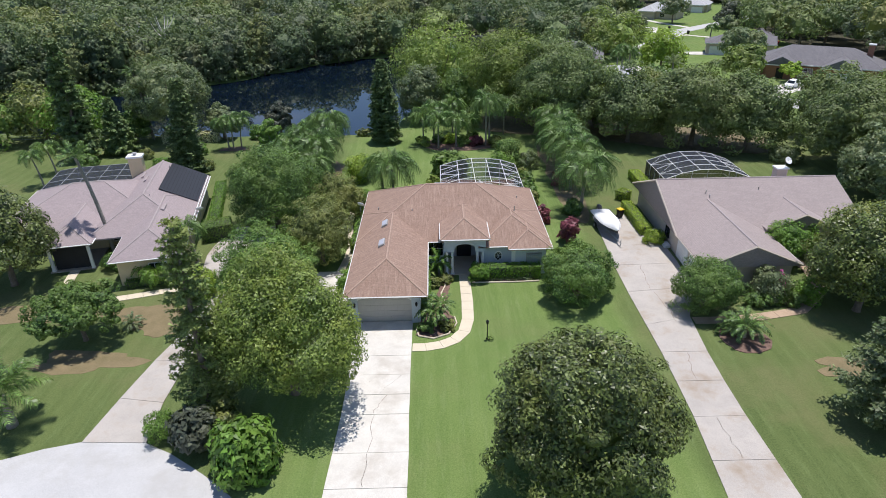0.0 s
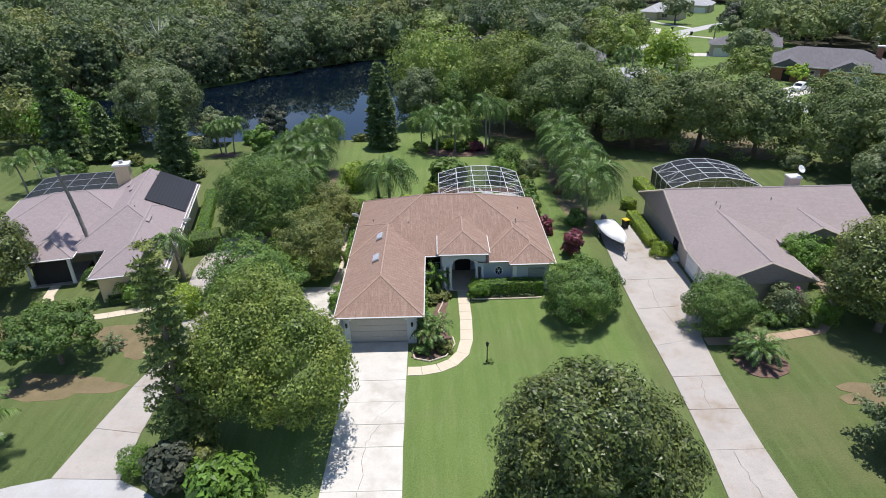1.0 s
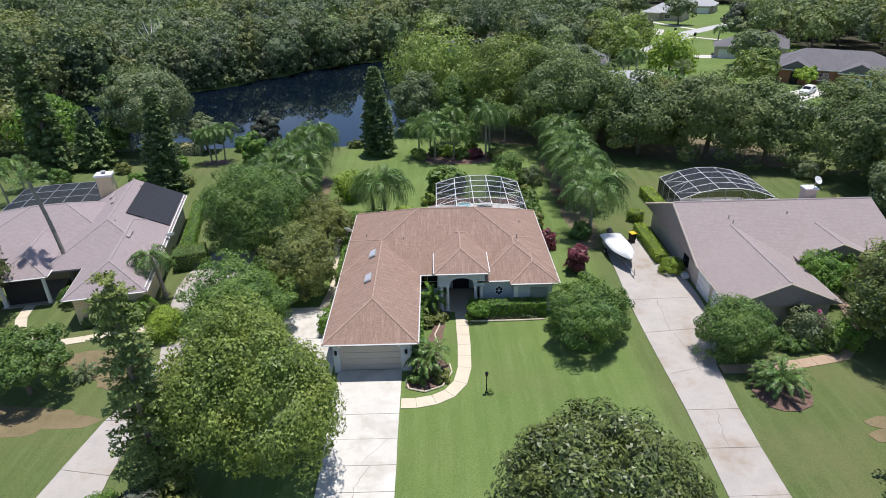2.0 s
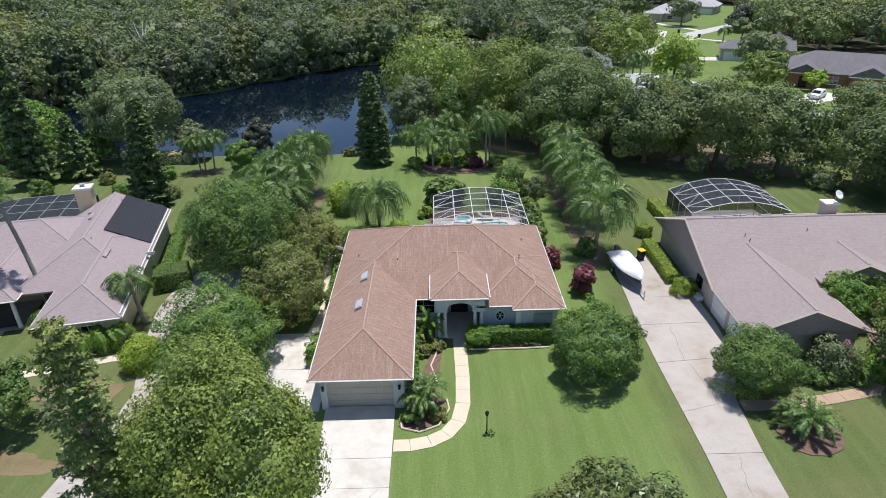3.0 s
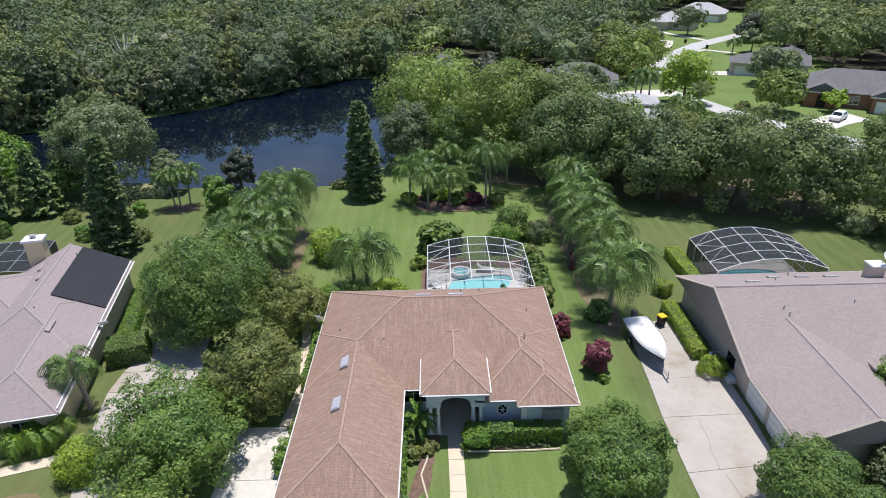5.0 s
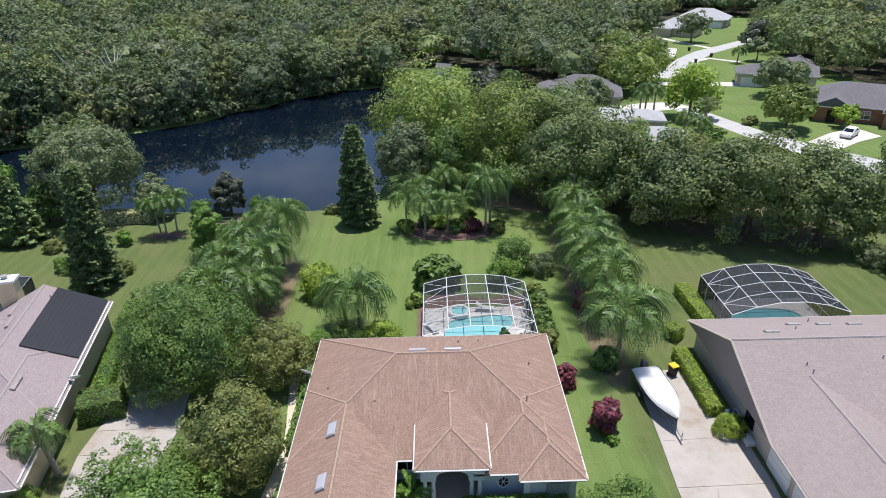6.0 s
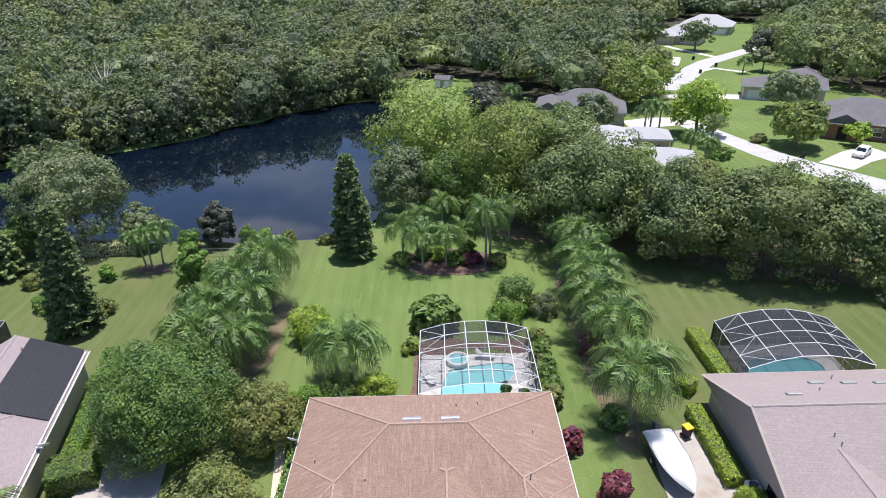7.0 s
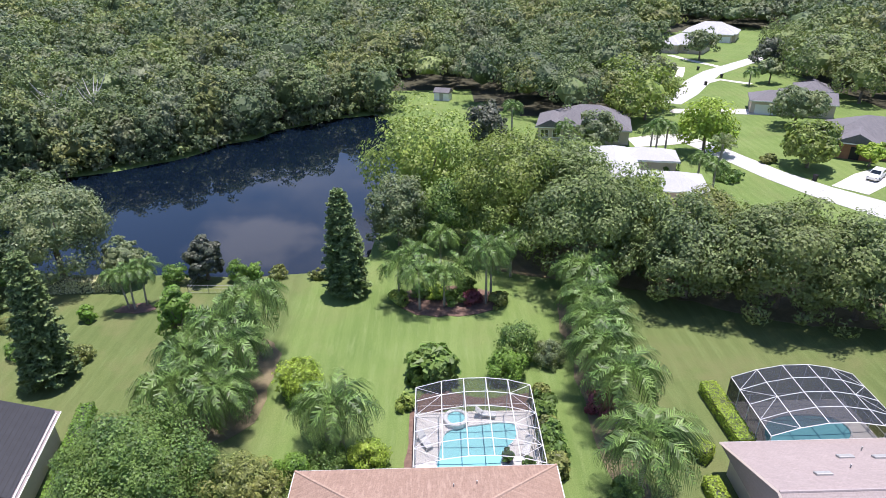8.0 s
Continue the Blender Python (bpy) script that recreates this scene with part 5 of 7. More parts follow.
    for y0 in (50.2, 53.4):
        d2 = part("garage_door", Form().box(24.63, 24.7, y0, y0 + 2.7, 0, 2.2), WHITE, t, "white garage door, closed")
        for i in range(4):
            part("panel", Form().box(24.6, 24.63, y0 + 0.08, y0 + 2.62, 0.06 + i * 0.54, 0.54 + i * 0.54), WHITE, d2)
    ch = part("chimney", Form().box(38.8, 40.0, 65.6, 66.6, 3, 5.75, 0.03), STUCCO_TAN, t, "pale stucco chimney")
    part("cap", Form().box(38.7, 40.1, 65.5, 66.7, 5.75, 5.9, 0.03), WHITE, ch)
    for x, y, z in ((28.7, 60.6, 5.1), (28.9, 60.0, 4.85), (34.5, 61, 5.2), (30.6, 65.6, 4.75), (33.3, 68.2, 3.7)):
        vent_pipe(t, x, y, z, 0.3)
    for x, y in ((28.2, 64.8), (31.4, 67.2), (33.8, 67.0), (36.2, 66.8)):
        o = part("roof_vent", Form().box(-0.55, 0.55, -0.22, 0.22, -0.05, 0.13, 0.04), GREY_METAL, t)
        o.matrix_basis = pose(x, y, 5.95 - 0.42 * (y - 62.7) + 0.03, -22.8)
    dish((39.8, 66.0, 6.35), turn=20)
    return t


right_house()


def simple_house(x, y, turn, blocks, ze, roof_mat, wall_mat, label, openings=(), chimney=None, k=0.45):
    """A farther house: hipped or gabled blocks, walls under the eaves, windows and doors on the side that shows."""
    t = thing("house", label, "house", "", "", pose(x, y, 0, 0, 0, turn))
    r = []
    for i, (x0, x1, y0, y1, axis, gb) in enumerate(blocks):
        hip(r, None, x0, x1, y0, y1, ze + 0.06 * i, k, axis, gb)
        part("wall", Form().box(x0 + 0.5, x1 - 0.5, y0 + 0.5, y1 - 0.5, -0.1, ze - 0.12), wall_mat, t)
        for end, yy in (("f", y0 + 0.52), ("b", y1 - 0.52)):
            if end in gb:
                a, b = (x0, x1) if axis == "y" else (y0, y1)
                mid, top = (a + b) / 2, ze + k * (b - a) / 2 - 0.15
                if axis == "y":
                    v = [(a + 0.4, yy, ze - 0.14), (b - 0.4, yy, ze - 0.14), (mid, yy, top)]
                    v += [(p[0], yy + 0.15, p[2]) for p in v]
                else:
                    xx = x0 + 0.52 if end == "f" else x1 - 0.52
                    v = [(xx, a + 0.4, ze - 0.14), (xx, b - 0.4, ze - 0.14), (xx, mid, top)]
                    v += [(xx + 0.15, p[1], p[2]) for p in v]
                part("gable", Form().add(v, [(0, 1, 2), (5, 4, 3), (0, 3, 4, 1), (1, 4, 5, 2), (2, 5, 3, 0)]), wall_mat, t)
        part("fascia", Form().box(x0 - 0.03, x1 + 0.03, y0 - 0.03, y0, ze - 0.2, ze + 0.01), WHITE, t)
    roof_parts(t, r, roof_mat, "")
    for kind, x0, x1, z0, z1, yy in openings:
        if kind == "window":
            window(t, x0, x1, z0, z1, yy, 2, 2)
        elif kind == "garage":
            part("garage_door", Form().box(x0, x1, yy - 0.06, yy, z0, z1), WHITE, t)
        else:
            f = Form()
            f.box(x0, x1, yy - 0.05, yy, z0, z1 - 0.6)
            f.lathe([(0.01, 0), (0.01, 0.01)], 4, (x0, yy, z0))
            part("front_door", f, DARK_ROOM, t)
    if chimney:
        cx, cy, ch, cm = chimney
        c = part("chimney", Form().box(cx - 0.6, cx + 0.6, cy - 0.5, cy + 0.5, 0, ch, 0.03), cm, t)
        part("cap", Form().box(cx - 0.72, cx + 0.72, cy - 0.62, cy + 0.62, ch, ch + 0.25, 0.04), WHITE, c)
    return t


simple_house(37.0, 127.5, -12, [(-5.5, 8.0, -6.0, 2.6, "x", ""), (-9.5, -1.5, -2, 15, "y", ""), (-4, 5.5, 8, 14.5, "x", "")], 2.9, ROOF_SILVER, STUCCO_PINK, "pinkish house with a pale silver roof behind trees",
             (("window", -5.5, -4.0, 0.9, 2.2, -5.52), ("window", 0.8, 2.4, 0.9, 2.2, -5.52)), None, 0.4)
simple_house(35.0, 163.0, -14, [(-8, 8, -6, 6, "x", ""), (-10.5, -4.5, -8, 3, "y", "f"), (3, 8.5, -8.5, 2, "y", "")], 3.0, ROOF_SLATE, STUCCO_TAN, "house with a dark slate roof among trees",
             (("window", -9.4, -7.8, 0.8, 2.4, -7.52), ("window", -7.0, -5.4, 0.8, 2.4, -7.52), ("window", 4.5, 6.2, 0.8, 2.3, -8.02)), None, 0.5)
simple_house(89.0, 144.5, -33, [(-13, 13, -6.5, 7, "x", ""), (-10.5, -3.5, -8.6, 2, "y", "f"), (1.0, 8.5, -9.0, 2, "y", "f")], 3.1, ROOF_SLATE, BRICK_RED, "red brick house with a dark slate roof",
             (("door", -7.8, -6.2, 0.05, 3.0, -8.1), ("window", -2.6, -0.6, 0.8, 2.4, -6.02), ("garage", 2.2, 7.4, 0, 2.2, -8.5)), (9.5, 1.0, 7.2, BRICK_RED), 0.5)
simple_house(87.5, 180.0, -22, [(-10, 8.0, -9.5, -1.0, "x", "b"), (-3, 5, -5, 5, "y", "f"), (1, 9, 4, 13, "x", "")], 3.1, ROOF_SLATE, STUCCO_TAN, "grey house with a slate roof and wide garage",
             (("garage", -8.6, -3.6, 0, 2.2, -9.0), ("window", 3, 5, 0.8, 2.3, -9.02)), None, 0.42)
simple_house(92.0, 262.0, -35, [(-8, 8, -6, 6, "x", ""), (-7, 0, -8.5, 2, "y", "")], 3.0, ROOF_SILVER, STUCCO_TAN, "house with a pale grey roof far down the street", (("window", 1, 3, 0.8, 2.3, -5.52),), None, 0.5)
simple_house(112.0, 288.0, -30, [(-10, 10, -7, 7, "x", ""), (2, 9, -9.5, 2, "y", "")], 3.0, ROOF_SILVER, STUCCO_TAN, "house with a light grey hipped roof far down the street", (("window", -6, -4, 0.8, 2.3, -6.52), ("garage", 3.5, 8.0, 0, 2.2, -9.0)), None, 0.5)


def shed():
    t = thing("garden_shed", "small white timber shed with dark gabled roof", "shed", "", "", pose(4.6, 196, 0, 0, 0, -20))
    part("wall", Form().box(-2, 2, -1.4, 1.4, -0.1, 2.1), WHITE, t)
    r = []
    hip(r, None, -2.2, 2.2, -1.6, 1.6, 2.15, 0.6, "x", "fb")
    roof_parts(t, r, ROOF_SLATE, "")
    part("door", Form().box(-0.5, 0.5, -1.45, -1.4, 0, 1.9), GREY_METAL, t)


shed()


# ---- trees and planting ----
tree(-10.75, 35.8, 10.7, 5.4, LEAF_OAK, "broad rounded oak with dense yellow-green foliage beside the driveway", 0.1, 0.19, 300, 100, clump=0.21, low=-0.6, name="oak_tree")
tree(8.5, 27.3, 10.0, 5.15, LEAF_MAGNOLIA, "large dark glossy magnolia on the front lawn", 0.02, 0.19, 300, 110, clump=0.19, low=-0.85, name="magnolia_tree", long=1.9)
tree(12.4, 48.2, 5.1, 3.15, LEAF_DEEP, "rounded deep green tree beside the front hedge", 0.04, 0.16, 170, 85, trunks=3, clump=0.26, low=-0.75)
tree(23.4, 45.9, 4.8, 2.85, LEAF_DEEP, "dense clipped round tree beside a driveway", 0.06, 0.15, 150, 90, trunks=3, clump=0.3, low=-0.7)
tree(35.2, 54.4, 4.2, 2.7, LEAF_BRIGHT, "rounded green tree before a neighbouring entrance", 0.15, 0.18, 80, 70, clump=0.32, low=-0.6)
tree(-18.9, 66.4, 9.4, 5.5, LEAF_DEEP, "large dense deep green tree over a driveway", 0.0, 0.19, 260, 95, clump=0.23, low=-0.75)
tree(-16.0, 50.4, 6.2, 4.6, LEAF_DEEP, "spreading mid-green tree between two houses", 0.04, 0.18, 200, 90, clump=0.25, low=-0.7)
tree(-12.0, 56.4, 6.8, 3.0, LEAF_OLIVE, "weeping olive-green bottlebrush tree", 0.06, 0.16, 110, 85, clump=0.3, low=-0.85, long=2.4)
tree(-11.3, 66.2, 5.9, 2.7, LEAF_OLIVE, "olive-green bushy tree beside a side path", 0.05, 0.17, 90, 75, clump=0.3, low=-0.85, long=2.0)
tree(-41.8, 53.0, 9.3, 4.4, LEAF_MAGNOLIA, "dark leafy tree shading a neighbouring porch", 0.1, 0.26, 120, 80, clump=0.28, low=-0.7, long=1.9)
tree(-29.9, 43.2, 5.2, 3.35, LEAF_DEEP, "broad spreading green tree on dry turf", 0.12, 0.2, 130, 80, clump=0.26, low=-0.4, rv=2.1)
tree(36.6, 45.0, 9.4, 4.3, LEAF_MAGNOLIA, "dark shady tree before a neighbouring house", 0.1, 0.24, 150, 85, clump=0.26, low=-0.7)
tree(39.5, 49.5, 8.4, 4.2, LEAF_OLIVE, "dense olive-brown tree beside a neighbouring house", 0.1, 0.24, 120, 80, clump=0.28, low=-0.7)
tree(42.5, 43.5, 8.0, 4.0, LEAF_DEEP, "shady tree at a garden edge", 0.1, 0.24, 100, 75, clump=0.28, low=-0.7)
conifer(29.9, 31.6, 9.0, 3.4, "feathery grey-green young pine on dry turf", LEAF_GREY, 18, sparse=0.25, size=0.15, power=0.55, arms=9, bushy=1.2)
conifer(31.6, 25.8, 9.5, 3.6, "feathery grey-green pine on dry turf", LEAF_GREY, 18, sparse=0.25, size=0.15, power=0.55, arms=9, bushy=1.2)
conifer(-16.0, 33.4, 15.8, 2.0, "tall narrow tiered araucaria beside the driveway", LEAF_ARAUCARIA, 27, (0.3, -0.2), 0.12, 0.03, 0.13, power=0.4, arms=7, bushy=1.25)

# behind the houses
tree(-45.0, 104.0, 13.4, 6.8, LEAF_GREY, "tall open tree on the pond bank", 0.08, 0.24, 130, 80, clump=0.25, low=-0.75)
tree(-66.5, 103.5, 9.6, 5.0, LEAF_OLIVE, "leafy tree on the pond bank", 0.05, 0.32, 80, 70, low=-0.8)
tree(-59.5, 101.5, 10.0, 5.0, LEAF_BRIGHT, "leafy tree on the pond bank", 0.05, 0.32, 80, 70, low=-0.8)
tree(-73.0, 101.0, 9.0, 5.0, LEAF_DEEP, "leafy tree on the pond bank", 0.05, 0.34, 70, 65, low=-0.8)
tree(-50.5, 101.5, 5.0, 2.6, LEAF_DEEP, "small tree on the pond bank", 0.05, 0.26, 50, 60, low=-0.8)
tree(0.6, 121.0, 16.0, 7.8, LEAF_PALE, "large pale yellow-green tree at the water", 0.05, 0.30, 170, 85, clump=0.24, low=-0.7)
tree(-2.6, 111.2, 9.6, 4.0, LEAF_GREY, "grey-green tree at the corner of the pond", 0.04, 0.23, 90, 70, low=-0.8)
tree(4.6, 112.0, 9.0, 4.6, LEAF_DEEP, "dark green tree behind palms", 0.05, 0.24, 80, 70, low=-0.8)
tree(12.5, 110.5, 16.0, 6.8, LEAF_OAK, "tall oak in a belt of trees", 0.06, 0.25, 120, 80, low=-0.7)
tree(20.8, 102.4, 14.8, 7.8, LEAF_WOOD, "broad dark oak in a belt of trees", 0.05, 0.25, 170, 85, clump=0.25, low=-0.7)
tree(27.5, 104.5, 10.5, 5.2, LEAF_OAK, "oak in a belt of trees", 0.05, 0.25, 90, 75, low=-0.7)
tree(31.0, 95.8, 11.0, 5.6, LEAF_WOOD, "oak in a belt of trees", 0.04, 0.24, 120, 80, low=-0.8)
tree(40.2, 93.2, 12.4, 7.2, LEAF_WOOD, "broad dark oak at the edge of a lawn", 0.04, 0.25, 170, 85, clump=0.25, low=-0.8)
tree(47.5, 90.4, 11.0, 5.8, LEAF_WOOD, "dark oak at the edge of a lawn", 0.04, 0.24, 120, 80, low=-0.8)
tree(18.5, 112.5, 15.0, 6.6, LEAF_WOOD, "tall oak behind a belt of trees", 0.06, 0.28, 110, 75, low=-0.7)
tree(36.0, 103.5, 10.0, 5.0, LEAF_OLIVE, "oak in a belt of trees", 0.05, 0.25, 80, 70, low=-0.7)
tree(29.5, 112.0, 9.0, 4.2, LEAF_PALE, "yellow-green tree behind the belt", 0.05, 0.24, 70, 70, low=-0.8)
tree(57.5, 81.5, 12.0, 6.8, LEAF_WOOD, "large dark oak on a lawn", 0.05, 0.24, 160, 85, clump=0.25, low=-0.75)
tree(66.5, 86.0, 12.0, 6.8, LEAF_WOOD, "large dark oak on a lawn", 0.05, 0.25, 140, 80, clump=0.25, low=-0.75)
tree(63.5, 96.0, 11.0, 6.0, LEAF_WOOD, "large dark oak on a lawn", 0.05, 0.25, 120, 80, clump=0.25, low=-0.75)
tree(55.0, 70.0, 9.0, 5.2, LEAF_GREY, "grey-green tree on a lawn", 0.05, 0.23, 110, 75, clump=0.26, low=-0.75)
tree(64.0, 73.0, 11.0, 6.5, LEAF_WOOD, "large dark oak on a lawn", 0.05, 0.25, 120, 80, clump=0.25, low=-0.75)
tree(12.2, 148.5, 12.0, 3.6, LEAF_DARK, "dark upright magnolia on a far lawn", 0.02, 0.4, 90, 70, low=-0.9)
tree(33.8, 150.5, 7.6, 4.0, LEAF_GREY, "grey-green tree before a dark-roofed house", 0.08, 0.4, 70, 70)
tree(53.2, 146.5, 10.6, 4.6, LEAF_LIME, "bright yellow-green tree beside a street", 0.08, 0.42, 80, 75, low=-0.7)
tree(79.4, 163.5, 8.6, 5.0, LEAF_GREY, "spreading tree before a garage", 0.15, 0.45, 70, 70)
tree(68.3, 138.0, 8.2, 4.6, LEAF_OAK, "round tree on a front lawn", 0.1, 0.42, 80, 75)
tree(79.0, 137.5, 4.2, 2.2, LEAF_LIME, "small bright tree before a brick house", 0.2, 0.3, 40, 60)
tree(95.0, 206.0, 6.4, 3.2, LEAF_GREY, "small tree beside a far street", 0.2, 0.5, 40, 50)
tree(104, 227, 9.5, 4.2, LEAF_DARK, "dark upright tree at a far lawn", 0.05, 0.5, 60, 55)
tree(90, 243, 9.5, 5.0, LEAF_GREY, "grey tree before a far house", 0.2, 0.5, 60, 55)
conifer(-35.2, 83.4, 14.2, 2.4, "tall bushy conifer beside a pool enclosure", LEAF_PINE, 32, (0.7, 0.3), 0.08, 0.02, 0.19, power=0.55, arms=10, bushy=1.7)
conifer(-55.0, 93.0, 18.6, 2.7, "very tall slender conifer on a back lawn", LEAF_PINE, 34, (-0.3, 0), 0.25, 0.03, 0.3, power=0.6, arms=9)
conifer(-50.5, 95.5, 9.0, 2.6, "bushy conifer on a back lawn", LEAF_PINE, 24, (0, 0), 0.1, 0.03, 0.28, arms=9, bushy=1.2)
conifer(-8.3, 98.8, 13.6, 2.6, "tall conical conifer at the water's edge", LEAF_PINE, 30, (-0.1, 0), 0.06, 0.02, 0.2, power=0.55, arms=10, bushy=1.7)
tree(-26.4, 103.0, 5.6, 2.0, LEAF_DARK, "small dark conical tree on the pond bank", 0.05, 0.26, 60, 60, low=-0.9)
shrub(-22.4, 102.6, 2.9, 1.2, LEAF_BRIGHT, "light green shrub on the pond bank")
shrub(-20.3, 102.8, 2.2, 0.9, LEAF_BRIGHT, "light green shrub on the pond bank")
shrub(-17.6, 102.8, 1.6, 1.2, LEAF_OLIVE, "low shrub on the pond bank")
shrub(-12.0, 102.4, 1.2, 1.8, LEAF_OLIVE, "reeds and low growth at the water", ry=0.7)
tree(-36.0, 102.4, 6.0, 2.4, LEAF_GREY, "slender tree on the pond bank", 0.1, 0.26, 50, 55, low=-0.8)
shrub(-30.0, 102.2, 2.4, 1.4, LEAF_BRIGHT, "bright shrub on the pond bank")
tree(-24.6, 89.6, 6.4, 2.0, LEAF_BRIGHT, "loose young tree on a back lawn", 0.1, 0.24, 50, 50, trunks=2, low=-0.9, clump=0.3)
shrub(-36.9, 94.0, 2.0, 0.8, LEAF_BRIGHT, "small young citrus bush on the lawn")
shrub(-45.0, 92.5, 1.6, 1.0, LEAF_OLIVE, "low shrub on the lawn")
shrub(-52.0, 88.5, 2.2, 1.4, LEAF_DEEP, "low shrub beside a pool enclosure")
shrub(-40.5, 87.5, 1.8, 1.5, LEAF_BRIGHT, "light green shrub beside a conifer")
hedge(-45.5, 100.6, -36.4, 101.0, 1.6, 1.7, LEAF_WHITE, "variegated cream hedge along the pond bank", 0.16, 60)
shrub(-33.9, 86.5, 1.5, 1.4, LEAF_OLIVE, "low growth under a conifer")

# palms
for x, y, h, L, ln in ((17.3, 67.8, 5.6, 4.3, (0.1, 0)), (17.6, 75.6, 5.4, 4.0, (0.2, -0.2)), (17.1, 79.8, 5.3, 3.9, (0, 0)), (18.2, 84.2, 5.0, 3.9, (-0.2, 0)), (17.6, 88.4, 5.0, 3.8, (0.3, 0)), (18.4, 93.6, 5.4, 3.9, (0, 0))):
    palm(x, y, h, L, "feathery queen palm in a row between gardens", 30, ln, group="row of palms")
for x, y, h, L, ln in ((-15.6, 86.6, 6.6, 4.0, (0, 0.2)), (-16.3, 80.9, 5.4, 4.0, (0, 0)), (-17.9, 84.6, 5.6, 4.0, (-0.3, 0)), (-19.8, 76.8, 4.4, 4.1, (-0.2, 0)), (-16.4, 76.4, 4.0, 3.8, (0.2, 0)), (-19.9, 81.0, 4.6, 3.9, (-0.4, 0))):
    palm(x, y, h, L, "feathery queen palm in a cluster on the lawn", 30, ln, group="palm cluster")
palm(-5.6, 73.4, 4.6, 3.9, "drooping queen palm beside the pool enclosure", 20)
palm(-6.9, 74.0, 3.8, 3.3, "drooping queen palm beside the pool enclosure", 15, (-0.4, 0.3))
for x, y, h, L in ((-2.0, 96.4, 4.6, 3.0), (0.4, 94.4, 4.8, 2.9), (3.2, 95.0, 4.4, 2.8), (8.0, 95.4, 7.2, 3.2), (8.6, 96.2, 6.2, 3.0), (2.9, 103.5, 5.0, 3.0), (-0.3, 97.6, 5.6, 3.0), (5.2, 98.0, 3.4, 2.8), (11.5, 101.5, 5.2, 3.0)):
    palm(x, y, h, L, "slender palm in a mulched island bed", 15, group="island palms", girth=0.11)
for x, y, h, ln in ((-33.4, 96.3, 4.6, (-0.5, 0)), (-32.6, 96.1, 4.8, (0.2, 0.2)), (-31.6, 97.0, 4.6, (0.5, 0))):
    palm(x, y, h, 2.4, "small slender palm in a mulched ring", 13, ln, group="small palms", girth=0.09)
palm(-34.6, 58.9, 10.8, 2.2, "tall thin palm with a small head over a porch", 15, (-1.6, 0.6), kind="stiff", girth=0.17)
palm(-54.4, 80.6, 4.4, 2.2, "slender palm beside a pool enclosure", 13, (-0.8, 0.3), girth=0.1)
palm(-55.6, 86.0, 4.0, 2.2, "slender palm beside a pool enclosure", 13, (-0.8, 0.3), girth=0.1)
palm(-51.4, 104.6, 7.6, 2.0, "tall palm on the pond bank", 14, (-1.4, 0.5), kind="stiff", girth=0.14)
palm(-48.6, 103.6, 11.0, 2.0, "tall palm on the pond bank", 14, (-1.2, 0.5), kind="stiff", girth=0.14)
palm(-25.1, 56.7, 4.2, 2.4, "palm with drooping leaves against a house wall", 14, (-0.5, 0))
for x, y in ((-28.9, 53.6), (-27.4, 52.6), (-26.2, 53.2)):
    palm(x, y, 1.4, 2.1, "low clump palm before a house wall", 14, leaf=LEAF_BRIGHT, group="clump palms", girth=0.1)
palm(-29.9, 33.0, 2.6, 3.5, "broad date palm on the lawn", 30, kind="stiff", girth=0.3)
palm(-26.7, 45.0, 0.5, 1.3, "grey-green cycad on dry turf", 20, kind="cycad", leaf=LEAF_GREY, name="cycad", girth=0.18)
palm(25.0, 41.4, 1.1, 2.5, "low bushy pygmy date palm in a mulched ring", 26, kind="cycad", name="pygmy_palm", girth=0.16)
palm(24.3, 41.9, 0.8, 2.0, "low bushy pygmy date palm in a mulched ring", 18, kind="cycad", name="pygmy_palm", girth=0.16)
palm(-0.5, 43.9, 1.5, 1.7, "pygmy date palm in the entrance bed", 18, kind="cycad", name="pygmy_palm", group="bed palms", girth=0.1)
palm(0.1, 44.7, 1.8, 1.7, "pygmy date palm in the entrance bed", 18, kind="cycad", name="pygmy_palm", group="bed palms", girth=0.1)
palm(-1.0, 44.6, 1.2, 1.6, "pygmy date palm in the entrance bed", 16, kind="cycad", name="pygmy_palm", group="bed palms", girth=0.1)
palm(0.0, 52.9, 1.7, 1.8, "palm beside the entrance", 16, kind="cycad", leaf=LEAF_BRIGHT, name="pygmy_palm", girth=0.1)
palm(18.6, 162.0, 6.4, 2.8, "palm on a far lawn", 15)
palm(52.8, 138.4, 4.6, 2.6, "date palm beside a far street", 22, kind="stiff", leaf=LEAF_GREY, girth=0.22)
for x, y, h in ((41.6, 142.6, 6.4), (43.0, 143.6, 7.2), (44.4, 142.8, 6.6), (46.2, 131.5, 4.6), (47.6, 128.5, 4.4), (27.5, 151.5, 5.0)):
    palm(x, y, h, 2.6, "slender palm beside a far house", 13, group="far palms")
palm(88.5, 204, 3.6, 2.6, "small palm beside a far street", 14)

# shrubs and hedges
hedge(3.2, 52.25, 9.9, 52.35, 1.0, 1.45, LEAF_BRIGHT, "clipped bright green hedge below the front windows", 0.11, 130)
shrub(3.9, 51.9, 1.9, 0.95, LEAF_BRIGHT, "bushy green shrub beside the entrance walk", 0.14)
hedge(-1.15, 46.5, -1.2, 53.2, 0.7, 1.2, LEAF_BRIGHT, "clipped green hedge along the garage wall", 0.1, 130)
shrub(-9.0, 50.4, 2.1, 0.75, LEAF_BRIGHT, "clipped green shrub beside the garage", 0.12, ry=1.3)
hedge(-8.9, 58, -8.9, 66, 0.7, 1.3, LEAF_BRIGHT, "low green hedge along the side wall", 0.12, 90)
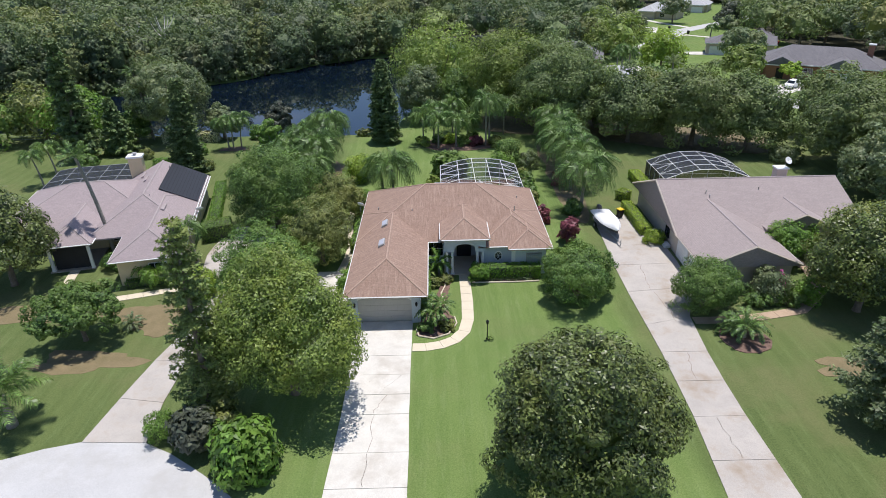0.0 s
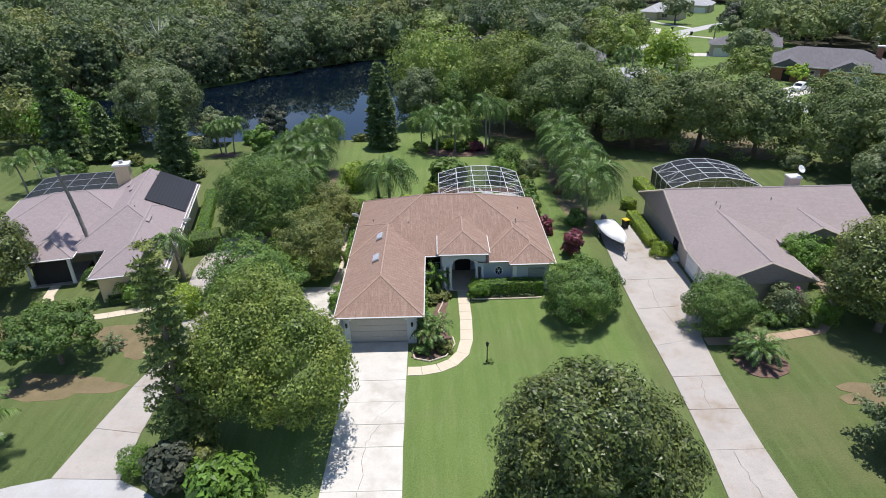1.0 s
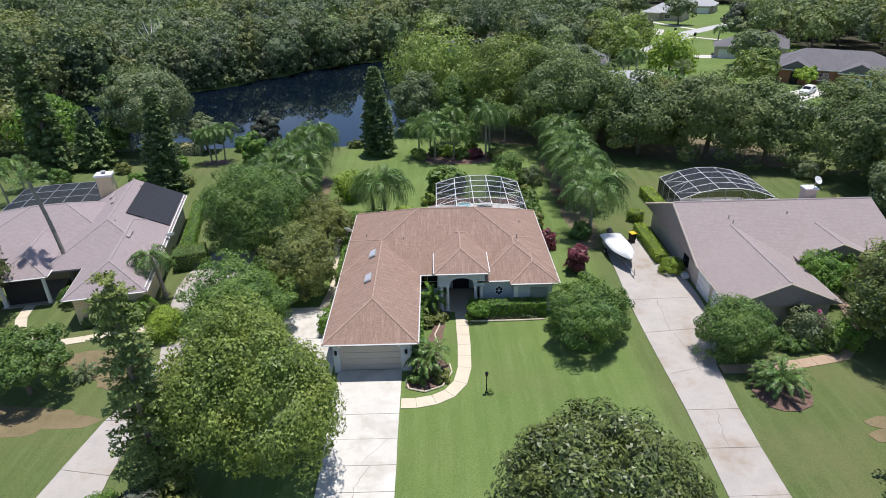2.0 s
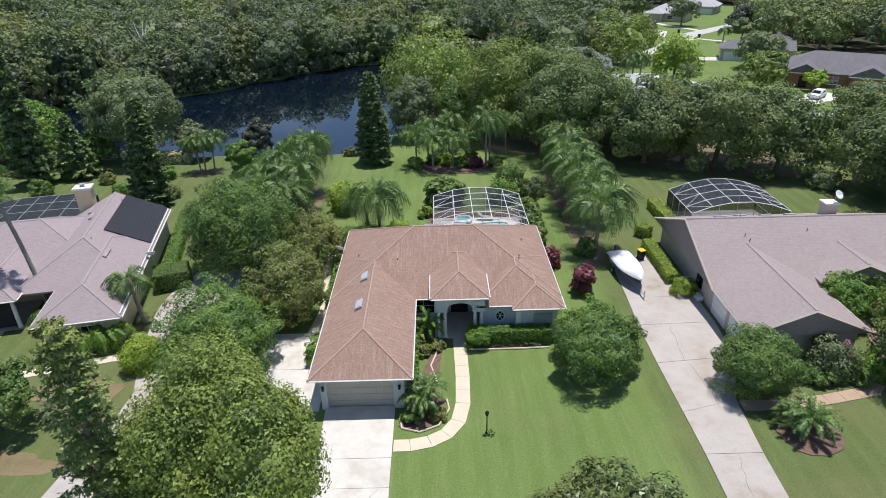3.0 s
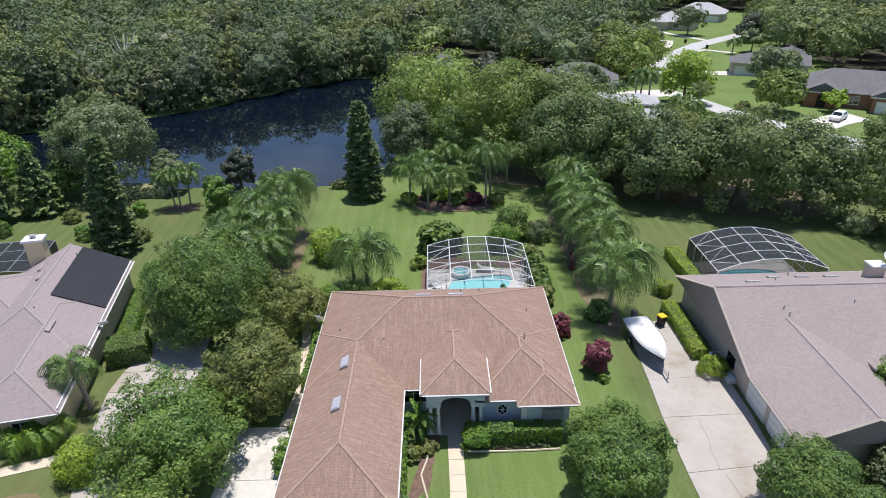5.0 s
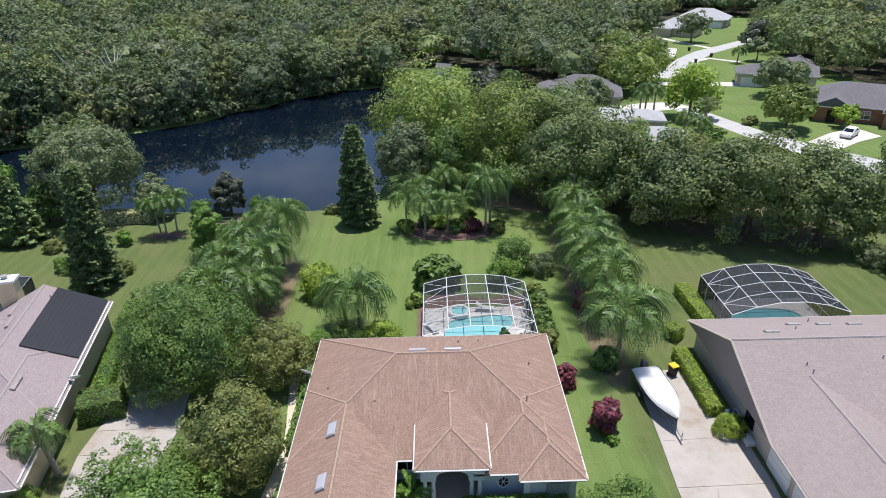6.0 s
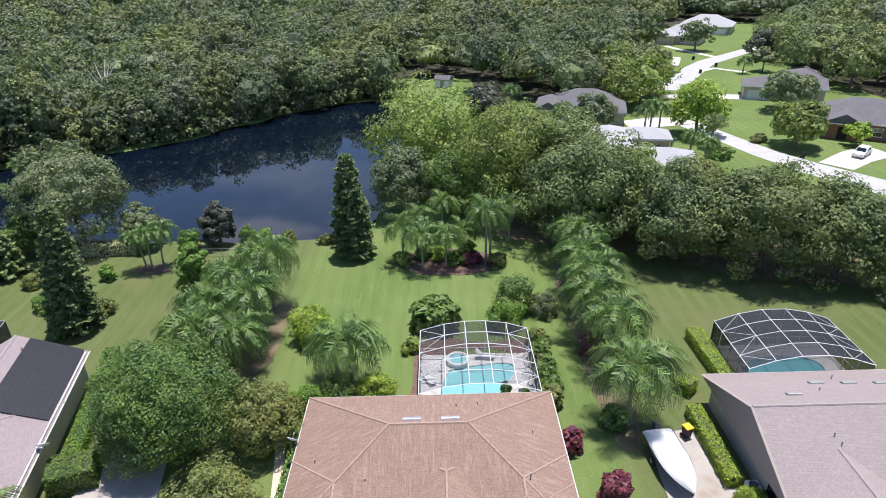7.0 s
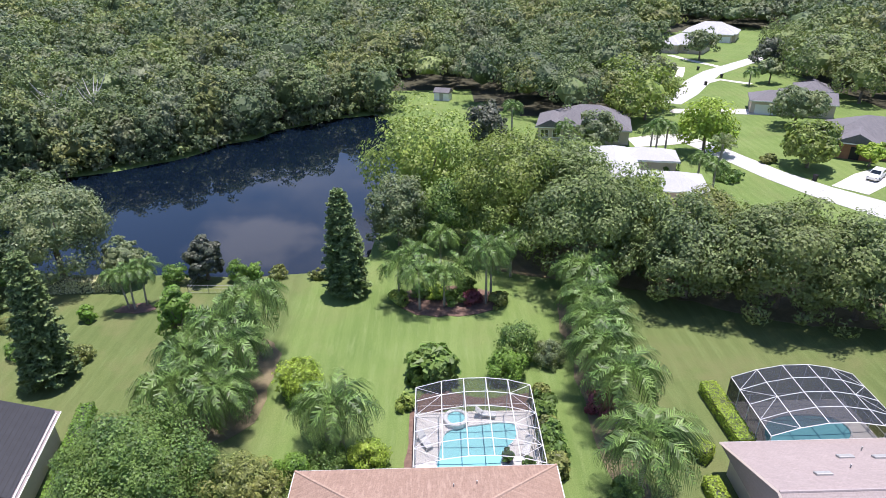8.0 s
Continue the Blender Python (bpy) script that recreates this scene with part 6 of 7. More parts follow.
shrub(-18.9, 31.7, 1.9, 1.05, LEAF_BRIGHT, "round clipped shrub beside a driveway", 0.12)
shrub(-16.1, 30.4, 3.4, 1.35, LEAF_DARK, "dark blackish-leaved shrub beside a driveway", 0.22, 40, 45, long=2.2)
shrub(-14.9, 31.6, 3.0, 1.2, LEAF_OLIVE, "feathery yellow-green young shrub", 0.16, long=2.2)
shrub(-12.2, 28.4, 3.8, 1.85, LEAF_BRIGHT, "large-leaved bright green shrub at the street corner", 0.24, 60, 60, long=2.0)
shrub(-22.4, 50.3, 2.6, 1.4, LEAF_LIME, "clipped lime green ball shrub", 0.13, 90, 100, lobes=0.04)
shrub(14.2, 59.9, 3.0, 0.95, LEAF_PURPLE, "upright dark red cordyline shrub on the lawn", 0.24, 40, 36, long=2.6)
shrub(14.5, 58.6, 0.7, 0.5, LEAF_BRIGHT, "small green plant below a red shrub", 0.14, 14, 30)
shrub(10.2, 84.8, 4.6, 1.8, LEAF_DEEP, "leafy shrub behind the pool enclosure", 0.2, 50, 60)
shrub(8.9, 82.0, 2.8, 1.7, LEAF_BRIGHT, "bright leafy shrub behind the pool enclosure", 0.2, 50, 55)
shrub(13.3, 84.2, 2.5, 1.4, LEAF_GREY, "grey-green shrub on the lawn", 0.18)
shrub(1.9, 82.4, 3.2, 2.2, LEAF_DEEP, "clump of large-leaved bird of paradise", 0.42, 50, 30, long=2.6)
for i in range(7):
    shrub(11.5 + 0.2 * (i % 2), 70.2 + i * 1.35, 2.0 + 0.3 * (i % 3), 0.85, LEAF_DEEP if i % 3 else LEAF_OLIVE, "strappy green shrub along the pool enclosure", 0.26, 26, 34, group="enclosure shrubs", long=3.0)
shrub(-0.6, 78.3, 1.2, 0.8, LEAF_PALE, "pale strappy plant beside the pool enclosure", 0.26, 20, 30, long=3.0)
shrub(-10.3, 80.6, 3.5, 1.9, LEAF_LIME, "bright yellow-green shrub on the back lawn", 0.22, 60, 60)
shrub(-3.3, 71.4, 2.8, 1.4, LEAF_LIME, "bright green shrub behind the house", 0.18)
shrub(-6.6, 71.2, 2.4, 1.6, LEAF_DEEP, "dark green shrub behind the house", 0.18)
shrub(-8.9, 70.2, 2.6, 1.2, LEAF_BRIGHT, "green shrub at the house corner", 0.18)
shrub(12.2, 65.0, 2.4, 0.8, LEAF_PURPLE, "dark red shrub at the house corner", 0.2, 30, 36, long=2.4)
shrub(16.2, 67.6, 1.6, 1.1, LEAF_DEEP, "low fern under a palm", 0.26, 30, 34, long=3.0)
shrub(16.8, 77.2, 2.0, 1.2, LEAF_PURPLE, "dark red shrub under palms", 0.22, 30, 36, long=2.4)
shrub(30.0, 47.6, 3.0, 1.5, LEAF_GREY, "bougainvillea shrub in an arch", 0.17, 50, 60)
shrub(30.7, 47.3, 2.9, 0.5, LEAF_BLOOM, "magenta bougainvillea blooms in an arch", 0.14, 12, 22, z=0.3)
shrub(31.2, 46.2, 1.5, 1.6, LEAF_DEEP, "low green shrub under an arch", 0.15, ry=0.9)
shrub(28.6, 46.3, 1.2, 1.5, LEAF_DEEP, "low green shrub under an arch", 0.15, ry=0.8)
shrub(33.2, 47.0, 2.2, 1.4, LEAF_BRIGHT, "green shrub at a house corner", 0.16)
shrub(23.3, 59.2, 1.5, 1.15, LEAF_LIME, "clipped round lime green shrub beside a driveway", 0.1, 50, 90, lobes=0.05)
hedge(22.9, 68.6, 23.0, 60.9, 1.1, 1.1, LEAF_LIME, "clipped lime green hedge along a tan wall", 0.1, 150)
hedge(22.9, 71.0, 24.0, 72.0, 1.4, 1.3, LEAF_LIME, "clipped lime green hedge at a house corner", 0.1, 120)
hedge(27.3, 72.0, 27.0, 79.4, 1.4, 1.2, LEAF_LIME, "clipped lime green hedge beside a pool enclosure", 0.1, 120)
hedge(-26.0, 64.9, -29.2, 78.6, 1.2, 1.1, LEAF_BRIGHT, "clipped low hedge along a house wall", 0.11, 110)
hedge(-26.4, 62.6, -23.4, 63.6, 2.4, 1.9, LEAF_DEEP, "clipped square hedge beside a driveway", 0.12, 110)
hedge(-30.4, 52.0, -25.6, 52.9, 0.7, 0.7, LEAF_DEEP, "low clipped hedge before a house wall", 0.1, 120)
shrub(-33.2, 56.0, 1.8, 1.2, LEAF_DEEP, "leafy shrub beside a porch", 0.2)
shrub(42.4, 137.6, 2.6, 2.9, LEAF_DEEP, "broad clipped bush beside a silver-roofed house", 0.24, 60, 60)
shrub(50.5, 84.5, 2.4, 2.2, LEAF_GREY, "grey-green shrub on the lawn", 0.22)
shrub(47.8, 72.5, 1.8, 2.0, LEAF_OLIVE, "low olive shrub behind a house", 0.2)
shrub(63.0, 141.5, 1.5, 1.6, LEAF_OLIVE, "low shrub on a far lawn", 0.25)
shrub(52.0, 133.0, 2.0, 2.4, LEAF_DEEP, "leafy shrubs beside a far street", 0.25)
shrub(74.5, 146.5, 1.6, 2.0, LEAF_DEEP, "shrubs before a brick house", 0.25)
for x, y, l in ((-2.1, 96.0, LEAF_PALE), (0.6, 97.4, LEAF_DEEP), (2.4, 97.0, LEAF_LIME), (4.4, 95.8, LEAF_DEEP), (6.4, 95.6, LEAF_PURPLE), (6.0, 98.0, LEAF_DEEP), (9.4, 95.2, LEAF_OLIVE)):
    shrub(x, y, 1.6, 1.1, l, "leafy shrub under island palms", 0.24, 24, 34, group="island shrubs", long=2.4)
for x, y in ((-1.6, 48.6), (-0.6, 51.0), (0.6, 51.6), (-1.2, 43.3), (0.6, 43.6)):
    shrub(x, y, 0.9, 0.65, LEAF_OLIVE if x > -1 else LEAF_DEEP, "low green plant in the entrance bed", 0.16, 20, 36, group="bed plants", long=2.2)
for i in range(8):
    shrub(4.6 + i * 0.62, 51.72, 0.4, 0.35, LEAF_GREY, "small bedding plant below the front hedge", 0.09, 10, 22, group="bedding plants")


# ---- woods ----
def woods():
    """The far woodland: domed crowns of many leaf tufts with gaps between them."""
    rng = np.random.default_rng(77)
    keep_out = [
        POND,
        [(-4, 95), (14, 120), (14, 150), (24, 140), (24, 175), (12, 178), (10, 204), (-6, 206), (-9, 190), (-3, 160)],
        [(24, 60), (16, 110), (22, 140), (21, 170), (40, 170), (47, 166), (58, 184), (64, 203), (66, 232), (78, 262), (84, 290), (120, 312), (142, 312), (140, 282), (124, 248), (108, 222), (99, 200), (106, 184), (103, 160), (110, 140), (96, 110), (80, 60)],
        [(-77, 447), (-50, 392), (-14, 342), (-2, 332), (-5, 400), (-14, 475), (-60, 485)],
        [(-120, 60), (-120, 106), (20, 106), (20, 60)],
    ]
    spots = []
    y = 104.0
    while y < 560:
        step = 10.5 + max(0.0, y - 160) * 0.014
        half = 22 + 0.76 * y
        for x in np.arange(-half, half, step) + rng.uniform(0, step):
            spots.append((x + rng.uniform(-0.6, 0.6) * step, y + rng.uniform(-0.8, 0.8) * step, step * rng.uniform(0.8, 1.25)))
        y += step * 0.68
    ring = np.array(POND, float)
    for i in range(8, len(ring)):                  # a close row along the far bank
        a, b = ring[i], ring[(i + 1) % len(ring)]
        k = max(1, int(np.linalg.norm(b - a) / 4.2))
        for j in range(k):
            q = a + (b - a) * (j + 0.5) / k
            out = np.array([(b - a)[1], -(b - a)[0]]) / np.linalg.norm(b - a)
            spots += [(*(q + out * (0.4 + rng.normal() * 0.2)), 4.4), (*(q + out * (2.6 + rng.normal() * 0.5)), 6.0), (*(q + out * (6.5 + rng.normal())), 7.5)]
    sp = np.array(spots)
    ok = np.ones(len(sp), bool)
    for i, poly in enumerate(keep_out):
        ok &= ~inside(poly, sp[:, 0], sp[:, 1])
        ok &= to_edge(poly, sp[:, 0], sp[:, 1]) > (0.05 if i == 0 else 2.0)
    sp = sp[ok]
    shore = to_edge(POND, sp[:, 0], sp[:, 1])
    kinds, bodies = ([[] for _ in WOODS] for _ in range(2))
    trunk = Form()
    tall = 1 + 0.14 * np.sin(sp[:, 0] * 0.06 + 1) * np.sin(sp[:, 1] * 0.05)
    for (x, y, step), sd, hh in zip(sp, shore, tall):
        front = sd < 9
        d = math.hypot(x, y - 20)
        h = rng.uniform(8.5, 16.5) * hh * (0.24 if step == 4.4 else 0.8 if sd < 3.5 else 1.0)
        r = step * rng.uniform(0.46, 0.7)
        size = float(np.clip(d * 0.0027, 0.4, 1.0))
        low = -0.95 if front else -0.3
        rz = h * 0.48 if front else min(h * 0.45, r * 1.25)
        zc = h - rz
        which = int(rng.choice(len(WOODS), p=[0.3, 0.25, 0.2, 0.15, 0.1]))
        given = crown_clumps(rng, (r, r, rz), 84 if front else 60, 0.2, low, 0.24)
        bodies[which].append(((x, y, zc), (r * 0.5, r * 0.5, rz * 0.5)))
        per = int(np.clip(r * rz * (34 if front else 24) / (size * size * len(given[0])), 4, 34 if d < 230 else 17))
        kinds[which].append(crown_leaves(rng, (x, y, zc), (r, r, rz), 0, per, size, 0.36, low, 1.35, 0.3, 0.0, given))
        if front:
            trunk.tube([(x, y, -0.7), (x, y, zc)], [0.22, 0.1], 5, False)
    # litter sheet, coloured near-black for the shade in the gaps between crowns
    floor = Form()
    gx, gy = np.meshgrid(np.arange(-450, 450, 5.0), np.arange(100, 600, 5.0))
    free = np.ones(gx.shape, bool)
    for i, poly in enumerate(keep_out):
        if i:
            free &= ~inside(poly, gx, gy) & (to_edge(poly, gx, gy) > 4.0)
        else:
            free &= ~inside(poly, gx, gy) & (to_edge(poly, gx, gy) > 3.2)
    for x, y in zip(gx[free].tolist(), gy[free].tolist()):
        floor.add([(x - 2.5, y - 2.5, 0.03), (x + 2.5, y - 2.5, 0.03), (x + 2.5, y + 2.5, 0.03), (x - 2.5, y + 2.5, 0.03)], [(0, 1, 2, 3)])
    setting("woodland_floor", floor, LITTER_SHADE, "leaf litter on the woodland floor, canopy shade painted in", "ground")
    t = thing("woodland", "dense dark green mixed woodland round the pond", "woods", "", "stuff")
    for leaf, out in zip(WOODS, kinds):
        corners = np.concatenate(out)
        o = new("crowns", quads("crowns", corners, leaf))
        o.parent = t
        tagged(o, kind="stuff")
    for leaf, got in zip(WOODS, bodies):
        o = new("foliage", tri_mesh("foliage", *hearts(rng, [c for c, q in got], [q for c, q in got]), leaf))
        o.parent = t
        tagged(o, kind="stuff")
    tagged(part("trunks", trunk, BARK, t), kind="stuff")


# leaf litter with the canopy's shade put into its colour
LITTER_SHADE = mottled("woodland litter with painted shade", (0.03, 0.032, 0.018), (0.07, 0.065, 0.035), 0.4, 0.97, 5, 0.04)
WOODS = [foliage("woodland leaves, mid", (0.07, 0.125, 0.046), (0.165, 0.24, 0.085), 0.2, 0.6, 0.05, 2.4), foliage("woodland leaves, grey", (0.085, 0.13, 0.07), (0.195, 0.245, 0.13), 0.2, 0.6, 0.05, 2.4),
         foliage("woodland leaves, deep", (0.05, 0.098, 0.042), (0.12, 0.19, 0.076), 0.2, 0.6, 0.05, 2.4), foliage("woodland leaves, olive", (0.1, 0.135, 0.04), (0.21, 0.255, 0.077), 0.2, 0.6, 0.05, 2.4),
         foliage("woodland leaves, light", (0.11, 0.172, 0.054), (0.22, 0.305, 0.097), 0.2, 0.6, 0.05, 2.4)]
woods()


def dead_tree(x, y, h):
    rng = next_rng()
    t = thing("dead_tree", "bleached bare branches of a dead tree among the woods", "tree", "", "", pose(x, y, 0))
    f = Form()
    f.tube([(0, 0, 0), (0.3, 0, h * 0.5), (0, 0.3, h * 0.75)], [0.35, 0.28, 0.16], 7)
    for i in range(9):
        a, s = rng.uniform(0, 6.28), rng.uniform(0.5, 0.75)
        L = rng.uniform(2.5, 4.5)
        f.tube([(0.15, 0.1, h * s), (L * 0.5 * math.cos(a), L * 0.5 * math.sin(a), h * s + L * 0.5), (L * math.cos(a) * 0.8, L * math.sin(a) * 0.8, h * s + L * 1.05)], [0.16, 0.1, 0.04], 5)
    part("branch", f, BARK_DEAD, t)


dead_tree(-67, 161, 13.5)
dead_tree(-76, 163, 13.0)
for x, y, h, r in ((112, 232, 13, 7.5), (110, 216, 12, 7), (102, 197, 12, 6.5), (113, 203, 13, 7.5), (122, 222, 13, 8), (120, 244, 12, 7), (105, 182, 11, 6), (116, 188, 13, 7.5), (50, 172, 11, 6), (55, 181, 10, 5.5), (47, 181, 12, 6.5), (44.5, 166.5, 9, 4.5)):
    tree(x, y, h, r, LEAF_WOOD if x > 60 else LEAF_OAK, "broad dark oak beside a far street", 0.12, 0.45, 60, 40, low=-0.6, group="far oaks")


# ---- pools and their enclosures ----
def holed(outer, inner, z0, z1):
    """A flat slab with an opening."""
    bm = bmesh.new()
    loops = []
    for poly in (outer, inner):
        vs = [bm.verts.new((x, y, z1)) for x, y in poly]
        loops.append([bm.edges.new((vs[i], vs[(i + 1) % len(vs)])) for i in range(len(vs))])
    bmesh.ops.triangle_fill(bm, use_beauty=True, use_dissolve=False, edges=loops[0] + loops[1])
    for f in bm.faces:
        if f.normal.z < 0:
            f.normal_flip()
    f = Form()
    bm.verts.index_update()
    f.add([tuple(v.co) for v in bm.verts], [tuple(v.index for v in p.verts) for p in bm.faces])
    bm.free()
    for poly, s in ((outer, 1), (inner, -1)):
        n = len(poly)
        f.add([(x, y, z0) for x, y in poly] + [(x, y, z1) for x, y in poly], [(i, (i + 1) % n, n + (i + 1) % n, n + i)[::s] for i in range(n)])
    return f


DECK = mottled("pale pool deck", (0.66, 0.63, 0.59), (0.76, 0.73, 0.69), 1.0, 0.85, 24, 0.003)
BRONZE = mottled("grey bronze aluminium", (0.3, 0.31, 0.33), (0.37, 0.38, 0.4), 2, 0.5, 20, 0)


def enclosure(m, cols, rows, label, frame, brace=True, wall_z=0.1, walls="lrb", w=0.055, screen=None):
    """A screened cage: a bowed roof of bars and screen panels on posts. cols: (x, height) across, rows: y lines."""
    t = thing("pool_enclosure", label, "pool enclosure", "", "", m)
    P = lambda i, j: Vector((cols[i][0], rows[j], cols[i][1]))
    for j in range(len(rows)):
        for i in range(len(cols) - 1):
            part("beam", Form().bar(P(i, j), P(i + 1, j), w), frame, t)
    for i in range(len(cols)):
        for j in range(len(rows) - 1):
            part("beam", Form().bar(P(i, j), P(i, j + 1), w), frame, t)
    for i in range(len(cols) - 1):
        for j in range(len(rows) - 1):
            a, b, c, d2 = P(i, j), P(i + 1, j), P(i + 1, j + 1), P(i, j + 1)
            up = Vector((0, 0, 0.012))
            part("screen_panel", Form().add([a, b, c, d2, a + up, b + up, c + up, d2 + up], [(3, 2, 1, 0), (4, 5, 6, 7), (0, 1, 5, 4), (1, 2, 6, 5), (2, 3, 7, 6), (3, 0, 4, 7)]), screen or SCREEN, t)
    if brace:
        for j in range(len(rows) - 1):
            for e, n in ((0, 1), (len(cols) - 1, len(cols) - 2)):
                a, b = (P(e, j), P(n, j + 1)) if j % 2 else (P(n, j), P(e, j + 1))
                part("brace", Form().bar(a, b, w * 0.6), frame, t)

    def wall(pts):
        for p in pts:
            part("post", Form().bar((p.x, p.y, wall_z), p, w), frame, t)
        for p, q in zip(pts, pts[1:]):
            n = (q - p).cross(Vector((0, 0, 1))).normalized() * 0.012
            zz = 1.0
            part("rail", Form().bar((p.x, p.y, zz), (q.x, q.y, zz), w * 0.7), frame, t)
            a, b = Vector((p.x, p.y, wall_z)), Vector((q.x, q.y, wall_z))
            part("screen_panel", Form().add([a, b, q, p, a + n, b + n, q + n, p + n], [(3, 2, 1, 0), (4, 5, 6, 7), (0, 1, 5, 4), (1, 2, 6, 5), (2, 3, 7, 6), (3, 0, 4, 7)]), screen or SCREEN, t)
    last = len(rows) - 1
    if "b" in walls:
        wall([P(i, last) for i in range(len(cols))])
    if "l" in walls:
        wall([P(0, j) for j in range(len(rows))])
    if "r" in walls:
        wall([P(len(cols) - 1, j) for j in range(len(rows))])
    return t


def pool(outer, shape, water, label, deck_label):
    edge = blob(shape, 0, 0.0, 3)
    setting("pool_deck", holed(outer, edge, -0.3, 0.1), DECK, deck_label, "paving")
    t = thing("swimming_pool", label, "pool")
    n = len(edge)
    part("basin", Form().add([(x, y, 0.09) for x, y in edge] + [(x, y, 0.02) for x, y in edge], [(i, n + i, n + (i + 1) % n, (i + 1) % n) for i in range(n)] + [tuple(range(2 * n - 1, n - 1, -1))]), WHITE, t)
    part("water", Form().add([(x, y, 0.045) for x, y in edge], [tuple(range(n))] if sum(edge[i][0] * edge[(i + 1) % n][1] - edge[(i + 1) % n][0] * edge[i][1] for i in range(n)) > 0 else [tuple(range(n))[::-1]]), water, t, "clear turquoise water")
    rim = Form()
    rim.tube([(x, y, 0.11) for x, y in edge + edge[:1]], 0.09, 6)
    part("coping", rim, WHITE, t)
    return t


pool([(0.35, 67.65), (10.5, 67.65), (10.5, 77.35), (0.35, 77.35)], [(2.1, 69.2), (2.1, 71.4), (2.5, 73.6), (3.0, 75.2), (5.4, 75.6), (8.0, 76.0), (9.2, 75.6), (9.0, 73.9), (7.7, 72.6), (7.3, 70.8), (7.2, 69.2)], POOL_WATER, "free-form turquoise swimming pool under a screen enclosure", "pale pool deck round the main pool")
enclosure(None, [(0.5, 3.05), (2.7, 3.68), (4.6, 3.95), (6.5, 3.95), (8.4, 3.68), (10.35, 3.05)], [68.35, 70.1, 71.9, 73.7, 75.45, 77.2], "white-framed screened pool enclosure with bowed roof", ALUMINIUM)
pool([(27.9, 70.0), (38.7, 70.0), (38.7, 77.75), (27.9, 77.75)], [(29.4, 71.4), (29.3, 73.4), (30.6, 75.4), (33.0, 76.0), (36.6, 75.6), (37.2, 73.6), (35.5, 72.2), (33.5, 71.2)], POOL_WATER_N, "turquoise pool under a dark screen enclosure", "grey pool deck behind a tan house")
enclosure(None, [(28.0, 3.0), (30.1, 3.75), (32.2, 4.15), (34.4, 4.15), (36.5, 3.75), (38.6, 3.0)], [70.5, 72.3, 74.1, 75.9, 77.6], "white-framed dark screened enclosure behind a tan house", ALUMINIUM, screen=SCREEN_DARK)
enclosure(LEFT, [(-20.0, 2.9), (-17.9, 3.15), (-15.8, 3.15), (-13.7, 3.15), (-11.6, 3.15), (-9.6, 2.9)], [23.2, 25.6, 28.0, 30.4], "grey-framed dark screened enclosure behind a cream house", BRONZE, False, 0.0, screen=SCREEN_DARK)


def spa():
    t = thing("spa_tub", "round raised white spa beside the pool", "spa", "", "", pose(3.9, 76.2, 0.1))
    part("rim", Form().lathe([(1.05, 0.0), (1.1, 0.4), (1.05, 0.46), (0.8, 0.46), (0.75, 0.4), (0.75, 0.3)], 24), WHITE, t)
    part("water", Form().lathe([(0.74, 0.3), (0.74, 0.34)], 24), POOL_WATER, t)


spa()


def lounger(x, y, turn):
    t = thing("sun_lounger", "white pool lounger with a raised back", "lounger", "pool loungers", "", pose(x, y, 0.1, 0, 0, turn))
    part("seat", Form().box(-0.32, 0.32, -0.9, 0.35, 0.32, 0.4, 0.02), WHITE, t)
    b = part("backrest", Form().box(-0.32, 0.32, 0, 0.75, 0, 0.08, 0.02), WHITE, t)
    b.matrix_basis = pose(0, 0.35, 0.33, 42)
    for sx in (-0.28, 0.28):
        for sy in (-0.8, 0.3):
            part("leg", Form().tube([(sx, sy, 0), (sx, sy, 0.34)], 0.025, 6), WHITE, t)


lounger(1.2, 73.6, 30)
lounger(9.6, 72.6, -20)
lounger(6.5, 76.7, 80)


def planter(x, y, z, label, leaf):
    t = thing("planter", label, "planter", "", "", pose(x, y, z))
    part("pot", Form().lathe([(0.2, 0), (0.33, 0.42), (0.36, 0.45), (0.3, 0.45), (0.28, 0.38)], 14), DARK_METAL, t)
    rng = next_rng()
    leafy("plant", crown_leaves(rng, (0, 0, 0.85), (0.45, 0.45, 0.5), 16, 30, 0.14, 0.35, -0.7, 2.2), leaf, t)


planter(7.9, 71.4, 0.1, "dark pot with a leafy plant beside the pool", LEAF_DEEP)
planter(9.4, 70.4, 0.1, "dark pot with a leafy plant beside the pool", LEAF_DEEP)
planter(-0.3, 69.6, 0.0, "round pot with a low plant at the house corner", LEAF_PALE)


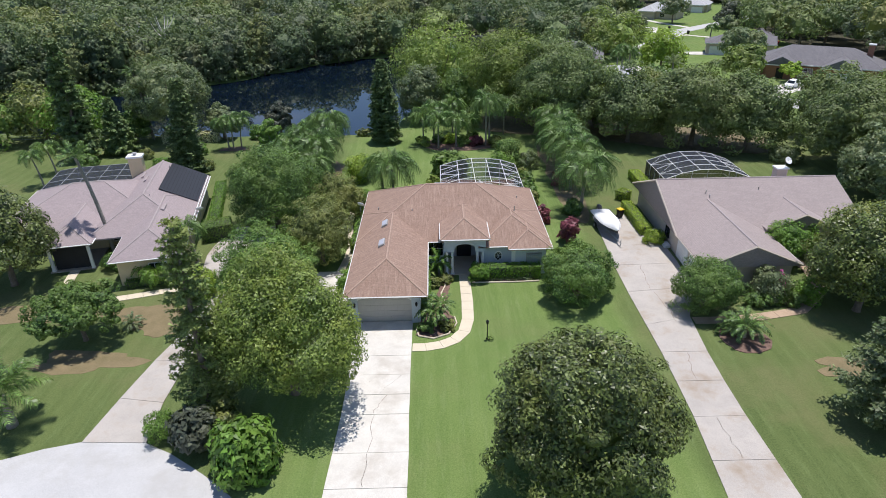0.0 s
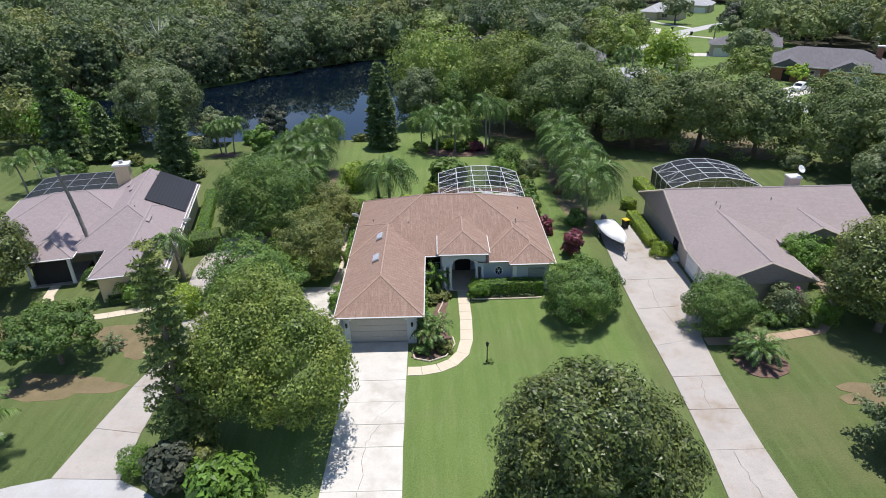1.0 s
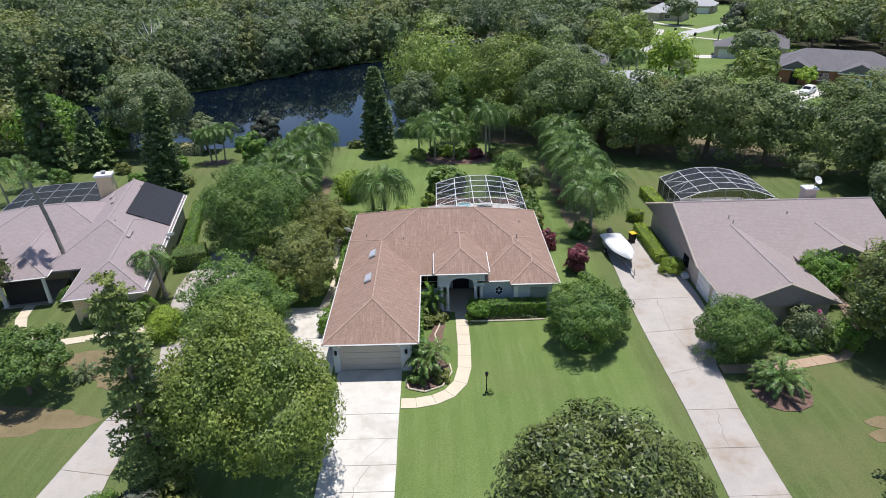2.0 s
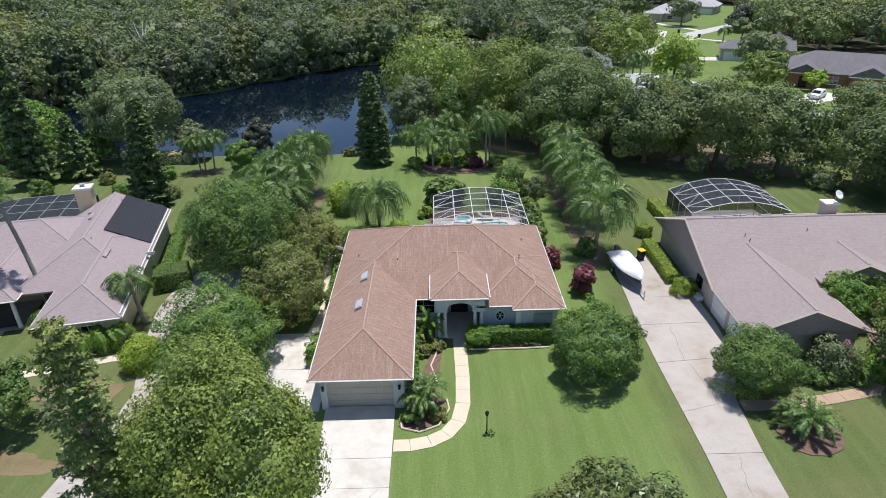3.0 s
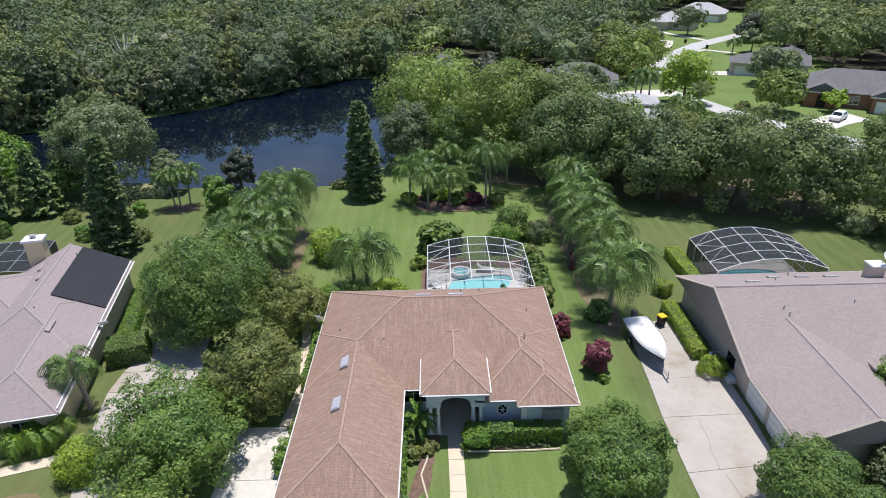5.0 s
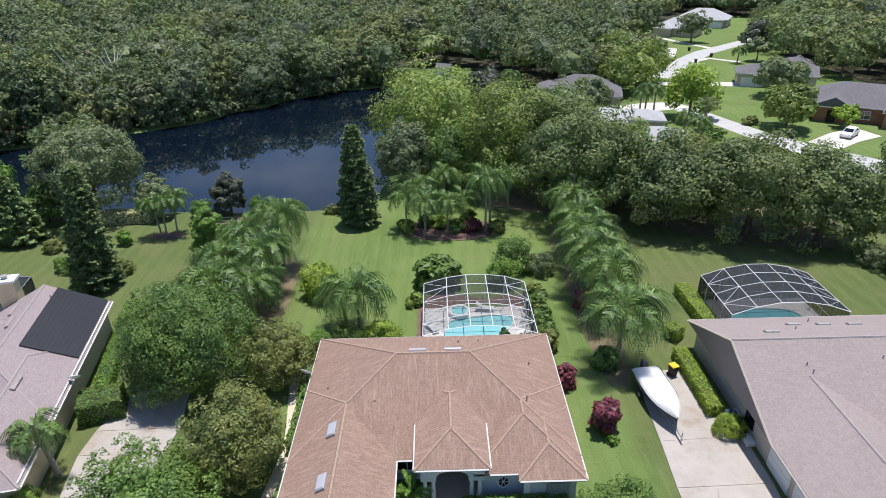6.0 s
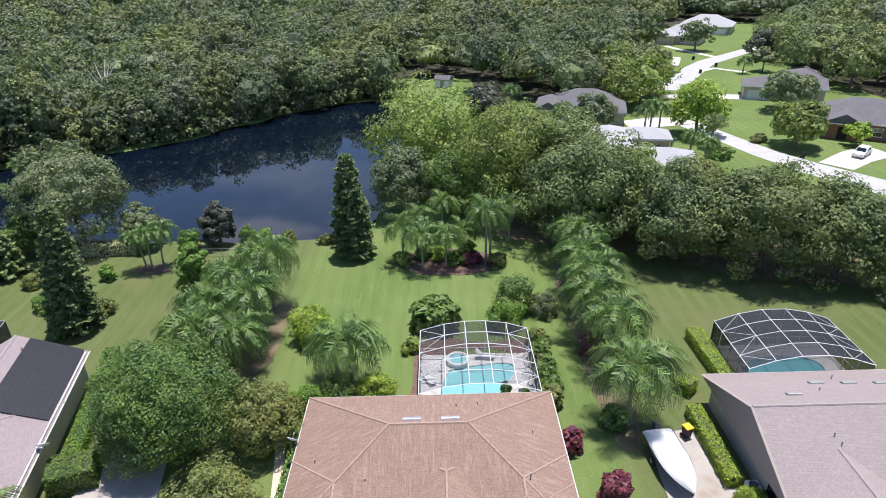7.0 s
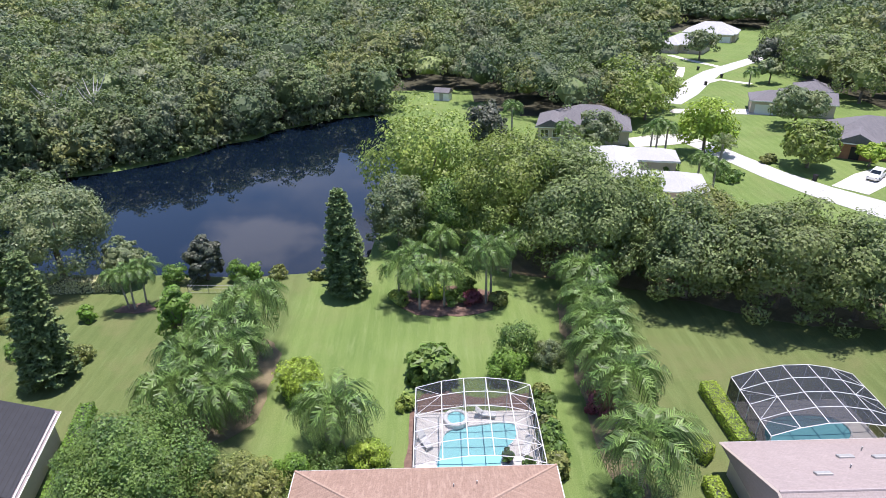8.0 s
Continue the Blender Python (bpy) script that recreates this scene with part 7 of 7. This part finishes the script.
# ---- boat, bins and garden things ----
def boat(x, y, turn):
    t = thing("boat", "covered motor boat on a trailer with its bow towards the street", "boat", "", "", pose(x, y, 0.06, 0, 0, turn))
    n, ns = 15, 12
    hull, cover = Form(), Form()
    rings, tops = [], []
    for i in range(n):
        s = i / (n - 1)
        yy = 3.1 - 6.2 * s
        half = 1.12 * (1 - max(0, (s - 0.45) / 0.55) ** 2.1) + 0.02
        keel = 0.55 + 0.5 * max(0, (s - 0.6) / 0.4) ** 2
        sheer = 1.28 + 0.18 * s
        rings.append([(half * u, yy, keel + (sheer - keel) * abs(u) ** 1.6) for u in np.linspace(-1, 1, ns)])
        peak = 0.5 * math.sin(math.pi * min(1, 0.12 + 0.88 * (1 - s))) * (1.0 if s > 0.18 else 0.7 + s) + 0.12 * math.sin(s * 17)
        tops.append([((half + 0.05) * u, yy * 1.01, sheer - 0.1 + 0.1 * (1 - u ** 8) + max(0.04, peak) * (1 - abs(u) ** 1.7)) for u in np.linspace(-1, 1, ns)])
    grid = lambda r: [(i * ns + k, i * ns + k + 1, (i + 1) * ns + k + 1, (i + 1) * ns + k) for i in range(r - 1) for k in range(ns - 1)]
    hull.add([p for r in rings for p in r], grid(n) + [tuple(range(ns))])
    cover.add([p for r in tops for p in r], [f[::-1] for f in grid(n)] + [tuple(range(ns))[::-1]])
    part("hull", hull, HULL, t, "dark hull", True)
    part("cover", cover, CANVAS, t, "white canvas cover", True)
    mo = part("outboard_motor", Form().box(-0.22, 0.22, 3.15, 3.7, 1.0, 1.75, 0.1), HULL, t, "dark outboard motor")
    part("leg", Form().box(-0.08, 0.08, 3.3, 3.55, 0.35, 1.0), HULL, mo)
    tr = part("trailer", Form().bar((-0.8, 2.4, 0.42), (0, -3.4, 0.42), 0.09).bar((0.8, 2.4, 0.42), (0, -3.4, 0.42), 0.09).bar((0, -3.3, 0.42), (0, -4.3, 0.42), 0.09).bar((-1.1, 1.0, 0.38), (1.1, 1.0, 0.38), 0.08).bar((-0.55, 0, 0.42), (0.55, 0, 0.42), 0.07), GREY_METAL, t, "galvanised boat trailer")
    for sx in (-1.15, 1.15):
        wh = part("wheel", Form().tube([(sx - 0.1, 1.0, 0.32), (sx + 0.1, 1.0, 0.32)], 0.32, 18), RUBBER, tr)
        part("rim", Form().tube([(sx - 0.115, 1.0, 0.32), (sx + 0.115, 1.0, 0.32)], 0.17, 12), GREY_METAL, wh)
    part("jack", Form().tube([(0.12, -3.9, 0.0), (0.12, -3.9, 0.75)], 0.04, 6), GREY_METAL, tr)
    return t


boat(19.15, 62.4, 4)


def bin_cart(x, y, turn, lid, body, label, z=0.06):
    t = thing("wheeled_bin", label, "bin", "", "", pose(x, y, z, 0, 0, turn))
    f = Form()
    a, b = 0.24, 0.31
    f.add([(-a, -a, 0.05), (a, -a, 0.05), (a, a, 0.05), (-a, a, 0.05), (-b, -b, 1.0), (b, -b, 1.0), (b, b, 1.0), (-b, b, 1.0)], [(3, 2, 1, 0), (4, 5, 6, 7), (0, 1, 5, 4), (1, 2, 6, 5), (2, 3, 7, 6), (3, 0, 4, 7)])
    part("body", f, body, t)
    part("lid", Form().box(-0.34, 0.34, -0.35, 0.36, 1.0, 1.09, 0.04), lid, t)
    for sx in (-0.28, 0.28):
        part("wheel", Form().tube([(sx - 0.03, 0.28, 0.12), (sx + 0.03, 0.28, 0.12)], 0.12, 12), RUBBER, t)
    part("handle", Form().tube([(-0.25, 0.4, 1.0), (0.25, 0.4, 1.0)], 0.02, 6), body, t)


bin_cart(21.5, 66.0, 20, YELLOW, DARK_METAL, "dark wheeled bin with a yellow lid beside the boat")
for bx, by in ((66.2, 131.6), (77.2, 205.5), (85.5, 214.8), (83.2, 226.5)):
    bin_cart(bx, by, 30, DARK_METAL, DARK_METAL, "dark wheeled bin at the street edge", 0.0)


def air_conditioner(x, y, z=0.0, turn=0.0):
    t = thing("air_conditioner", "square pale air conditioning unit with a round fan grille", "air conditioner", "", "", pose(x, y, z, 0, 0, turn))
    part("body", Form().box(-0.42, 0.42, -0.42, 0.42, 0, 0.82, 0.04), WHITE, t)
    part("fan_opening", Form().lathe([(0.33, 0.821), (0.33, 0.828)], 20), DARK_METAL, t)
    g = Form()
    for r in (0.12, 0.22, 0.32):
        g.tube([(r * math.cos(a), r * math.sin(a), 0.845) for a in np.linspace(0, 2 * math.pi, 20)], 0.008, 4)
    for i in range(6):
        a = i * math.pi / 6
        g.bar((-0.33 * math.cos(a), -0.33 * math.sin(a), 0.85), (0.33 * math.cos(a), 0.33 * math.sin(a), 0.85), 0.012)
    part("grille", g, GREY_METAL, t)
    for i in range(6):
        part("louvre", Form().box(-0.36, 0.36, -0.435, -0.42, 0.12 + i * 0.1, 0.17 + i * 0.1), GREY_METAL, t)
    part("pad", Form().box(-0.55, 0.55, -0.55, 0.55, -0.1 - z, 0.0), CONCRETE_OLD, t)


air_conditioner(24.05, 60.4, 0.1)
air_conditioner(-26.0, 64.6, 0.1, 12)
box = thing("equipment_box", "low white box at the edge of a driveway", "box", "", "", pose(24.3, 58.2, 0.06))
part("body", Form().box(-0.3, 0.3, -0.5, 0.5, 0, 0.3, 0.03), WHITE, box)
part("lid", Form().box(-0.33, 0.33, -0.53, 0.53, 0.3, 0.35, 0.02), WHITE, box)


def lamp_post(x, y):
    t = thing("garden_lamp_post", "short black lamp post on the front lawn", "lamp post", "", "", pose(x, y, 0))
    part("pole", Form().tube([(0, 0, -0.2), (0, 0, 0.3), (0, 0, 1.45)], [0.06, 0.045, 0.035], 8), DARK_METAL, t)
    h = part("lantern", Form().lathe([(0.05, 1.45), (0.1, 1.52), (0.12, 1.72), (0.15, 1.75), (0.02, 1.9)], 8), DARK_METAL, t)
    part("glass", Form().lathe([(0.085, 1.53), (0.105, 1.7)], 6), GLASS_PALE, h)
    part("base", Form().lathe([(0.12, -0.05), (0.12, 0.06), (0.06, 0.14)], 10), DARK_METAL, t)


lamp_post(3.9, 42.05)
shrub(4.1, 41.9, 0.35, 0.28, LEAF_PALE, "small yellowish plant below the lamp post", 0.08, 10, 24)


def fence(pts, label, h=1.1, step=2.4, rails=(0.15, 0.6, 1.05)):
    t = thing("wire_fence", label, "fence")
    for a, b in zip(pts, pts[1:]):
        a, b = Vector((*a, 0)), Vector((*b, 0))
        k = max(1, round((b - a).length / step))
        for i in range(k + 1):
            p = a + (b - a) * i / k
            part("post", Form().tube([(p.x, p.y, -0.2), (p.x, p.y, h)], 0.035, 6), GREY_METAL, t)
        for z in rails:
            part("rail", Form().bar((a.x, a.y, z), (b.x, b.y, z), 0.025), GREY_METAL, t)
    return t


fence([(-27.4, 102.0), (-27.6, 99.4), (-20.2, 99.2)], "low wire garden fence near the pond")
fence([(-78, 104.4), (-60, 103.4), (-48, 102.6)], "wire fence along the pond bank")


def bed_edging(pts, label):
    t = thing("bed_edging", label, "edging")
    f = Form()
    f.tube([(x, y, 0.08) for x, y in pts], 0.07, 6)
    part("curb", f, WALK_PALE, t)


bed_edging([(3.2, 51.35), (5, 51.3), (7.5, 51.3), (9.7, 51.4)], "pale concrete edging along the hedge bed")
bed_edging([(0.9, 52.4), (0.5, 50.6), (0.15, 49.4), (0.6, 47.4), (0.3, 46.6)], "pale concrete edging of the entrance bed")
bed_edging([(-2.0, 43.6), (-1.8, 42.6), (-0.6, 42.2), (0.7, 42.8), (1.45, 44.4), (1.3, 45.4)], "pale concrete edging of the entrance bed")


def car(x, y, turn, paint, label):
    t = thing("car", label, "car", "", "", pose(x, y, 0.03, 0, 0, turn))
    prof = [(-2.2, 0.35), (-2.25, 0.75), (-2.1, 0.95), (-1.1, 1.05), (-0.45, 1.62), (1.4, 1.66), (2.1, 1.1), (2.2, 0.9), (2.2, 0.35)]
    f = Form()
    n = len(prof)
    narrow = lambda z: 0.9 if z < 1.1 else 0.72
    f.add([(px, -narrow(pz), pz) for px, pz in prof] + [(px, narrow(pz), pz) for px, pz in prof], [tuple(range(n)), tuple(range(2 * n - 1, n - 1, -1))] + [(i, n + i, n + (i + 1) % n, (i + 1) % n) for i in range(n)])
    part("body", f, paint, t)
    part("windscreen", Form().add([(-1.06, -0.76, 1.09), (-1.06, 0.76, 1.09), (-0.5, 0.66, 1.6), (-0.5, -0.66, 1.6)], [(0, 3, 2, 1)]), GLASS, t)
    for s in (-1, 1):
        part("side_window", Form().add([(-0.75, s * 0.84, 1.14), (1.85, s * 0.84, 1.14), (1.35, s * 0.735, 1.58), (-0.35, s * 0.735, 1.58)], [(0, 1, 2, 3)[::s]]), GLASS, t)
    for wx in (-1.4, 1.35):
        for s in (-1, 1):
            wh = part("wheel", Form().tube([(wx, s * 0.72, 0.33), (wx, s * 0.93, 0.33)], 0.33, 16), RUBBER, t)
            part("rim", Form().tube([(wx, s * 0.8, 0.33), (wx, s * 0.94, 0.33)], 0.2, 10), GREY_METAL, wh)
    for s in (-0.6, 0.6):
        part("headlight", Form().box(-2.27, -2.15, s - 0.15, s + 0.15, 0.7, 0.85), GLASS_PALE, t)


RED_PAINT = mottled("red car paint", (0.4, 0.02, 0.02), (0.45, 0.03, 0.03), 2, 0.3, 20, 0)
car(76.6, 131.8, 40, WHITE, "white car parked before a brick house")
car(101.0, 190.0, 150, RED_PAINT, "red car parked under oaks")

# cracks in the drive
rngc = np.random.default_rng(5)
crack = thing("driveway_crack", "thin dark cracks across the driveway slabs", "crack")
for a, b in (((-4.95, 26.8), (-4.95, 29.5)), ((-4.9, 29.7), (-4.75, 33.1)), ((-4.8, 33.3), (-4.0, 35.2)), ((-6.6, 36.4), (-5.0, 36.9)), ((-4.6, 35.4), (-3.0, 37.5)), ((19.1, 36.2), (19.6, 39.5)), ((19.8, 49.2), (20.4, 54.1)), ((19.0, 28.4), (18.9, 32.1)), ((20.3, 43.8), (20.0, 48.8))):
    p = [(a[0] + (b[0] - a[0]) * s + rngc.normal() * 0.1 * (0 < s < 1), a[1] + (b[1] - a[1]) * s, 0.068) for s in np.linspace(0, 1, 7)]
    f = Form()
    for q, r2 in zip(p, p[1:]):
        f.add([(q[0] - 0.012, q[1], q[2]), (q[0] + 0.012, q[1], q[2]), (r2[0] + 0.012, r2[1], r2[2]), (r2[0] - 0.012, r2[1], r2[2]), (q[0], q[1], q[2] - 0.01), (r2[0], r2[1], r2[2] - 0.01)], [(0, 1, 2, 3), (0, 3, 5, 4), (1, 4, 5, 2)])
    part("crack", f, MULCH, crack)
